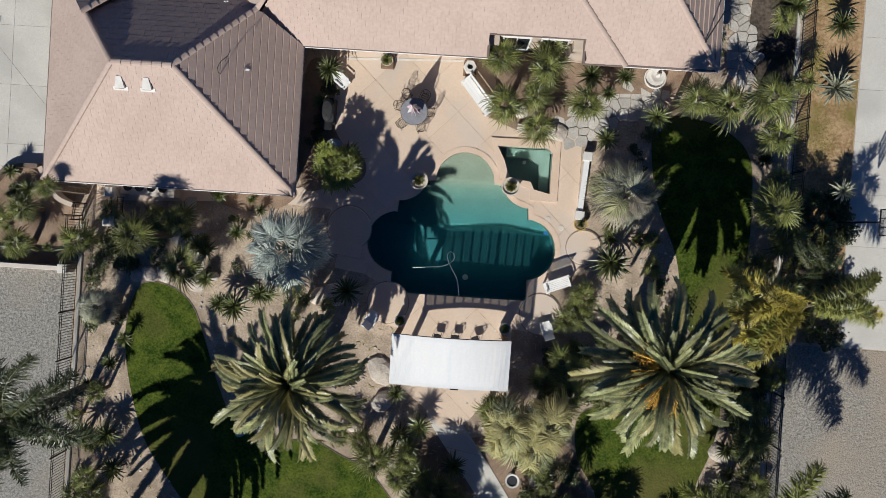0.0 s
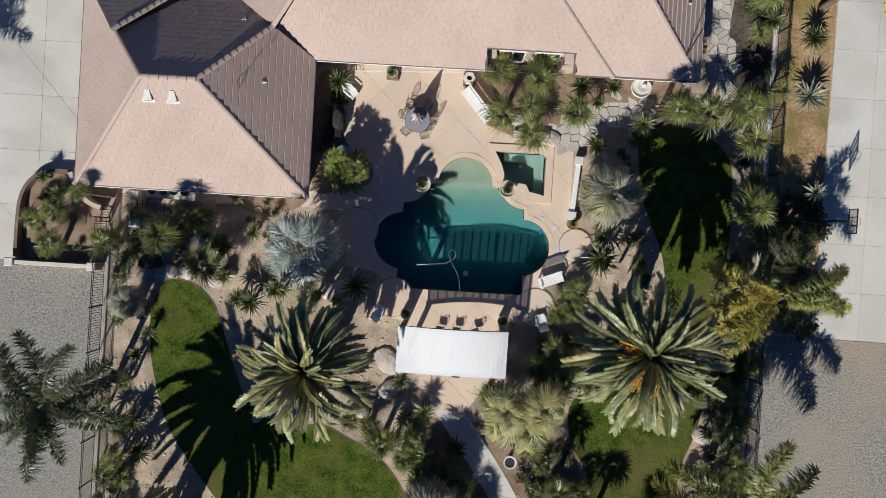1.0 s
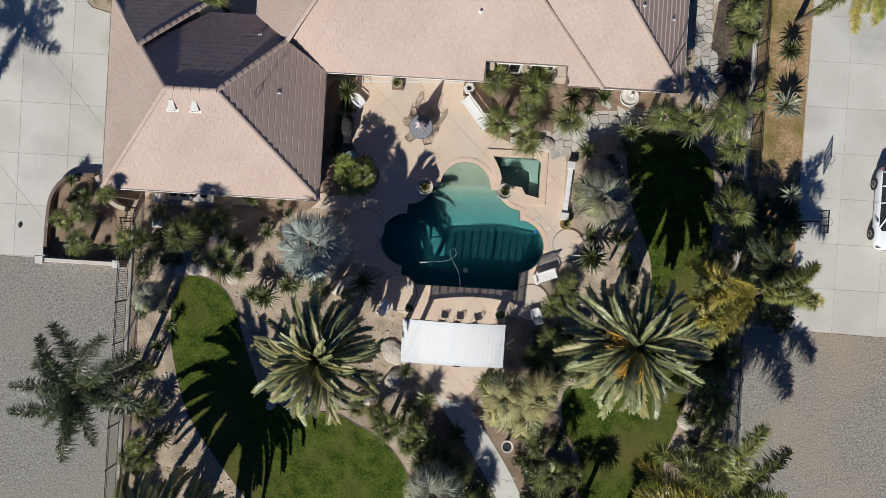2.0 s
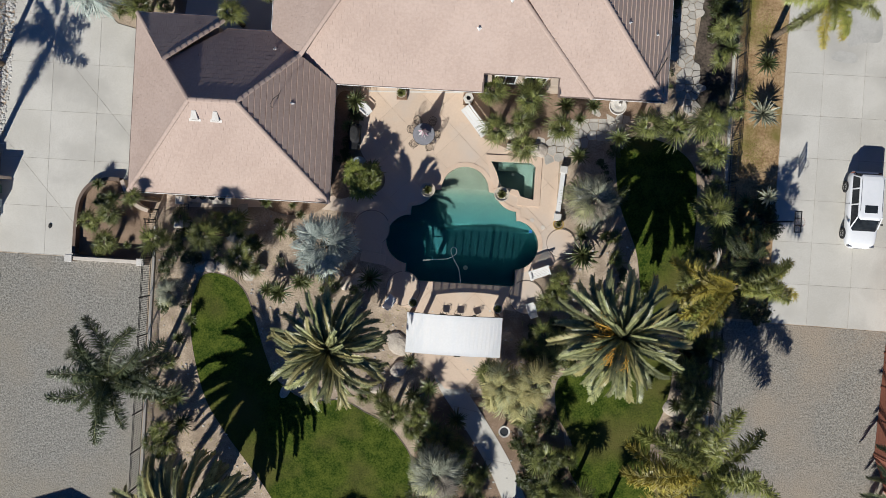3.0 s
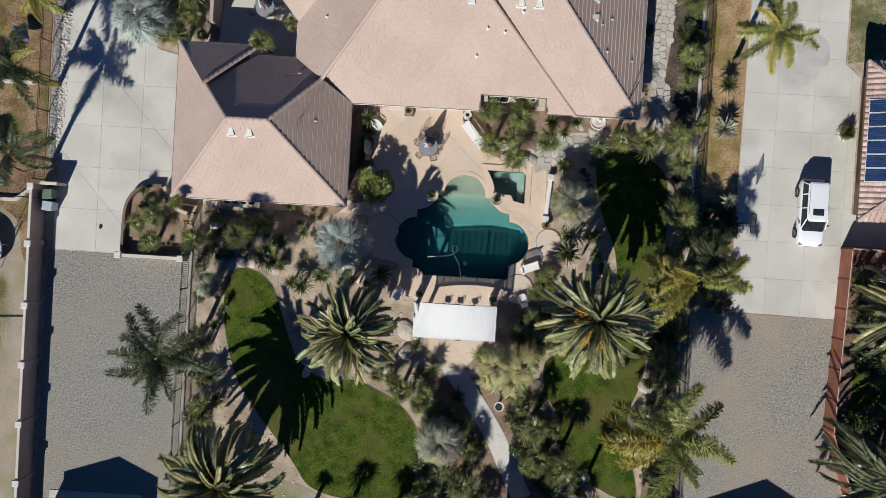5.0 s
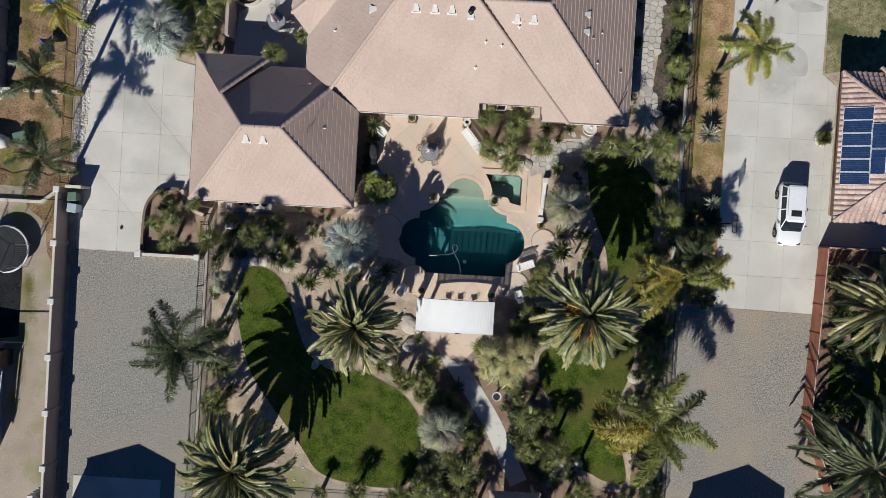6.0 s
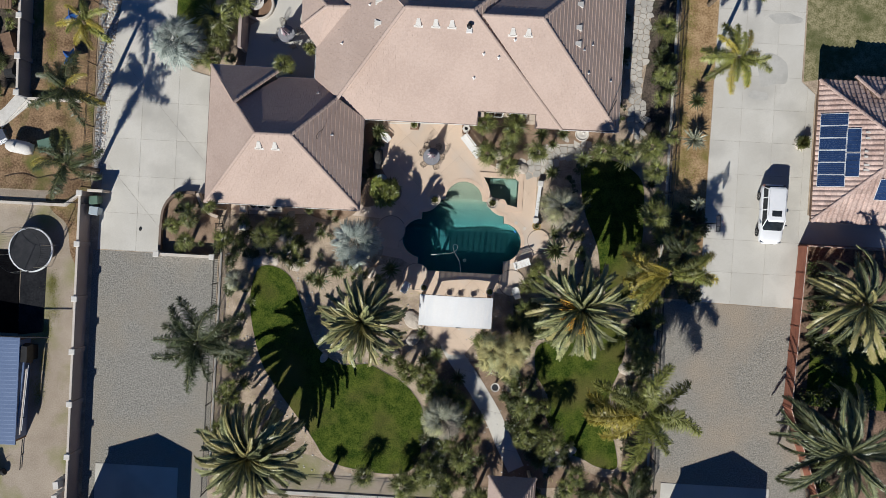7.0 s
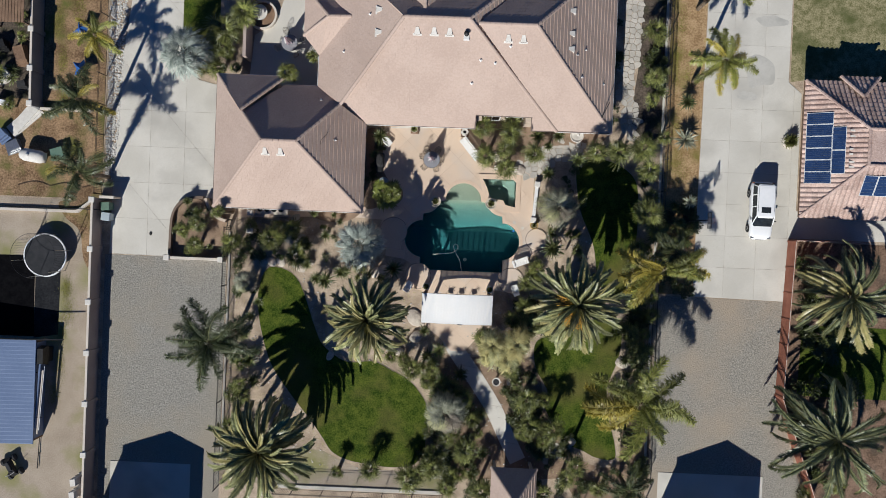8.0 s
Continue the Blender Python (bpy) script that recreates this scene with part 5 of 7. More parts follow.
SILVER = [costa_mesh("fan_leaf", LEAF_SILVER, 27, 0.36, 0.30, 0.42, 30, 0.42, 5 + i, 56, 0.0125) for i in range(4)]
GREYFAN = [costa_mesh("fan_leaf", m_, 22, 0.30, 0.36, 0.42, 26, 0.50, 8 + i, 62, 0.014) for i, m_ in enumerate((LEAF_GREY, LEAF_GREY, LEAF_DRY, LEAF_GREY, LEAF_PALE_OLIVE))]
STRAW = [costa_mesh("fan_leaf", m_, 23, 0.30, 0.36, 0.44, 24, 0.55, 11 + i, 70, 0.014) for i, m_ in enumerate((LEAF_STRAW, LEAF_STRAW, LEAF_PALE_OLIVE, LEAF_GOLD_STRAW))]
YUCCA = [rosette_mesh("leaf_tuft", LEAF_YUCCA, 60, -8, i) for i in range(3)]
AGAVE = rosette_mesh("leaf_tuft", LEAF_GREY, 54, 0, 9, 0.06, 0.15)

feather_palm(-6.22, -6.35, 6.15, 3.2, DATE, 116, "tall date palm with a dense crown of stiff grey-green fronds", (0.42, 0.38), seed=1, swap=0.4, swap_meshes=DATE_PALE)
feather_palm(8.42, -4.55, 7.4, 3.5, DATE, 98, "tall date palm with orange fruit stalks in its crown", (0.42, 0.38), seed=2, fruit=True, swap=0.18, swap_meshes=DATE_PALE)
feather_palm(-13.6, -16.12, 5.9, 4.0, DATE, 100, "date palm with long grey-green fronds beside the gravel yard", (0.48, 0.44), seed=3, swap=0.28, swap_meshes=DATE_PALE)
feather_palm(28.15, -3.35, 5.2, 4.2, DATE_DARK, 54, "date palm with long fronds behind the red fence", (0.36, 0.32), seed=4, swap=0.12, swap_meshes=DATE_PALE)
feather_palm(27.7, -13.6, 5.2, 5.4, DATE_DARK, 50, "date palm with sprawling fronds over the red fence", (0.36, 0.32), seed=5, swap=0.0, swap_meshes=DATE_PALE)

# crowns whose fronds lie to two sides, degrees
TURNS = {4: (180, 172, 6, 30, 188, 2, -140, 150, 16, 200, 212, 12, 222), 5: (95, -45, 20, -75, 150, 52, 176, -8, -100, 80, 186, -25, -122, 140, 208)}
GOLDS = {4: (0, 1, 4, 6, 7, 8, 9, 11, 12), 5: (6, 10, 12, 14)}
for i, (x, y, h, r, lx, ly, me, n) in enumerate(((-26.6, 13.2, 5.5, 2.0, 1.0, -0.3, QUEEN, 10), (-27.56, 8.5, 5.5, 2.6, 0.1, 0, QUEEN_DULL, 14), (-27.35, 3.35, 5.5, 2.5, 0.4, 0, QUEEN_DULL, 14), (-17.1, -8.3, 7.0, 3.2, 0, 0, QUEEN_DULL, 19),
                                            (15.15, -1.95, 3.8, 3.4, 0, 0, QUEEN, 13), (13.45, -11.5, 5.8, 4.0, 0, 0, QUEEN, 15), (17.9, 12.7, 6.9, 2.4, 0.1, 0.05, QUEEN, 16), (18.4, 18.6, 6.2, 2.3, 0.5, 0.3, QUEEN, 14), (16.1, -0.6, 3.2, 2.0, 0, 0, QUEEN_DULL, 12), (13.4, -18.4, 3.6, 2.1, 0, 0, QUEEN_DULL, 15))):
    feather_palm(x, y, h, r, me, n, "slender queen palm with arching feathery fronds", (0.16, 0.12), (lx, ly), seed=20 + i, group="queen palms", swap=(0.5, 0.1, 0.12, 0.0, 0.55, 0.5, 0.15, 0.1, 0.1, 0.1)[i], swap_meshes=QUEEN_GOLD, turns=TURNS.get(i), golds=GOLDS.get(i))


def fans(rows, label, meshes, count, group, seed, trunk=0.12, low=-12.0, loose=1.0):
    for i, (x, y, h, r) in enumerate(rows):
        fan_palm(x, y, h, r, meshes, count, label, group, seed + i, low, trunk, loose=loose)


fans([(1.5, 8.2, 2.6, 0.95), (3.6, 7.7, 2.8, 1.15), (3.8, 8.8, 2.4, 0.8), (1.9, 6.0, 2.6, 1.1), (3.2, 6.6, 2.2, 0.9), (5.5, 6.3, 2.3, 0.95), (3.4, 5.2, 2.0, 0.95)], "bushy green fan palm in the bed against the house", FAN, 17, "house bed palms", 100)
fans([(9.8, 6.4, 4.7, 1.0), (11.9, 6.7, 2.4, 1.2), (13.7, 7.1, 2.8, 1.3), (14.2, 5.4, 2.3, 1.05), (14.2, 2.1, 2.8, 1.35), (15.1, 0.9, 2.0, 1.0), (14.5, 12.6, 2.0, 0.85), (14.4, 16.0, 2.2, 1.1), (13.4, -2.2, 1.8, 1.0), (14.1, -8.4, 2.0, 1.1), (13.4, -7.0, 1.6, 0.95), (13.8, -0.5, 1.6, 1.0)], "green fan palm in the side garden", FAN, 15, "side garden palms", 130)
fans([(-13.65, -0.82, 4.9, 1.0), (-12.8, -0.1, 2.0, 0.95), (-12.3, -2.2, 2.6, 1.1), (-17.3, -1.4, 2.2, 1.05), (-20.0, 0.0, 2.0, 0.85), (-20.3, -1.6, 1.8, 0.85), (-21.5, -0.5, 1.4, 0.75), (-17.9, 0.98, 3.9, 0.62)], "green fan palm between gravel and paving", FAN, 16, "front garden palms", 160)
fans([(-3.1, -10.5, 2.2, 1.1), (-2.0, -11.4, 1.5, 0.8), (2.2, -7.7, 2.8, 1.1), (5.3, -5.5, 1.8, 0.9), (6.0, -3.3, 1.4, 0.75), (-4.8, -9.7, 1.2, 0.7), (-3.8, -9.9, 1.2, 0.7), (5.7, -6.9, 2.2, 1.0), (6.2, -2.4, 1.5, 0.8), (4.4, -6.4, 1.9, 0.8)], "green fan palm among garden boulders", FAN, 16, "pool garden palms", 190)
fans([(-6.0, -18.4, 1.9, 1.1), (-3.15, -18.95, 2.1, 1.25), (-1.1, -17.95, 2.4, 1.0), (-2.3, -18.6, 1.8, 0.9), (-0.1, -19.4, 2.2, 0.9), (1.2, -16.3, 2.6, 1.15), (5.7, -12.3, 2.9, 1.15), (7.7, -14.5, 2.9, 1.1), (6.0, -14.3, 2.2, 1.0), (9.35, -16.75, 4.1, 0.95), (7.3, -19.5, 2.2, 0.85), (9.0, -18.3, 2.0, 0.95), (11.6, -19.3, 1.6, 0.8), (2.5, -19.4, 2.6, 1.15), (-8.6, -18.8, 1.6, 0.65), (-0.2, -12.0, 1.5, 1.05), (0.9, -12.6, 1.3, 0.9), (4.5, -10.3, 1.9, 0.9)], "green fan palm beside the lawn and path", FAN, 15, "lawn edge palms", 220)
fans([(-19.0, 12.0, 1.6, 0.9), (-19.5, 13.9, 1.6, 1.15), (-18.4, 15.0, 2.4, 1.5), (-17.0, 16.2, 2.4, 1.35), (-20.3, 12.1, 1.0, 0.75), (-13.4, 11.6, 3.0, 0.95), (-11.8, 13.2, 1.6, 0.6)], "green fan palm by the front courtyard", FAN, 17, "courtyard palms", 250)
fans([(-7.3, -1.0, 4.0, 2.25), (-21.0, 12.8, 4.0, 2.2)], "silvery blue fan palm with broad leaves", SILVER, 26, "silver palms", 270, 0.22, -22, 0.6)
fans([(7.4, 2.35, 3.2, 1.95), (-0.41, -13.6, 3.2, 2.05), (-16.2, -4.3, 2.2, 1.2)], "grey-green fan palm with narrow drooping leaves", GREYFAN, 32, "grey palms", 280, 0.2, -24, 0.4)
fans([(3.0, -8.2, 3.5, 1.6), (4.7, -8.0, 3.6, 1.7), (3.9, -9.2, 3.2, 1.5), (2.6, -9.0, 2.6, 1.1)], "pale straw-coloured clumping fan palm beside the path", STRAW, 30, "straw palms", 290, 0.14, -25)
fans([(-5.5, 2.75, 1.5, 1.25), (-5.9, 3.1, 2.2, 0.95), (-5.2, 2.9, 2.0, 0.9)], "bright green fan palm in the patio bed", FAN_ROUND, 15, "patio palms", 300, 0.1, -4, 0.6)


def tufts(rows, label, meshes, group, seed):
    for i, (x, y, h, r) in enumerate(rows):
        rnd = random.Random(seed + i)
        t = thing("yucca", label, "shrub", (x, y, 0), rnd.uniform(0, 360), group)
        stem = max(0.08, h - r * 0.5)
        part("stem", trunk_geo(stem, 0.09, 0.07, (0, 0), 4, 7), TRUNK, t)
        part("leaf_tuft", meshes[i % len(meshes)], None, t, m=Matrix.Translation((0, 0, stem)) @ Matrix.Diagonal((r, r, r * 0.95, 1)))


tufts([(7.4, 7.9, 1.2, 0.65), (5.8, 7.8, 1.4, 0.8), (6.7, 7.1, 1.0, 0.55), (-6.3, 7.3, 1.8, 0.85), (-6.7, 5.9, 1.0, 0.6), (-6.5, 3.5, 0.8, 0.55)], "dark green sword-leaved yucca by the house", YUCCA, "house yuccas", 400)
tufts([(9.0, 6.1, 1.3, 0.85), (6.8, 5.0, 1.0, 0.75), (7.3, -0.8, 1.6, 1.15), (14.2, 4.5, 0.9, 0.55), (17.2, 10.9, 1.3, 0.9), (15.1, 0.4, 1.2, 0.8), (17.0, 1.6, 1.2, 0.7), (13.9, -3.6, 1.2, 0.9), (14.5, -6.0, 1.2, 0.9), (14.8, -13.5, 1.2, 0.9), (14.4, -15.5, 1.2, 0.9)], "dark green sword-leaved yucca on the soil", YUCCA, "side yuccas", 420)
tufts([(17.2, 8.0, 1.3, 1.15), (17.7, 3.2, 1.5, 0.7)], "grey-green spiky agave on the dry strip", [AGAVE], "agaves", 440)
tufts([(-10.3, -0.5, 1.0, 0.6), (-11.7, -1.4, 1.1, 0.65), (-11.3, 1.2, 0.8, 0.5), (-20.4, 0.9, 0.9, 0.7), (-19.5, 1.2, 0.8, 0.55), (-9.8, 1.1, 0.5, 0.35), (-9.3, 0.6, 0.6, 0.42), (-21.2, 1.7, 1.0, 0.55)], "small green yucca in gravelly soil", YUCCA, "front yuccas", 450)
tufts([(-10.9, -3.9, 1.2, 0.7), (-10.2, -4.0, 1.3, 0.95), (-9.0, -3.3, 1.3, 0.75), (-4.9, -2.9, 1.5, 0.9), (-16.0, -7.1, 0.9, 0.6), (-15.4, -5.9, 0.9, 0.55), (-15.9, -10.5, 1.2, 0.85), (-17.1, -8.2, 0.8, 0.45), (-15.5, -12.1, 1.2, 0.8), (-16.6, -13.8, 1.0, 0.7)], "spiky green yucca beside the western lawn", YUCCA, "western yuccas", 470)
tufts([(-1.1, -9.1, 1.2, 0.8), (-1.6, -10.7, 1.0, 0.7), (-2.3, -7.6, 1.0, 0.6), (-0.8, -11.4, 1.3, 0.85), (7.0, -16.6, 1.0, 0.9), (0.6, -10.9, 1.0, 0.8), (2.3, -13.9, 1.0, 0.8), (-1.3, -12.6, 1.0, 0.75), (9.0, -16.8, 0.8, 0.65), (2.6, -17.0, 1.0, 0.8)], "spiky green yucca beside the garden path", YUCCA, "path yuccas", 490)


def thicket(x0, x1, y0, y1, count, seed, label, group, big=1.0):
    """Mixed low planting on a stretch of bed."""
    rnd = random.Random(seed)
    for i in range(count):
        x, y, r = rnd.uniform(x0, x1), rnd.uniform(y0, y1), rnd.uniform(0.45, 0.85) * big
        if not off_path(x, y, r):
            continue
        if rnd.random() < 0.5:
            fan_palm(x, y, r * rnd.uniform(1.4, 2.6), r, FAN, 11, label, group, seed * 10 + i, -10, 0.07, "shrub")
        else:
            tufts([(x, y, r * rnd.uniform(0.9, 1.5), r)], label, [YUCCA[i % 3]], group, seed * 10 + i)


thicket(13.2, 15.3, -18.0, -3.0, 26, 51, "green shrub in the bed along the iron fence", "east bed shrubs")
thicket(14.3, 15.4, 7.5, 17.5, 7, 52, "green shrub beside the flagstone side path", "side path shrubs")
thicket(14.0, 18.2, -3.0, 3.6, 12, 53, "green shrub on the dry strip by the drive", "strip shrubs")
thicket(5.4, 7.4, -8.0, -3.0, 9, 54, "dark green shrub between canopy and lawn", "pool shrubs")
thicket(4.8, 7.3, -19.0, -11.0, 20, 55, "green shrub between path and lawn", "path shrubs")
thicket(-1.8, 2.2, -19.0, -10.6, 22, 56, "green shrub beside the garden path", "path shrubs")
thicket(-2.4, -1.2, -11.5, -9.6, 5, 57, "green shrub beside the deck corner", "deck shrubs")
thicket(-17.6, -15.8, -19.0, -5.0, 20, 58, "green shrub along the western iron fence", "west bed shrubs")
thicket(-17.4, -11.0, -3.0, 0.2, 12, 59, "green shrub between paving and lawn", "front shrubs", 0.9)
thicket(-22.2, -18.8, -2.4, 1.2, 8, 60, "green shrub in the planter bed", "planter shrubs", 0.62)
thicket(-9.6, -4.2, -4.6, -2.6, 8, 61, "green shrub below the silver palm", "pool shrubs", 0.8)
thicket(6.4, 9.4, -2.2, 5.2, 8, 62, "green shrub beside the garden wall", "wall shrubs", 0.8)
thicket(-19.4, -17.2, 11.8, 17.5, 7, 63, "green shrub by the courtyard wall", "courtyard shrubs")
thicket(27.0, 31.5, -20.0, 0.0, 12, 64, "green shrub behind the red fence", "fence shrubs", 1.3)
thicket(-37.4, -34.2, 8.6, 17.0, 13, 65, "green shrub in the next yard", "yard shrubs")


def bush_mesh(name, material, seed):
    """A rounded uneven bush of unit radius: small leaves in clumps round several shoots."""
    rnd, g = random.Random(seed), Geo()
    shoots = [(rnd.uniform(-0.65, 0.65), rnd.uniform(-0.65, 0.65), rnd.uniform(0.35, 0.95), rnd.uniform(0.25, 0.45)) for _ in range(11)]
    for sx, sy, sz, sr in shoots:
        g.tube([(0, 0, 0), (sx * 0.5, sy * 0.5, sz * 0.55), (sx, sy, sz)], [0.03, 0.02, 0.01], 4, False)
        for _ in range(46):
            d = Vector((rnd.gauss(0, 1), rnd.gauss(0, 1), rnd.gauss(0, 0.8))).normalized() * sr * rnd.uniform(0.4, 1.1)
            p = Vector((sx, sy, sz)) + d
            a = Vector((rnd.gauss(0, 1), rnd.gauss(0, 1), rnd.gauss(0, 0.5))).normalized() * rnd.uniform(0.07, 0.13)
            b = a.cross(Vector((rnd.gauss(0, 0.5), rnd.gauss(0, 0.5), 1))).normalized() * rnd.uniform(0.03, 0.055)
            g.add([p - a, p + b, p + a, p - b], [(0, 1, 2, 3)])
    return g.mesh(name, material)


BUSH = [bush_mesh("foliage", LEAF_DARK, 70 + k) for k in range(3)]


def bushes(x0, x1, y0, y1, count, seed, label, group, lo=0.5, hi=0.95):
    rnd = random.Random(seed)
    for i in range(count):
        x, y, r = rnd.uniform(x0, x1), rnd.uniform(y0, y1), rnd.uniform(lo, hi)
        if not off_path(x, y, r):
            continue
        t = thing("bush", label, "shrub", (x, y, 0), rnd.uniform(0, 360), group)
        part("stem", trunk_geo(0.3 * r, 0.06, 0.05, (0, 0), 3, 6), TRUNK, t)
        part("foliage", BUSH[i % 3], None, t, m=Matrix.Translation((0, 0, 0.1 * r)) @ Matrix.Diagonal((r, r, r * rnd.uniform(0.7, 1.1), 1)))


bushes(4.4, 6.9, -19.0, -10.2, 22, 81, "dense dark green bush between path and lawn", "dark bushes")
bushes(-1.8, 1.4, -18.0, -11.6, 14, 82, "dense dark green bush beside the garden path", "dark bushes")
bushes(4.6, 7.2, -7.6, -5.0, 9, 83, "dense dark green bush beside the canopy", "dark bushes")
bushes(16.1, 18.2, -3.6, 3.3, 18, 84, "olive-dark bush on the dry strip", "strip bushes", 0.5, 0.95)
bushes(14.3, 15.3, 9.0, 17.5, 6, 85, "dense dark green bush beside the iron fence", "fence bushes")
bushes(12.9, 15.1, -18.4, -5.0, 22, 86, "dense dark green bush along the iron fence", "fence bushes")
# dark bushes added here also deepen the house wall's shade
bushes(-7.1, -6.2, 3.4, 7.6, 8, 91, "dark leafy bush in the bed against the house wall", "house bushes", 0.32, 0.5)
bushes(11.55, 11.95, 9.0, 17.0, 7, 92, "dark leafy bush against the side wall", "house bushes", 0.3, 0.42)
bushes(-17.4, -14.0, -2.6, -0.4, 9, 93, "dark leafy bush between paving and lawn", "front bushes", 0.4, 0.7)
bushes(-11.8, -9.2, -2.6, 0.2, 4, 94, "low dark bush beside the silver palm", "front bushes", 0.3, 0.5)
bushes(9.4, 11.2, -4.6, -1.8, 5, 95, "dark leafy bush beside the tall date palm", "shade bushes", 0.4, 0.7)
bushes(8.6, 14.8, -20.8, -19.1, 8, 96, "dark leafy bush outside the south fence", "fence bushes", 0.4, 0.7)
bushes(7.6, 9.6, 2.6, 6.0, 6, 87, "low dark bush in the shade by the lawn", "shade bushes", 0.4, 0.7)
bushes(-17.3, -15.9, -6.0, -0.6, 7, 88, "dense dark green bush along the western fence", "west bushes", 0.4, 0.75)
bushes(4.8, 9.4, -19.6, -15.6, 14, 97, "dark leafy bush behind the small pavilion", "south bushes", 0.45, 0.8)
bushes(-2.2, 2.6, -20.4, -17.4, 9, 98, "dark leafy bush beside the south gate", "south bushes", 0.45, 0.8)
bushes(14.0, 15.2, 10.5, 20.0, 6, 99, "dark leafy bush beside the flagstone side path", "fence bushes", 0.45, 0.8)
bushes(26.6, 31.0, -4.5, 0.0, 7, 90, "dense dark bush behind the red fence", "fence bushes", 0.6, 1.1)
bushes(27.2, 31.0, -19.0, -5.0, 10, 89, "dense dark bush behind the red fence", "fence bushes", 0.7, 1.2)


def litter():
    """Loose stones and dry leaves on the garden soil."""
    rnd, stones, leaves = random.Random(8), Geo(), Geo()
    for _ in range(5200):
        x, y = rnd.uniform(-18, 15.4), rnd.uniform(-19, 7)
        r = rnd.choice((0.02, 0.03, 0.03, 0.05, 0.08))
        a = rnd.uniform(0, 6.28)
        if -6.5 < x < 6.6 and -4.3 < y < 7 or any(inside(x, y, q) for q in LAWNS) or y > 0.4:
            continue
        if rnd.random() < 0.55:
            stones.lathe(x, y, 0.0, [(r, 0), (r * 0.8, r * 0.6)], 5, rnd.uniform(0.6, 1))
        else:
            l = rnd.uniform(0.06, 0.22)
            c, s = math.cos(a), math.sin(a)
            leaves.add([(x - l * c, y - l * s, 0.012), (x + 0.02 * s, y - 0.02 * c, 0.03), (x + l * c, y + l * s, 0.014), (x - 0.02 * s, y + 0.02 * c, 0.02)], [(0, 1, 2, 3)])
    solid("loose_stones", stones, COBBLE, "small loose stones on the garden soil", "stones", kind="stuff")
    solid("leaf_litter", leaves, LEAF_STRAW, "dry fallen palm leaf bits on the soil", "leaf litter", kind="stuff")


litter()


def weeds(name, spots, count, seed, label):
    """Thin patches of low weeds: short blades gathered round a few spots (x, y, half-width, half-length)."""
    rnd, g = random.Random(seed), Geo()
    for _ in range(count):
        sx, sy, rx, ry = rnd.choice(spots)
        x, y = sx + rnd.gauss(0, rx * 0.5), sy + rnd.gauss(0, ry * 0.5)
        a, l, h = rnd.uniform(0, 6.28), rnd.uniform(0.02, 0.05), rnd.uniform(0.01, 0.03)
        c, q = math.cos(a), math.sin(a)
        g.add([(x - 0.012 * q, y + 0.012 * c, 0.016), (x + 0.012 * q, y - 0.012 * c, 0.016), (x + l * c, y + l * q, 0.016 + h)], [(0, 1, 2)])
    solid(name, g, WEED, label, "weeds", kind="stuff")


weeds("weeds", [(-30.9, -5.6, 0.5, 1.0), (-30.7, -7.4, 0.7, 1.2), (-31.2, -9.0, 0.5, 1.2), (-31.3, -11.6, 0.5, 1.6), (-31.6, -14.0, 0.5, 1.2)], 9000, 71, "yellow-green weeds on the grey earth")
weeds("weeds", [(-31.8, 12.4, 0.5, 1.2), (-31.6, 9.6, 0.6, 0.9), (-32.3, 15.5, 0.6, 1.5), (-30.6, 17.0, 0.6, 1.6)], 6500, 72, "sparse green weeds on the dirt yard")
weeds("weeds", [(16.6, 17.0, 0.6, 2.0), (17.4, 13.0, 0.7, 1.5), (16.5, 9.3, 0.5, 1.2), (17.0, 5.6, 0.9, 1.2), (17.0, 0.6, 0.9, 2.2), (16.4, 13.6, 0.4, 2.0)], 9000, 73, "thin dry grass tufts on the soil strip")


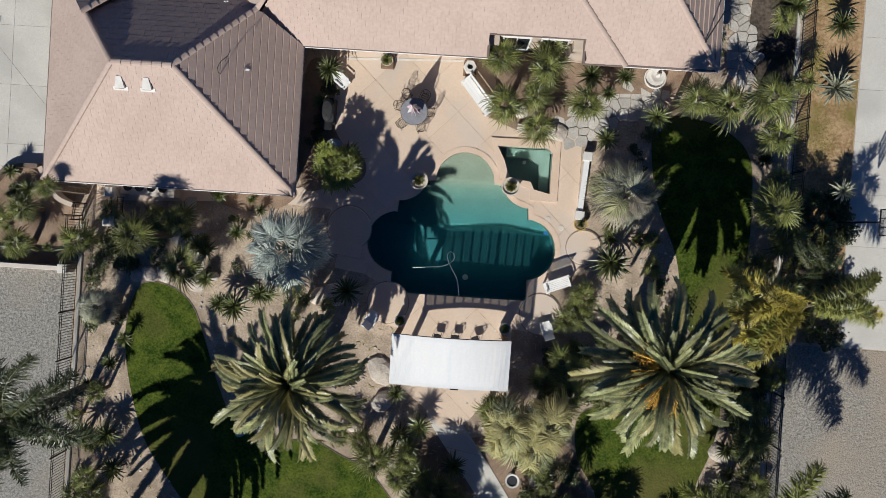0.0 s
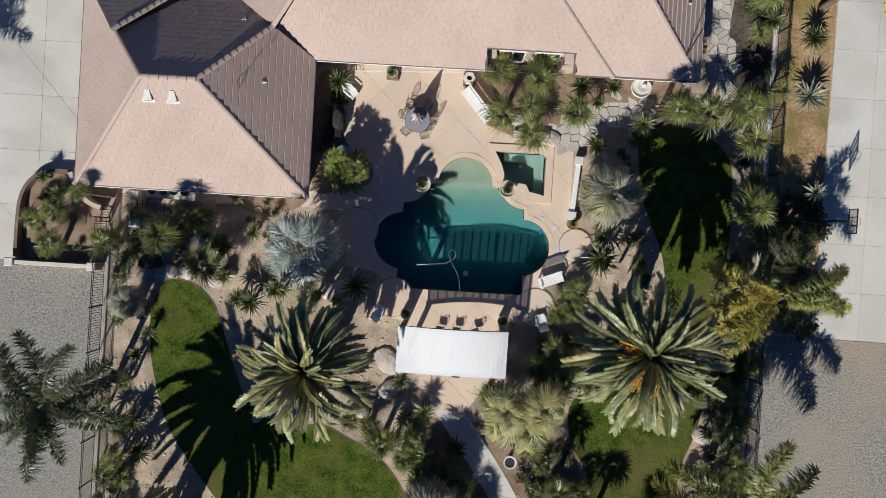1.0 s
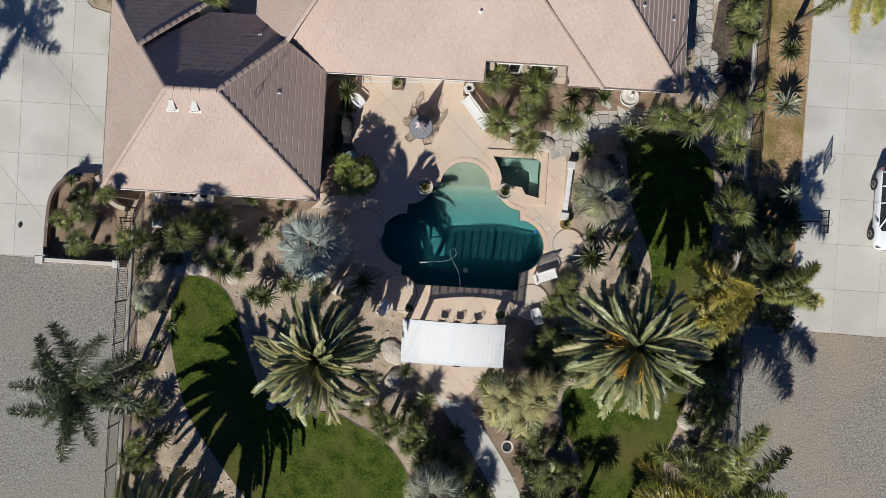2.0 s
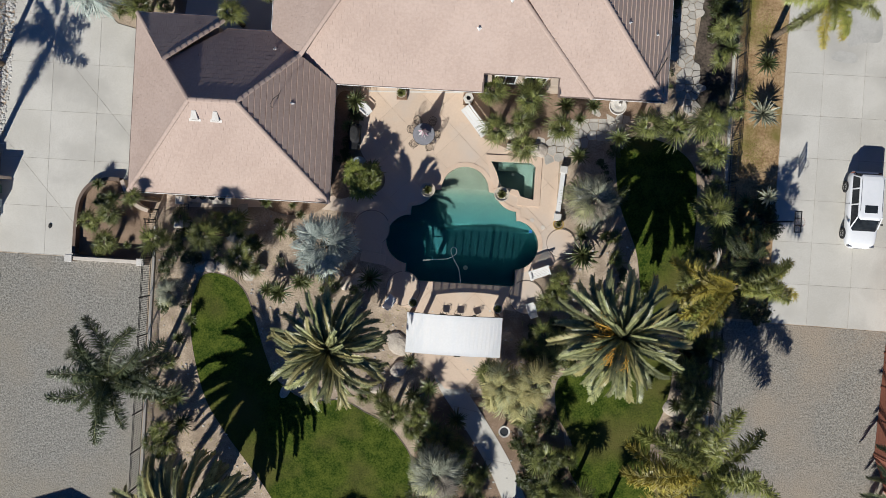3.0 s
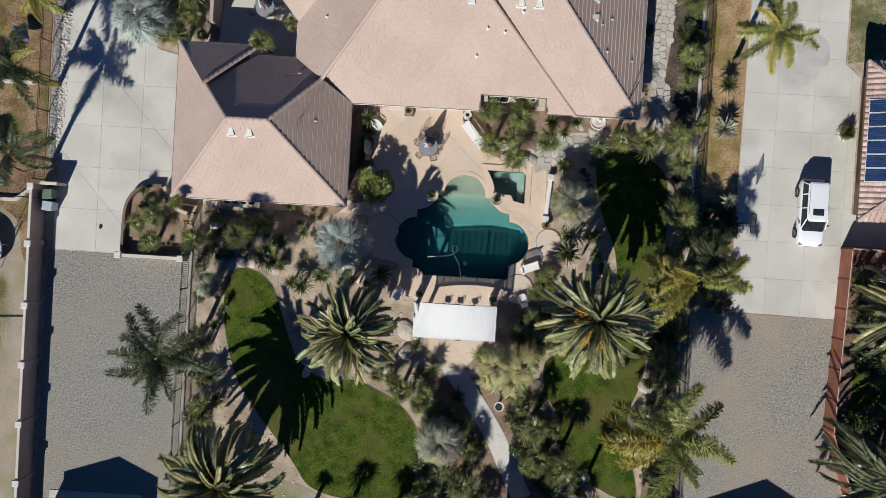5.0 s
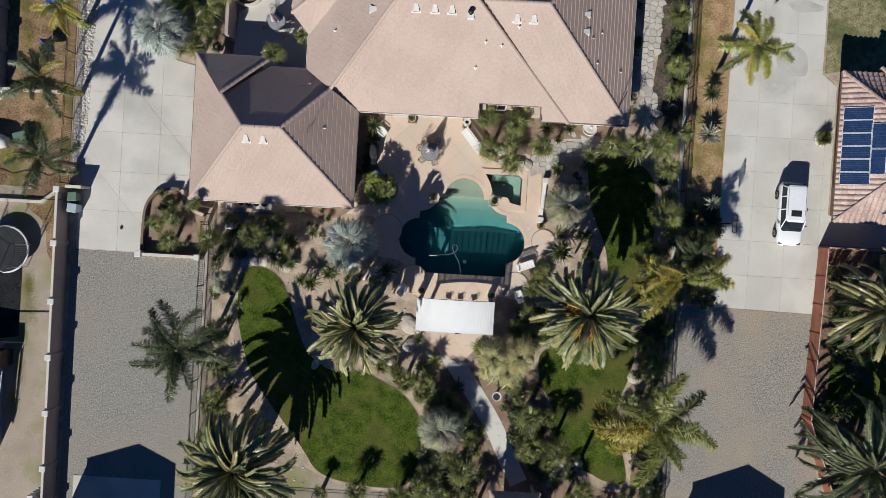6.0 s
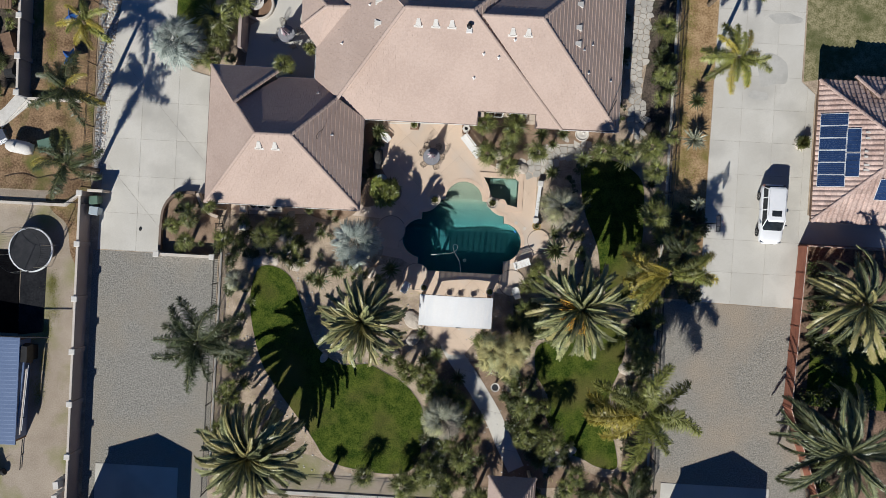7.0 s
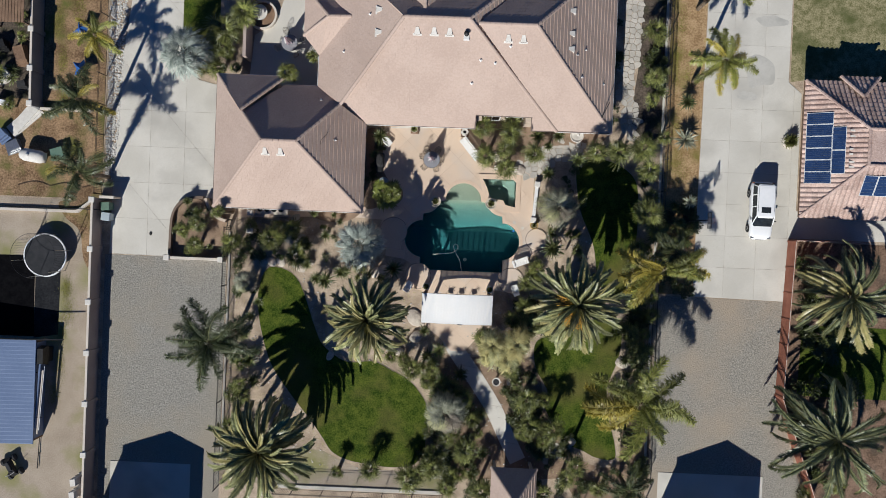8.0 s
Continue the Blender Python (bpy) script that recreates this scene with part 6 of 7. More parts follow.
# ---- poolside things ----
def cabana():
    """A vaulted translucent canopy on four posts, with arched beams before and behind and purlins between."""
    c = thing("shade_canopy", "white vaulted translucent canopy on dark posts beside the pool", "canopy", (0.13, -5.62, 0))
    w, d, n = 2.65, 1.13, 24

    def vault(x, y):
        """The roof rises in the middle, and from its southern edge to its northern one."""
        t = (y + d) / (2 * d)
        return 2.80 + 0.20 * t + (0.28 + 0.26 * t) * (1 - (x / w) ** 2)

    g, k = Geo(), n + 1
    for z in (0.0, -0.025):
        for j in (-1, 1):
            g.v += [(-w + 2 * w * i / n, j * d, vault(-w + 2 * w * i / n, j * d) + z) for i in range(k)]
    for i in range(n):
        g.f += [(i, i + 1, k + i + 1, k + i), (3 * k + i, 3 * k + i + 1, 2 * k + i + 1, 2 * k + i), (2 * k + i, 2 * k + i + 1, i + 1, i), (k + i, k + i + 1, 3 * k + i + 1, 3 * k + i)]
    part("sheet", g, SHEET, c, "white translucent sheet")
    for j in (-1, 1):
        part("arched_beam", Geo().tube([(-w + 2 * w * i / n, j * (d - 0.06), vault(-w + 2 * w * i / n, j * d) - 0.12) for i in range(k)], 0.085, 6), WOOD, c)
        for i in (-1, 1):
            part("post", Geo().box(i * (w - 0.2), j * (d - 0.1), 0.04, 0.20, 0.20, vault(i * (w - 0.2), j * d) - 0.15, 0, 1, 0.01), WOOD, c)
    for i in range(13):
        x = -w + 0.08 + (2 * w - 0.16) * i / 12
        wide = 0.16 if i == 6 else 0.055
        a0, a1 = vault(x, -d) - 0.04, vault(x, d) - 0.04
        part("purlin", Geo().add([(x + sx * wide / 2, sy * (d - 0.05), (a0 if sy < 0 else a1) + dz) for dz in (-0.10, 0) for sx, sy in ((-1, -1), (1, -1), (1, 1), (-1, 1))],
                                 [(3, 2, 1, 0), (4, 5, 6, 7), (0, 1, 5, 4), (1, 2, 6, 5), (2, 3, 7, 6), (3, 0, 4, 7)]), WHITE, c)
    part("hanging_bracket", Geo().box(0.25, -d - 0.02, vault(0.25, -d) - 0.04, 0.36, 0.05, 0.05), IRON, c)


cabana()


def iron_chair(x, y, turn, group, z=0.045, cushion=False):
    c = thing("patio_chair", "black wrought-iron patio chair with a scrolled back", "chair", (x, y, z), turn, group)
    c.matrix_world = c.matrix_world @ Matrix.Diagonal((0.8, 0.8, 0.85, 1))
    part("seat_ring", Geo().tube([(0.24 * math.cos(radians(a)), 0.24 * math.sin(radians(a)), 0.43) for a in range(0, 361, 30)], 0.014, 5), BROWN_IRON, c)
    for k in range(-3, 4):
        w = math.sqrt(0.24 ** 2 - (0.065 * k) ** 2)
        part("seat_slat", Geo().box(0.065 * k, 0, 0.425, 0.022, 2 * w, 0.012), BROWN_IRON, c)
    if cushion:
        part("cushion", Geo().box(0, 0, 0.44, 0.46, 0.46, 0.06, 0, 0.92), NET, c, "dark seat cushion")
    part("back_frame", Geo().tube([(-0.22, 0.20, 0.42), (-0.25, 0.27, 0.75), (-0.15, 0.33, 0.98), (0, 0.35, 1.05), (0.15, 0.33, 0.98), (0.25, 0.27, 0.75), (0.22, 0.20, 0.42)], 0.016, 6), BROWN_IRON, c)
    for k in range(-2, 3):
        part("back_scroll", Geo().tube([(0.08 * k, 0.21, 0.44), (0.085 * k + 0.03, 0.26, 0.66), (0.07 * k - 0.02, 0.30, 0.82), (0.06 * k, 0.33, 0.98)], 0.010, 5), BROWN_IRON, c)
    for sx in (-1, 1):
        part("armrest", Geo().tube([(sx * 0.25, 0.26, 0.70), (sx * 0.29, 0.05, 0.68), (sx * 0.28, -0.20, 0.64), (sx * 0.24, -0.22, 0.42)], 0.014, 6), BROWN_IRON, c)
        for sy in (-1, 1):
            part("leg", Geo().tube([(sx * 0.20, sy * 0.18, 0.42), (sx * 0.22, sy * 0.22, 0.2), (sx * 0.24, sy * 0.26, 0.0)], 0.014, 6), BROWN_IRON, c)


def patio_table(x, y, z=0.045):
    t = thing("patio_table", "round grey stone-topped patio table", "table", (x, y, z))
    part("tabletop", Geo().lathe(0, 0, 0.70, [(0.60, 0), (0.63, 0.015), (0.63, 0.035), (0.60, 0.045)], 36), GREY_FABRIC, t)
    part("rim", Geo().lathe(0, 0, 0.685, [(0.64, 0), (0.65, 0.02), (0.635, 0.045)], 36), IRON, t)
    for k in range(4):
        a = radians(45 + 90 * k)
        part("leg", Geo().tube([(0.2 * math.cos(a), 0.2 * math.sin(a), 0.70), (0.28 * math.cos(a), 0.28 * math.sin(a), 0.35), (0.45 * math.cos(a), 0.45 * math.sin(a), 0.0)], 0.022, 6), IRON, t)
    u = thing("folded_umbrella", "closed umbrella with pink and white canvas in the table", "umbrella", (x, y, z))
    part("pole", Geo().tube([(0, 0, 0.0), (0, 0, 2.55)], 0.022, 8), WOOD, u)
    for k in range(8):
        a, b = radians(45 * k), radians(45 * k + 22)
        c = radians(45 * k + 45)
        top, r0 = (0, 0, 2.5), 0.38 - 0.05 * (k % 3)
        part("canvas_fold", Geo().add([(0.05 * math.cos(a), 0.05 * math.sin(a), 0.98), (r0 * math.cos(b), r0 * math.sin(b), 0.92), (0.05 * math.cos(c), 0.05 * math.sin(c), 0.98), top, (r0 * 0.62 * math.cos(b), r0 * 0.62 * math.sin(b), 1.7)],
                                      [(0, 1, 4), (0, 4, 3), (1, 2, 4), (2, 3, 4)]), PINK if k % 2 else WHITE, u)
    part("finial", Geo().lathe(0, 0, 2.5, [(0.03, 0), (0.035, 0.05), (0.005, 0.1)], 10), WOOD, u)


patio_table(-2.3, 5.7)
solid("deck_drain", Geo().box(-2.95, 8.25, 0.045, 5.6, 0.09, 0.012, 2.4), STONE_WHITE, "narrow pale drain strip along the patio edge", "drain", kind="structure")
for x, y, a in ((-2.68, 6.45, 25), (-1.85, 6.45, -25), (-2.85, 5.15, 130), (-1.95, 5.02, 195), (-1.6, 5.75, -85), (-3.0, 5.95, 80)):
    iron_chair(x, y, a, "chairs round the patio table")
for x, a in ((-0.55, 175), (0.30, 180), (1.28, 200)):
    iron_chair(x, -4.9, a, "chairs under the canopy", 0.045, True)


def planter_pot(x, y, r, h, z, label, plant, material=GLAZED, group="pool planters"):
    p = thing("planter_pot", label, "planter", (x, y, z), 0, group)
    part("pot", Geo().lathe(0, 0, 0, [(r * 0.62, 0), (r * 0.8, h * 0.3), (r * 0.98, h * 0.8), (r * 1.05, h * 0.92), (r * 1.05, h), (r * 0.9, h), (r * 0.88, h * 0.88)], 28), material, p)
    part("soil", Geo().lathe(0, 0, h * 0.84, [(r * 0.9, 0), (r * 0.9, 0.02)], 20), BED_SOIL, p)
    part("leaf_tuft", plant, None, p, "green leafy tuft", Matrix.Translation((0, 0, h * 0.86)) @ Matrix.Diagonal((r * 0.84, r * 0.84, r * 1.6, 1)))


TUFT = rosette_mesh("leaf_tuft", LEAF_POT, 150, 2, 31, 0.075, 0.3)
planter_pot(-1.89, 2.50, 0.42, 0.65, 0.06, "round pale planter with green tuft at the pool corner", TUFT)
planter_pot(2.45, 2.48, 0.42, 0.65, 0.06, "round pale planter with green tuft at the pool corner", TUFT)
planter_pot(5.88, 0.94, 0.30, 0.40, 0.05, "round yellow glazed pot beside the garden wall", TUFT, mat("yellow_glaze", (0.42, 0.28, 0.05), (0.5, 0.36, 0.08), 2, 20, 0.4, 0.05), "patio pots")


def urn(x, y, z=0.045, plant=TUFT):
    u = thing("garden_urn", "pale stone urn with a dark plant on a square pedestal", "urn", (x, y, z), 0, "canopy urns")
    part("pedestal", Geo().box(0, 0, 0, 0.36, 0.36, 0.5, 0, 0.85), STONE_WHITE, u)
    part("bowl", Geo().lathe(0, 0, 0.5, [(0.10, 0), (0.09, 0.08), (0.22, 0.25), (0.28, 0.36), (0.25, 0.36), (0.2, 0.28)], 20), STONE_WHITE, u)
    part("leaf_tuft", plant, None, u, m=Matrix.Translation((0, 0, 0.78)) @ Matrix.Diagonal((0.3, 0.3, 0.25, 1)))


urn(-2.33, -4.15)
urn(2.62, -4.2)


def stone_basin(x, y):
    b = thing("bird_bath", "white cast-stone bird bath beside the garden path", "bird bath", (x, y, 0))
    part("pedestal", Geo().lathe(0, 0, 0, [(0.2, 0), (0.2, 0.06), (0.09, 0.12), (0.08, 0.5), (0.16, 0.6)], 18), STONE_WHITE, b)
    part("bowl", Geo().lathe(0, 0, 0.6, [(0.14, 0), (0.34, 0.12), (0.34, 0.15), (0.26, 0.13), (0.24, 0.05)], 28), STONE_WHITE, b)
    part("water_dish", Geo().lathe(0, 0, 0.66, [(0.24, 0), (0.24, 0.01)], 20), NET, b, "dark shallow water")


stone_basin(3.44, -11.39)


def square_planter(x, y):
    p = thing("square_planter", "square stone planter with a small shrub by the wall", "planter", (x, y, 0.045))
    part("box", Geo().box(0, 0, 0, 0.62, 0.62, 0.30, 0, 0.95), WOOD, p)
    part("pot", Geo().lathe(0, 0, 0.30, [(0.2, 0), (0.27, 0.2), (0.3, 0.34), (0.26, 0.34), (0.24, 0.3)], 20), GLAZED, p)
    part("leaf_tuft", TUFT, None, p, m=Matrix.Translation((0, 0, 0.6)) @ Matrix.Diagonal((0.34, 0.34, 0.4, 1)))


square_planter(-3.75, 8.05)


def chiminea(x, y):
    p = thing("garden_chimney", "white hexagonal chimney pot with a dark opening", "chimney", (x, y, 0.045))
    part("base", Geo().box(0, 0, 0, 0.62, 0.62, 0.25, 0, 0.95), WOOD, p)
    part("body", Geo().lathe(0, 0, 0.25, [(0.30, 0), (0.32, 0.3), (0.30, 0.55), (0.15, 0.55), (0.14, 0.2)], 6), STONE_WHITE, p)
    part("flue", Geo().lathe(0, 0, 0.5, [(0.145, 0), (0.14, 0.05)], 16), IRON, p)


chiminea(0.18, 7.95)


def bench(x, y, turn, long, label, group="", z=0.05, slats=6, back=True):
    b = thing("garden_bench", label, "bench", (x, y, z), turn, group)
    for k in range(slats):
        part("seat_slat", Geo().box(0, -0.25 + 0.5 * (k + 0.5) / slats, 0.42, long, 0.5 / slats - 0.012, 0.03), WHITE, b)
    for sx in (-1, 1):
        for sy in (-0.2, 0.2):
            part("leg", Geo().box(sx * (long / 2 - 0.08), sy, 0, 0.07, 0.07, 0.42), WHITE, b)
        if back:
            part("armrest", Geo().box(sx * (long / 2 - 0.05), 0.0, 0.60, 0.07, 0.52, 0.035), WHITE, b)
            part("arm_post", Geo().box(sx * (long / 2 - 0.05), -0.2, 0.44, 0.05, 0.05, 0.17), WHITE, b)
    if back:
        part("back_rail", Geo().box(0, 0.30, 0.85, long, 0.05, 0.09), WHITE, b)
        if slats == 3:
            part("back_panel", Geo().box(0, 0.315, 0.44, long - 0.04, 0.02, 0.42), WHITE, b)
        for k in range(int(long / 0.11)):
            part("back_slat", Geo().box(-long / 2 + 0.06 + 0.11 * k, 0.28, 0.45, 0.05, 0.03, 0.42), WHITE, b)


bench(0.62, 6.65, -50, 2.0, "white garden bench facing the patio", slats=3)
bench(4.95, -2.0, 22, 1.25, "white slatted garden bench by the pool steps")


def lounge(x, y, turn, label, group, size=0.8):
    c = thing("lounge_chair", label, "chair", (x, y, 0.05), turn, group)
    c.scale = (size, size, size)
    part("seat", Geo().box(0, -0.1, 0.32, 0.6, 0.75, 0.08, 0, 0.95), WHITE, c)
    part("backrest", Geo().add([(-0.3, 0.25, 0.36), (0.3, 0.25, 0.36), (0.28, 0.55, 0.85), (-0.28, 0.55, 0.85), (-0.3, 0.31, 0.34), (0.3, 0.31, 0.34), (0.28, 0.61, 0.83), (-0.28, 0.61, 0.83)],
                               [(0, 1, 2, 3), (7, 6, 5, 4), (0, 4, 5, 1), (3, 2, 6, 7), (0, 3, 7, 4), (1, 5, 6, 2)]), WHITE, c)
    for sx in (-1, 1):
        part("armrest", Geo().box(sx * 0.31, 0.0, 0.5, 0.07, 0.6, 0.04), WHITE, c)
        for sy in (-0.4, 0.3):
            part("leg", Geo().box(sx * 0.27, sy, 0, 0.05, 0.05, 0.5), WHITE, c)


lounge(-5.85, 7.0, 50, "white patio armchair by the house wall", "white armchairs")
lounge(-3.72, -4.2, 150, "white plastic armchair beside the round pad", "white armchairs")
lounge(4.62, -4.15, 200, "white plastic armchair beside the round pad", "white armchairs")


def barbecue(x, y):
    b = thing("barbecue", "dark covered barbecue against the house wall", "barbecue", (x, y, 0.05))
    part("cabinet", Geo().box(0, 0, 0, 0.62, 1.15, 0.85, 0, 0.98), NET, b)
    part("hood", Geo().lathe(0, 0, 0.85, [(0.32, 0), (0.33, 0.12), (0.24, 0.22), (0.05, 0.25)], 14, 1.6), RUBBER, b)
    part("side_shelf", Geo().box(0, -0.75, 0.8, 0.5, 0.36, 0.04), IRON, b)


barbecue(-6.35, 5.5)
bird = thing("bird_bath", "pale blue-grey round basin by the patio bed", "basin", (-5.95, 3.75, 0.06))
part("stem", Geo().lathe(0, 0, 0, [(0.2, 0), (0.09, 0.1), (0.08, 0.5), (0.2, 0.58)], 16), STONE_WHITE, bird)
part("bowl", Geo().lathe(0, 0, 0.58, [(0.2, 0), (0.42, 0.1), (0.44, 0.14), (0.38, 0.12), (0.1, 0.06)], 24), GREY_BIN, bird)


def fountain(x, y):
    f = thing("fountain", "white tiered round stone fountain by the house", "fountain", (x, y, 0.05))
    part("basin", Geo().lathe(0, 0, 0, [(0.42, 0), (0.46, 0.3), (0.52, 0.42), (0.47, 0.44), (0.42, 0.34), (0.1, 0.3)], 30), STONE_WHITE, f)
    part("column", Geo().lathe(0, 0, 0.3, [(0.12, 0), (0.08, 0.3), (0.1, 0.45)], 14), STONE_WHITE, f)
    part("upper_bowl", Geo().lathe(0, 0, 0.75, [(0.1, 0), (0.3, 0.1), (0.32, 0.14), (0.27, 0.13), (0.08, 0.06)], 24), STONE_WHITE, f)
    part("finial", Geo().lathe(0.03, 0.02, 0.8, [(0.06, 0), (0.11, 0.12), (0.07, 0.25), (0.02, 0.32)], 14), STONE_WHITE, f)


fountain(8.9, 8.02)

hose_line = curve_line([(-1.95, -1.66, -0.08), (-1.2, -1.58, -0.08), (-0.45, -1.47, -0.08), (-0.02, -1.18, -0.08), (0.0, -0.9, -0.08), (-0.18, -0.78, -0.08), (-0.32, -1.0, -0.07), (-0.12, -1.5, -0.07), (0.22, -2.1, -0.08), (0.37, -2.92, -0.08), (0.38, -3.05, 0.07)], 6)
solid("pool_hose", Geo().tube(hose_line, 0.022, 8), WHITE, "white vacuum hose floating in a loop on the pool", "hose")
for x, y, r in ((4.36, 1.09, 0.13), (5.03, 0.70, 0.13)):
    solid("skimmer_lid", Geo().lathe(x, y, 0.045, [(r, 0), (r, 0.012), (r * 0.9, 0.016)], 20), CAP, "round pale skimmer lid set in the deck", "lid", "skimmer lids")

# planter seat and retaining walls near the house
block_wall("wall_bed_seat", (2.6, 5.3), (4.4, 5.25), 0.4, 0.32, STONE_WHITE, "short white garden wall in front of the palms")
curb = ribbon(curve_line([(-19.85, 2.0), (-19.5, 1.2), (-18.9, 0.55), (-18.2, 0.28)]), 0.22)
solid("curved_wall", Geo().prism(curb, 0, 0.75), STUCCO, "low curved stucco wall round the planting bed", "wall", kind="structure")


rim_ = ribbon(curve_line([(-22.62, -2.5), (-22.6, -0.6), (-22.45, 0.7), (-21.9, 1.6), (-21.0, 2.0), (-20.1, 2.05)]), 0.18)
solid("bed_wall", Geo().prism(rim_, 0, 0.5), BROWN_STUCCO, "low brown wall round the planting bed", "wall", kind="structure")


def entry_gate():
    g = thing("entry_gate", "black iron double gate between two pale capped piers", "gate")
    for y in (1.05, -0.33):
        p = part("pier", Geo().box(-16.05, y, 0, 0.42, 0.42, 1.6), STUCCO, g)
        part("pier_cap", Geo().box(-16.05, y, 1.6, 0.54, 0.54, 0.16, 0, 0.6), CAP, p)
    for k in range(10):
        part("bar", Geo().tube([(-16.05, -0.08 + 0.095 * k, 0.1), (-16.05, -0.08 + 0.095 * k, 1.4)], 0.012, 5), IRON, g)
    for z in (0.15, 0.75, 1.35):
        part("rail", Geo().tube([(-16.05, -0.12, z), (-16.05, 0.84, z)], 0.02, 6), IRON, g)


entry_gate()
counter = thing("planter_counter", "low stucco counter with a row of dark tubs under the eave", "counter", (-14.6, 1.25, 0.05))
part("body", Geo().box(0, 0, 0, 2.5, 0.55, 0.85, -1), STUCCO, counter)
part("top", Geo().box(0, 0, 0.85, 2.6, 0.62, 0.05, -1, 1, 0.01), CAP, counter)
for k in range(4):
    part("tub", Geo().lathe(-0.85 + 0.55 * k, 0.08, 0.9, [(0.16, 0), (0.22, 0.16), (0.19, 0.16), (0.15, 0.06)], 16), NET, counter)


# ---- drives and side yards ----
def car():
    """A white sport-utility car, nose to the south."""
    c = thing("parked_car", "white sport-utility car with a dark sunroof on the drive", "car", (23.3, 2.78, 0.035))
    c.matrix_world = c.matrix_world @ Matrix.Diagonal((0.92, 0.94, 0.96, 1))
    g, r = Geo(), 22
    stations = [(-2.36, 0.50, 0.42, 0.66), (-2.31, 0.68, 0.34, 0.76), (-2.20, 0.81, 0.29, 0.85), (-2.0, 0.90, 0.27, 0.93), (-1.6, 0.94, 0.27, 0.99), (-1.15, 0.95, 0.27, 1.04), (0.2, 0.96, 0.27, 1.06),
                (1.3, 0.96, 0.27, 1.08), (1.95, 0.94, 0.29, 1.08), (2.18, 0.89, 0.33, 1.06), (2.30, 0.80, 0.40, 1.00), (2.35, 0.66, 0.48, 0.92)]
    for y, w, z0, z1 in stations:
        for k in range(r):
            a = 2 * math.pi * (k + 0.5) / r
            ca, sa = math.cos(a), math.sin(a)
            g.v.append((w * math.copysign(abs(ca) ** 0.42, ca), y, (z0 + z1) / 2 + (z1 - z0) / 2 * math.copysign(abs(sa) ** 0.5, sa)))
    n = len(stations)
    g.f += [(i * r + k, (i + 1) * r + k, (i + 1) * r + (k + 1) % r, i * r + (k + 1) % r) for i in range(n - 1) for k in range(r)] + [tuple(range(r)), tuple(range((n - 1) * r, n * r))[::-1]]
    part("body", g, CAR_WHITE, c, smooth=True)
    b, t = (-1.22, 2.24, 0.86), (-0.52, 2.04, 0.72)

    def ring(y0, y1, w, z, cut=0.16, bow=0.07):
        """A rounded rectangle, bowed at the nose."""
        return [(-w + cut, y0 - bow, z), (w - cut, y0 - bow, z), (w, y0 + cut, z), (w, y1 - cut, z), (w - cut, y1, z), (-w + cut, y1, z), (-w, y1 - cut, z), (-w, y0 + cut, z)]

    def sides(m):
        return [(8 * m + k, 8 * m + (k + 1) % 8, 8 * m + 8 + (k + 1) % 8, 8 * m + 8 + k) for k in range(8)]

    part("window_glass", Geo().add(ring(*b, 1.03) + ring(*t, 1.66), sides(0)), DARK_GLASS, c, "dark tinted glass")
    part("roof_panel", Geo().add(ring(-0.56, 2.10, 0.755, 1.64) + ring(-0.52, 2.08, 0.75, 1.685) + ring(-0.40, 1.98, 0.66, 1.725) + ring(-0.15, 1.75, 0.45, 1.742), sides(0) + sides(1) + sides(2) + [tuple(range(24, 32)), tuple(range(7, -1, -1))]), CAR_WHITE, c)
    part("sunroof", Geo().box(0, 0.02, 1.725, 0.78, 0.46, 0.026, 0, 1, 0.004), DARK_GLASS, c)
    for s in (-1, 1):
        for y0, y1 in ((-1.12, -0.44), (0.30, 0.32), (1.25, 1.28), (2.10, 1.92)):
            part("roof_pillar", Geo().tube([(s * 0.845, y0, 1.04), (s * 0.735, y1, 1.67)], 0.045, 6), CAR_WHITE, c)
        part("roof_rail", Geo().tube([(s * 0.66, -0.1, 1.745), (s * 0.66, 1.8, 1.745)], 0.018, 6), CHROME, c)
        part("door_mirror", Geo().box(s * 1.03, -0.85, 1.0, 0.20, 0.10, 0.14, 0, 0.8), CAR_WHITE if s < 0 else IRON, c)
        part("headlight", Geo().box(s * 0.68, -2.20, 0.70, 0.30, 0.16, 0.12, 0, 0.9), CHROME, c)
        part("tail_light", Geo().box(s * 0.80, 2.27, 0.75, 0.14, 0.08, 0.28), REDWALL, c)
        part("door_seam", Geo().box(s * 0.953, 0.35, 0.45, 0.012, 0.02, 0.55), IRON, c)
        for y in (-1.45, 1.42):
            wheel = part("wheel", Geo().tube([(s * 0.74, y, 0.36), (s * 0.78, y, 0.36), (s * 0.98, y, 0.36), (s * 1.0, y, 0.36)], [0.32, 0.36, 0.36, 0.31], 24), RUBBER, c)
            part("rim", Geo().tube([(s * 0.99, y, 0.36), (s * 1.01, y, 0.36)], [0.24, 0.18], 18), CHROME, wheel)
            for k in range(6):
                a = radians(60 * k)
                part("spoke", Geo().tube([(s * 1.013, y, 0.36), (s * 1.013, y + 0.21 * math.cos(a), 0.36 + 0.21 * math.sin(a))], 0.022, 5), IRON, wheel)
    part("bumper_front", Geo().box(0, -2.32, 0.34, 1.05, 0.12, 0.20, 0, 0.9), CAR_WHITE, c)
    part("grille", Geo().box(0, -2.355, 0.52, 0.66, 0.05, 0.12), IRON, c)
    part("bumper_rear", Geo().box(0, 2.32, 0.42, 1.3, 0.12, 0.20, 0, 0.95), CAR_WHITE, c)
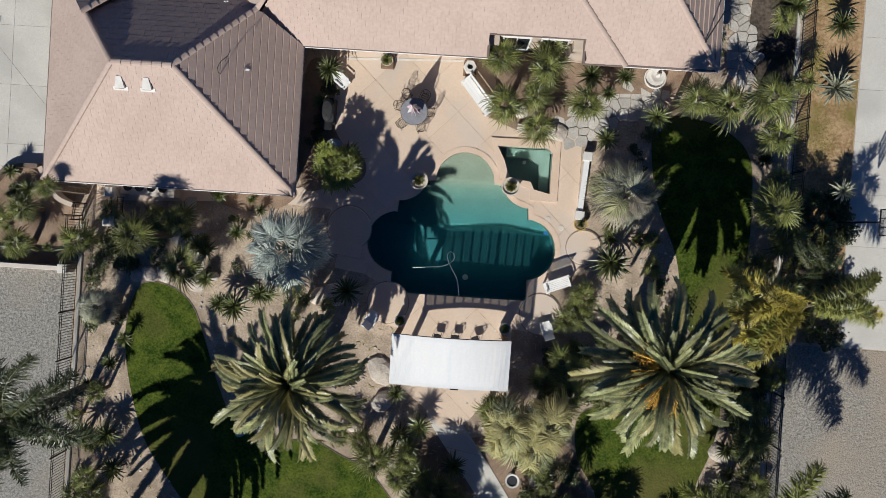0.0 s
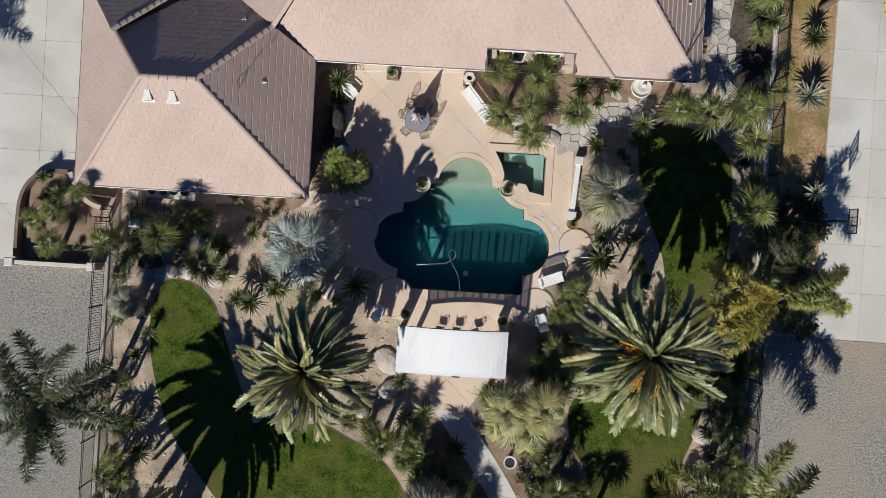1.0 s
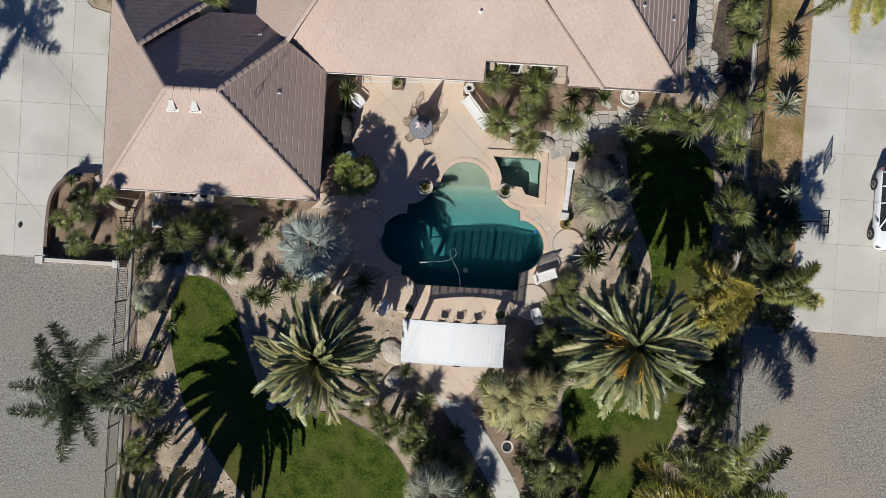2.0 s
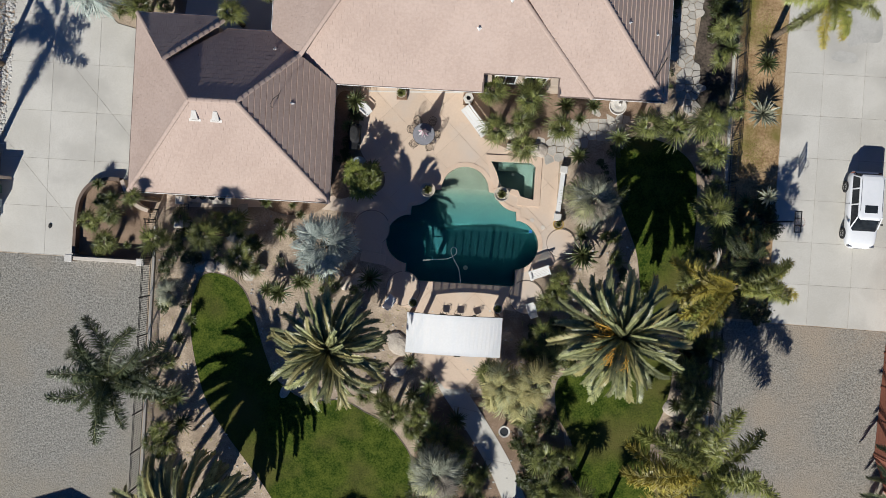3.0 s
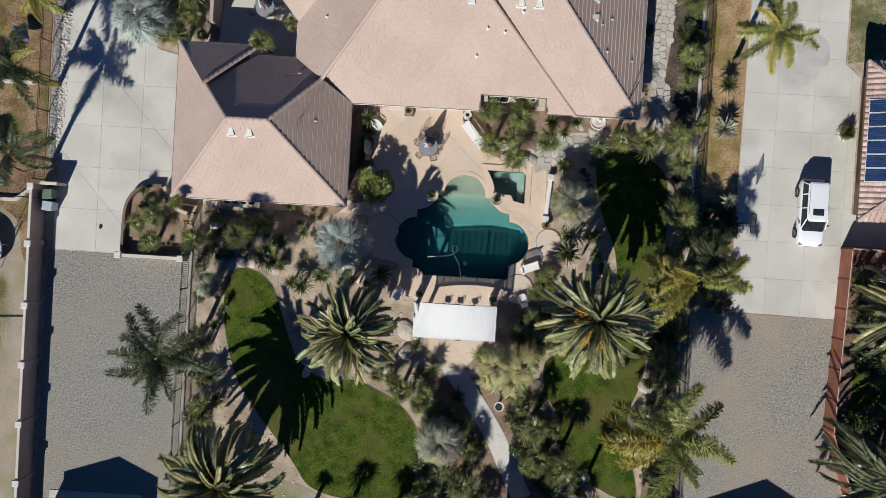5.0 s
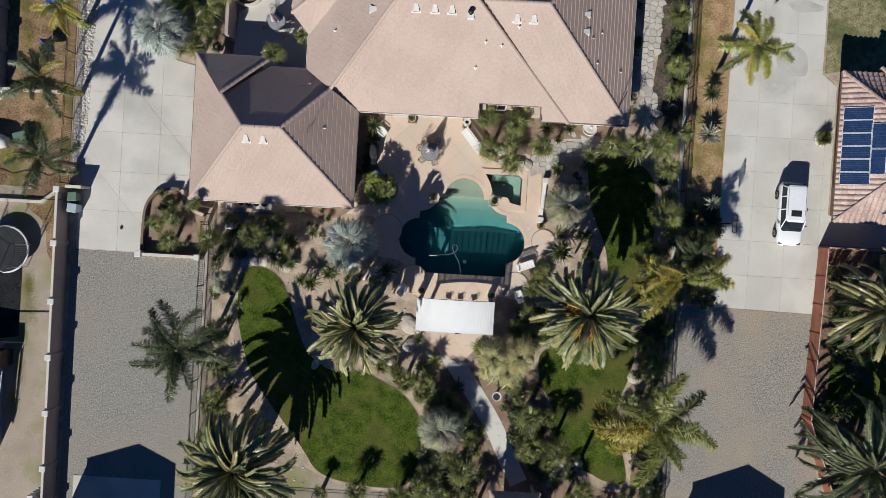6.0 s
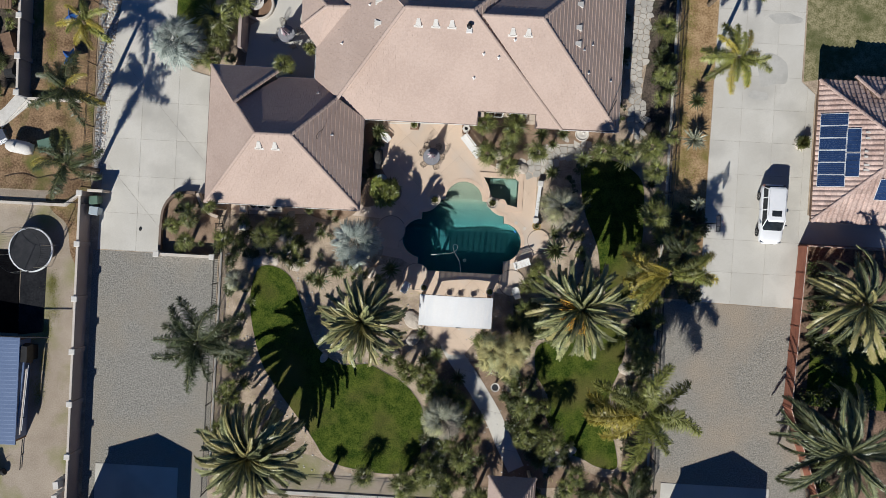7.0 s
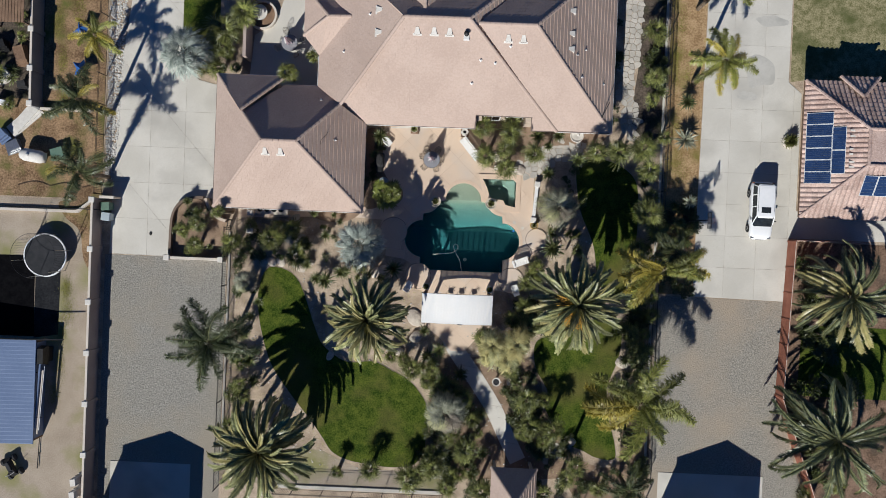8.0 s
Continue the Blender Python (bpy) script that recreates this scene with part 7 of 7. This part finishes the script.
    for s in (-0.35, 0.3):
        part("wiper", Geo().tube([(s, -1.17, 1.09), (s + 0.4, -1.02, 1.22)], 0.01, 4), IRON, c)


car()


def clear_board():
    """Scuffed clear plastic: mostly see-through, with a faint grey tint."""
    m = mat("clear_plastic", (0.16, 0.16, 0.17), (0.24, 0.24, 0.25), 2, 20, 0.3, 0)
    t = m.node_tree
    tr, mx = t.nodes.new("ShaderNodeBsdfTransparent"), t.nodes.new("ShaderNodeMixShader")
    mx.inputs[0].default_value = 0.72
    t.links.new(t.nodes["Principled BSDF"].outputs[0], mx.inputs[1])
    t.links.new(tr.outputs[0], mx.inputs[2])
    t.links.new(mx.outputs[0], t.nodes["Material Output"].inputs[0])
    return m


def basketball_hoop(x, y):
    h = thing("basketball_hoop", "portable basketball hoop with a clear board on a black pole", "hoop", (x, y, 0.03))
    part("base", Geo().box(-0.1, 0, 0, 0.7, 0.9, 0.16, 0, 0.9), IRON, h)
    part("pole", Geo().tube([(0, 0, 0.1), (0.05, 0, 2.3), (0.35, 0, 2.95)], 0.045, 8), IRON, h)
    part("brace", Geo().tube([(0.05, 0, 2.2), (0.5, 0, 3.0)], 0.025, 6), IRON, h)
    board = part("backboard", Geo().box(0.55, 0, 2.85, 0.03, 1.12, 0.75), clear_board(), h, "clear plastic backboard")
    for dy in (-0.57, 0.57, -0.2, 0.2):
        part("board_frame", Geo().box(0.56, dy, 2.83, 0.05, 0.04, 0.80), IRON, board)
    for z in (2.83, 3.6):
        part("board_frame", Geo().box(0.56, 0, z, 0.05, 1.18, 0.04), IRON, board)
    part("rim", Geo().tube([(0.80 + 0.23 * math.cos(radians(a)), 0.23 * math.sin(radians(a)), 3.05) for a in range(0, 361, 20)], 0.012, 5), REDWALL, h)
    for k in range(10):
        a = radians(36 * k)
        part("net_cord", Geo().tube([(0.80 + 0.23 * math.cos(a), 0.23 * math.sin(a), 3.04), (0.80 + 0.13 * math.cos(a + 0.4), 0.13 * math.sin(a + 0.4), 2.65)], 0.006, 4), WHITE, h)


basketball_hoop(17.98, 1.78)


def trampoline(x, y):
    t = thing("trampoline", "round trampoline with a black safety net on poles", "trampoline", (x, y, 0.01))
    ring = lambda r, z, k=36: [(r * math.cos(6.28319 * i / k), r * math.sin(6.28319 * i / k), z) for i in range(k + 1)]
    part("jumping_mat", Geo().lathe(0, 0, 0.86, [(1.62, 0), (1.62, 0.01)], 36), NET, t)
    pad = Geo()
    pad.v += ring(1.60, 0.89)[:-1] + ring(1.70, 0.88)[:-1] + ring(1.71, 0.82)[:-1]
    pad.f += [(i, (i + 1) % 36, 36 + (i + 1) % 36, 36 + i) for i in range(36)] + [(36 + i, 36 + (i + 1) % 36, 72 + (i + 1) % 36, 72 + i) for i in range(36)]
    part("edge_pad", pad, ALUMINIUM, t, "pale grey spring cover")
    part("frame_ring", Geo().tube(ring(1.69, 0.80), 0.03, 6), CHROME, t)
    part("net_ring", Geo().tube(ring(1.72, 2.65), 0.014, 5), IRON, t)
    for k in range(6):
        a = radians(60 * k + 15)
        part("net_pole", Geo().tube([(1.70 * math.cos(a), 1.70 * math.sin(a), 0.0), (1.73 * math.cos(a), 1.73 * math.sin(a), 2.6)], 0.025, 6), CHROME, t)
    net = Geo()
    for i in range(72):
        a = 6.28319 * i / 72
        net.tube([(1.60 * math.cos(a), 1.60 * math.sin(a), 0.9), (1.71 * math.cos(a), 1.71 * math.sin(a), 2.64)], 0.006, 3, False)
    part("safety_net", net, NET, t, "thin black netting")


trampoline(-32.24, -2.98)


def wheeled_bin(x, y, turn, material, label):
    b = thing("wheeled_bin", label, "bin", (x, y, 0.035), turn, "wheeled bins")
    part("tub", Geo().add([(-0.24, -0.26, 0.08), (0.24, -0.26, 0.08), (0.24, 0.26, 0.08), (-0.24, 0.26, 0.08), (-0.3, -0.34, 1.0), (0.3, -0.34, 1.0), (0.3, 0.34, 1.0), (-0.3, 0.34, 1.0)], [(3, 2, 1, 0), (0, 1, 5, 4), (1, 2, 6, 5), (2, 3, 7, 6), (3, 0, 4, 7)]), material, b)
    part("lid", Geo().box(0, 0, 1.0, 0.66, 0.74, 0.08, 0, 0.88), material, b)
    part("handle", Geo().tube([(-0.25, 0.38, 0.95), (0.25, 0.38, 0.95)], 0.02, 6), material, b)
    for s in (-1, 1):
        part("wheel", Geo().tube([(s * 0.25, 0.3, 0.12), (s * 0.31, 0.3, 0.12)], 0.12, 14), RUBBER, b)


wheeled_bin(-27.55, 1.05, 95, GREEN_BIN, "green wheeled rubbish bin beside the gate wall")
wheeled_bin(-27.5, 0.25, 85, GREY_BIN, "grey-blue wheeled rubbish bin beside the block wall")
solid("dark_stone", Geo().lathe(-24.3, -0.95, 0.035, [(0.09, 0), (0.11, 0.04), (0.05, 0.08)], 9, 1.5), RUBBER, "small dark object lying on the drive", "stone")


def gable_shed(name, x0, x1, y1, eave, ridge, label):
    """A garage whose gable end faces north."""
    s = thing(name, label, "garage")
    xm, y0 = (x0 + x1) / 2, y1 - 9
    part("wall", Geo().add([(x0, y1, 0), (x1, y1, 0), (x1, y1, eave), (xm, y1, ridge), (x0, y1, eave), (x0, y0, 0), (x1, y0, 0), (x1, y0, eave), (xm, y0, ridge), (x0, y0, eave)],
                           [(0, 4, 3, 2, 1), (5, 6, 7, 8, 9), (0, 5, 9, 4), (1, 2, 7, 6)]), STUCCO, s)
    o = 0.15
    part("roof", Geo().add([(x0 - o, y1 + o, eave - 0.05), (xm, y1 + o, ridge + 0.05), (x1 + o, y1 + o, eave - 0.05), (x0 - o, y0, eave - 0.05), (xm, y0, ridge + 0.05), (x1 + o, y0, eave - 0.05)], [(0, 1, 4, 3), (1, 2, 5, 4)]), ROOF, s)
    d = part("roller_door", Geo().box(xm, y1 + 0.04, 0, 3.6, 0.06, 3.4), WHITE, s)
    for k in range(6):
        part("door_panel", Geo().box(xm, y1 + 0.08, 0.05 + 0.56 * k, 3.5, 0.03, 0.52), WHITE, d)


gable_shed("garage_west", -27.75, -21.54, -23.0, 4.32, 5.32, "tall gabled stucco garage with a roller door")
gable_shed("garage_east", 16.25, 22.55, -21.7, 4.10, 5.32, "tall gabled stucco garage with a roller door")


def pavilion():
    p = thing("garden_pavilion", "small pavilion with a hipped pinkish tile roof", "pavilion")
    c = [(3.25, -17.5, 2.6), (6.66, -17.5, 2.6), (6.66, -23.0, 2.6), (3.25, -23.0, 2.6)]
    b = (4.95, -19.5, 4.55)
    e = (4.95, -21.2, 4.55)
    for s in ([c[1], c[0], b], [c[0], c[3], e, b], [c[2], c[1], b, e], [c[3], c[2], e]):
        q = part("roof_slope", Geo().add([Vector(v) - Vector((0, 0, 0.02)) for v in s], [tuple(range(len(s)))]), ROOF, p)
        tile_courses(q, s, ROOF)
    for q in (c[0], c[1]):
        cap_tiles(p, Vector(b) + Vector((0, 0, 0.04)), Vector(q) + Vector((0, 0, 0.04)), CAP_PINK)
    for x, y, _ in c:
        part("post", Geo().box(x + (0.3 if x < 5 else -0.3), y + (0.3 if y < -20 else -0.3), 0, 0.2, 0.2, 2.62), STUCCO, p)


pavilion()


# ---- the eastern neighbour ----
def neighbour_house():
    h = thing("neighbour_house", "stucco house with a clay barrel-tiled hip roof", "house")
    x0, x1, y0, y1, z, r = 25.38, 40.0, 2.36, 12.52, 2.6, 4.8
    n, s, ne, se = (29.15, 8.75, r), (29.15, 6.15, r), (36.2, 8.75, r), (36.2, 6.15, r)
    BAY = ((27.9, 12.88, 2.68), (30.75, 12.88, 2.68), (29.15, 11.25, 3.72))
    faces = [[(x0, y1, z), (x0, y0, z), s, n], [(x1, y1, z), (x0, y1, z), n, ne], [(x0, y0, z), (x1, y0, z), se, s], [(x1, y0, z), (x1, y1, z), ne, se],
             [BAY[1], BAY[0], BAY[2]]]
    for k, f in enumerate(faces):
        tagged(part("barrel_tiles", barrel_slope(f, seed=k), ROOF2, h), kind="stuff")
        part("roof_slope", Geo().add([Vector(q) - Vector((0, 0, 0.02)) for q in f], [tuple(range(len(f)))]), ROOF2, h)
    part("flat_roof", Geo().add([n, s, se, ne], [(0, 1, 2, 3)]), ROOF2, h)
    for a, b in ((n, (x0, y1, z)), (s, (x0, y0, z)), (n, s), (n, ne), (s, se), (ne, (x1, y1, z)), (se, (x1, y0, z)), (BAY[2], BAY[0]), (BAY[2], BAY[1])):
        up = Vector((0, 0, 0.09))
        cap_tiles(h, Vector(a) + up, Vector(b) + up, CAP_CLAY)
    part("bay_cheek", Geo().add([*BAY, (BAY[0][0], BAY[0][1], 2.35), (BAY[1][0], BAY[1][1], 2.35), (BAY[2][0], BAY[2][1], 3.2)], [(0, 3, 5, 2), (1, 2, 5, 4), (0, 1, 4, 3)]), BROWN_STUCCO, h)
    wall_box(h, x0 + 1.0, x1 - 0.5, y0 + 0.5, y1 - 0.5, 2.55, BROWN_STUCCO)
    eave_board(h, [(x0, y1, z), (x0, y0, z), (x1, y0, z)], WOOD)
    k = (r - z) / (29.15 - x0)
    tilt = -math.degrees(math.atan(k))

    def panel(x, y, sx, sy, ry, rx=0.0):
        zz = z + (x - x0) * k if not rx else z + (y - y0) * (r - z) / (6.15 - y0)
        p = tagged(new("solar_panel"), "dark blue solar panel with a silver frame on the tiled roof", "solar panel", "solar panels")
        p.matrix_world = pose(x, y, zz + 0.16, rx, ry, 0)
        part("cell_sheet", Geo().box(0, 0, 0, sx - 0.05, sy - 0.05, 0.035), SOLAR, p)
        for a, b, c, d in ((0, sy / 2 - 0.014, sx, 0.028), (0, -sy / 2 + 0.014, sx, 0.028), (sx / 2 - 0.014, 0, 0.028, sy - 0.08), (-sx / 2 + 0.014, 0, 0.028, sy - 0.08)):
            part("panel_frame", Geo().box(a, b, -0.02, c, d, 0.065), ALUMINIUM, p)
        for i in range(1, 6):
            part("cell_line", Geo().box(0, -sy / 2 + sy * i / 6, 0.05, sx - 0.1, 0.008, 0.002), CHROME, p)
        for lx in (-0.3, 0.3):
            part("mount", Geo().box(lx * sx, 0, -0.2, 0.05, 0.05, 0.2), CHROME, p)

    for i in range(6):
        panel(26.28, 9.62 - 0.87 * i, 1.80, 0.85, tilt)
    for i in range(2):
        panel(27.40, 8.12 - 1.72 * i, 0.95, 1.68, tilt)
    for i in range(3):
        panel(29.6 + 1.0 * i, 4.75, 0.96, 1.62, 0, math.degrees(math.atan((r - z) / (6.15 - y0))))
    for y in (8.67, 8.27, 7.33, 6.97, 6.4, 6.04):
        part("roof_light", Geo().box(28.2, y, z + (28.2 - x0) * k + 0.08, 0.42, 0.13, 0.06), STONE_WHITE, h)


neighbour_house()
bed = thing("round_planter", "round pale planter bed with a green shrub by the wall", "planter", (25.45, 8.3, 0))
part("rim", Geo().lathe(0, 0, 0, [(0.55, 0), (0.55, 0.2), (0.5, 0.22), (0.44, 0.2)], 26), CAP, bed)
part("leaf_tuft", TUFT, None, bed, m=Matrix.Translation((0.0, 0.0, 0.2)) @ Matrix.Diagonal((0.72, 0.72, 1.1, 1)))


# ---- north courtyard and the western neighbour ----
solid("courtyard_slab", Geo().prism([(-17.0, 10.9), (-10.6, 10.9), (-10.6, 13.5), (-11.8, 14.5), (-11.8, 18.5), (-14.2, 18.5), (-15.0, 16.0), (-16.6, 15.0)], 0.0, 0.05), CONCRETE, "pale courtyard paving between the wings", "paving", kind="structure")
solid("courtyard_beam", Geo().box(-16.9, 16.2, 0, 0.24, 6.6, 1.9), BLOCK, "long stucco courtyard wall", "wall", kind="structure")


def round_fountain(x, y):
    f = thing("courtyard_fountain", "tiered white fountain in a round stone basin", "fountain", (x, y, 0))
    part("basin", Geo().lathe(0, 0, 0, [(1.15, 0), (1.15, 0.45), (1.0, 0.45), (1.0, 0.2)], 32), CAP, f)
    part("basin_floor", Geo().lathe(0, 0, 0.2, [(1.02, 0), (1.02, 0.03)], 32), WOOD, f)
    for r, z in ((0.62, 0.6), (0.45, 0.95), (0.28, 1.25)):
        part("tier", Geo().lathe(-0.15, 0.1, z, [(0.08, -0.3), (0.1, 0), (r, 0.1), (r, 0.14), (r * 0.85, 0.12), (0.1, 0.06)], 24), STONE_WHITE, f)


round_fountain(-16.0, 16.5)
patio_table(-13.7, 14.3)
for a in (20, 110, 200, 300):
    iron_chair(-13.7 + 0.95 * math.cos(radians(a)), 14.3 + 0.95 * math.sin(radians(a)), a - 90, "chairs in the courtyard")


def pop_tent(x, y, turn):
    t = thing("fabric_shelter", "small blue fabric shelter on the dirt yard", "shelter", (x, y, 0.008), turn, "blue shelters")
    r, h = 0.75, 1.35
    base = [(r * math.cos(radians(a)), r * math.sin(radians(a)), 0.9) for a in (30, 105, 190, 280)]
    for k in range(4):
        part("canvas", Geo().add([base[k], base[(k + 1) % 4], (0, 0, h), tuple((Vector(base[k]) + Vector(base[(k + 1) % 4])) / 2 * 0.78)], [(0, 3, 2), (3, 1, 2)]), BLUE, t)
        part("pole", Geo().tube([(base[k][0], base[k][1], 0), base[k]], 0.02, 5), CHROME, t)


pop_tent(-29.9, 14.7, 10)
pop_tent(-29.9, 11.7, 40)

tank = thing("water_tank", "white horizontal tank on a stand in the dirt yard", "tank", (-33.5, 4.75, 0.008), -8)
part("shell", Geo().tube([(-1.0, 0, 0.75), (-0.92, 0, 0.75), (-0.6, 0, 0.75), (0.6, 0, 0.75), (0.92, 0, 0.75), (1.0, 0, 0.75)], [0.2, 0.38, 0.5, 0.5, 0.38, 0.2], 20), STONE_WHITE, tank, smooth=True)
for sx in (-0.6, 0.6):
    part("stand", Geo().box(sx, 0, 0, 0.15, 0.8, 0.4), STONE_WHITE, tank)
part("valve", Geo().lathe(-0.2, 0, 1.2, [(0.12, 0), (0.12, 0.12), (0.05, 0.16)], 12), STONE_WHITE, tank)


def junk(x, y, turn, sx, sy, h, material, label):
    j = thing("stored_sheet", label, "sheet", (x, y, 0.008), turn, "yard clutter")
    for k in range(3):
        part("board", Geo().box(0.06 * k, 0.05 * k, 0.04 * h * k, sx * (1 - 0.1 * k), sy * (1 - 0.12 * k), 0.035 * h + 0.01, 4 * k), material, j)


for x, y, a, sx, sy, h, m in ((-34.6, 7.6, 42, 3.0, 1.1, 2.0, STONE_WHITE), (-35.4, 5.4, 20, 1.2, 1.0, 4.0, CHROME), (-31.8, 5.0, 10, 1.2, 0.9, 6.0, GREEN_BIN), (-36.2, 10.9, 30, 1.2, 0.8, 8.0, STONE_WHITE), (-35.0, 12.6, 10, 1.0, 1.6, 6.0, WOOD), (-36.6, 13.2, 15, 1.2, 0.8, 7.0, IRON), (-36.3, 8.8, 70, 0.4, 1.3, 6.0, ALUMINIUM), (-34.6, 10.2, 5, 0.8, 0.6, 9.0, RUBBER), (-36.2, 6.2, 35, 0.9, 0.9, 7.0, METAL_BLUE), (-28.9, -20.4, 0, 0.5, 0.7, 20.0, STONE_WHITE), (-28.95, -21.4, 0, 0.5, 0.7, 20.0, STONE_WHITE)):
    junk(x, y, a, sx, sy, h, m, "stacked pale boards and scrap lying on the yard")


def metal_roof_shed():
    """A low covered trailer: a ribbed roof, rising to the west, on posts, with a rail and a rolled awning on its side."""
    s = thing("metal_roof_shed", "low open shed with a ribbed pale blue metal roof", "shed")
    x0, x1, y0, y1, z0, z1 = -38.6, -32.3, -17.6, -9.5, 2.35, 1.75
    for k in range(27):
        ya, yb = y0 + (y1 - y0) * k / 27, y0 + (y1 - y0) * (k + 1) / 27
        part("roof_rib", Geo().add([(x0, ya, z0), (x1, ya, z1), (x1, ya + 0.05, z1 + 0.006), (x0, ya + 0.05, z0 + 0.006), (x1, yb, z1), (x0, yb, z0)], [(0, 1, 2, 3), (3, 2, 4, 5)]), METAL_BLUE, s)
    part("roof_edge", Geo().box(x1, (y0 + y1) / 2, z1 - 0.1, 0.1, y1 - y0, 0.12), METAL_BLUE, s)
    part("front_edge", Geo().tube([(x0, y1, z0), (x1, y1, z1), (x1 + 2.2, y1 + 0.1, z1)], 0.05, 6), IRON, s)
    for x in (x0 + 0.2, x1 - 0.2):
        for y in (y0 + 0.2, (y0 + y1) / 2, y1 - 0.2):
            part("post", Geo().box(x, y, 0, 0.14, 0.14, z1 - 0.02), WOOD, s)
    part("wall", Geo().box((x0 + x1) / 2, y0 + 0.5, 0, x1 - x0 - 0.6, 0.1, z1 - 0.05), METAL_BLUE, s)
    part("side_wall", Geo().box(x1 - 0.1, (y0 + y1) / 2, 0, 0.06, y1 - y0 - 0.6, z1 - 0.1), METAL_BLUE, s)
    for k, (dx, dy, r) in enumerate(((0.28, 0.0, 0.09), (0.5, 0.5, 0.07), (0.62, 0.2, 0.025))):
        part("rolled_awning", Geo().tube([(x1 + dx, y1 - 1.9 - dy, 1.45), (x1 + dx - 0.3, y0 + 1.2 - dy, 1.45)], r, 8), (METAL_BLUE, CAP, ALUMINIUM)[k], s)
        for y in (y1 - 2.6, y0 + 2.0):
            part("bracket", Geo().tube([(x1 - 0.05, y, 1.45), (x1 + dx - 0.06, y, 1.45)], 0.025, 5), IRON, s)
    part("cooling_unit", Geo().box(x1 + 0.32, y1 - 1.3, 0.9, 0.6, 1.5, 0.75, 0, 0.8), IRON, s)
    part("unit_stand", Geo().box(x1 + 0.32, y1 - 1.3, 0.0, 0.4, 1.1, 0.9), IRON, s)


metal_roof_shed()
# flat near-black sheet over the yard north of the shed
solid("dark_yard_sheet", Geo().box(-36.9, -6.35, 0.0, 6.9, 6.4, 0.06, 1, 1, 0.02), MATTE_BLACK, "flat black sheet lying on the yard", "tarpaulin")
# the shed's shadow on the bare earth, laid as a dark strip
solid("shed_shadow_strip", Geo().prism([(-33.4, -9.6), (-31.45, -9.3), (-31.4, -3.6), (-33.4, -3.2)], 0.0, 0.022), SHED_SHADE, "dark strip painted as the shed's shadow on the yard", "soil", kind="structure")


def slatted_shed():
    s = thing("slatted_shed", "small shed with a rusty brown slatted roof", "shed")
    for k in range(14):
        part("roof_slat", Geo().box(-36.9 + 0.24 * k, 17.2, 2.3, 0.2, 5.0, 0.05), WOOD, s)
    for x in (-36.8, -34.0):
        for y in (14.9, 19.5):
            part("post", Geo().box(x, y, 0, 0.12, 0.12, 2.3), WOOD, s)
    for y in (14.9, 19.5):
        part("beam", Geo().box(-35.4, y, 2.18, 3.3, 0.12, 0.12), METAL_BLUE, s)


slatted_shed()


def quad_bike(x, y):
    q = thing("quad_bike", "dark quad bike parked on the earth yard", "quad bike", (x, y, 0.008), 30)
    part("body", Geo().box(0, 0, 0.45, 0.6, 1.5, 0.3, 0, 0.7), IRON, q)
    part("seat", Geo().box(0, 0.15, 0.75, 0.34, 0.8, 0.12, 0, 0.8), NET, q)
    part("handlebar", Geo().tube([(-0.4, -0.45, 1.0), (0, -0.5, 0.95), (0.4, -0.45, 1.0)], 0.025, 6), CHROME, q)
    for sx in (-1, 1):
        for sy in (-0.6, 0.6):
            part("wheel", Geo().tube([(sx * 0.34, sy, 0.28), (sx * 0.38, sy, 0.28), (sx * 0.56, sy, 0.28), (sx * 0.6, sy, 0.28)], [0.2, 0.28, 0.28, 0.2], 16), RUBBER, q)


quad_bike(-34.6, -19.9)
solid("yard_pole", Geo().tube([(-32.6, -17.6, 0.15), (-32.7, -20.0, 0.15)], 0.04, 6).tube([(-32.6, -18.8, 0.0), (-32.6, -18.8, 0.16)], 0.05, 6), IRON, "dark metal pole lying on the yard", "pole")
solid("earth_bank", Geo().prism([(-38.5, 0.62), (-30.2, 0.66), (-29.1, 1.5), (-29.1, 1.3), (-30.1, 0.44), (-38.5, 0.42)], 0, 0.3), CAP, "low pale concrete kerb across the yard", "edging", kind="structure")
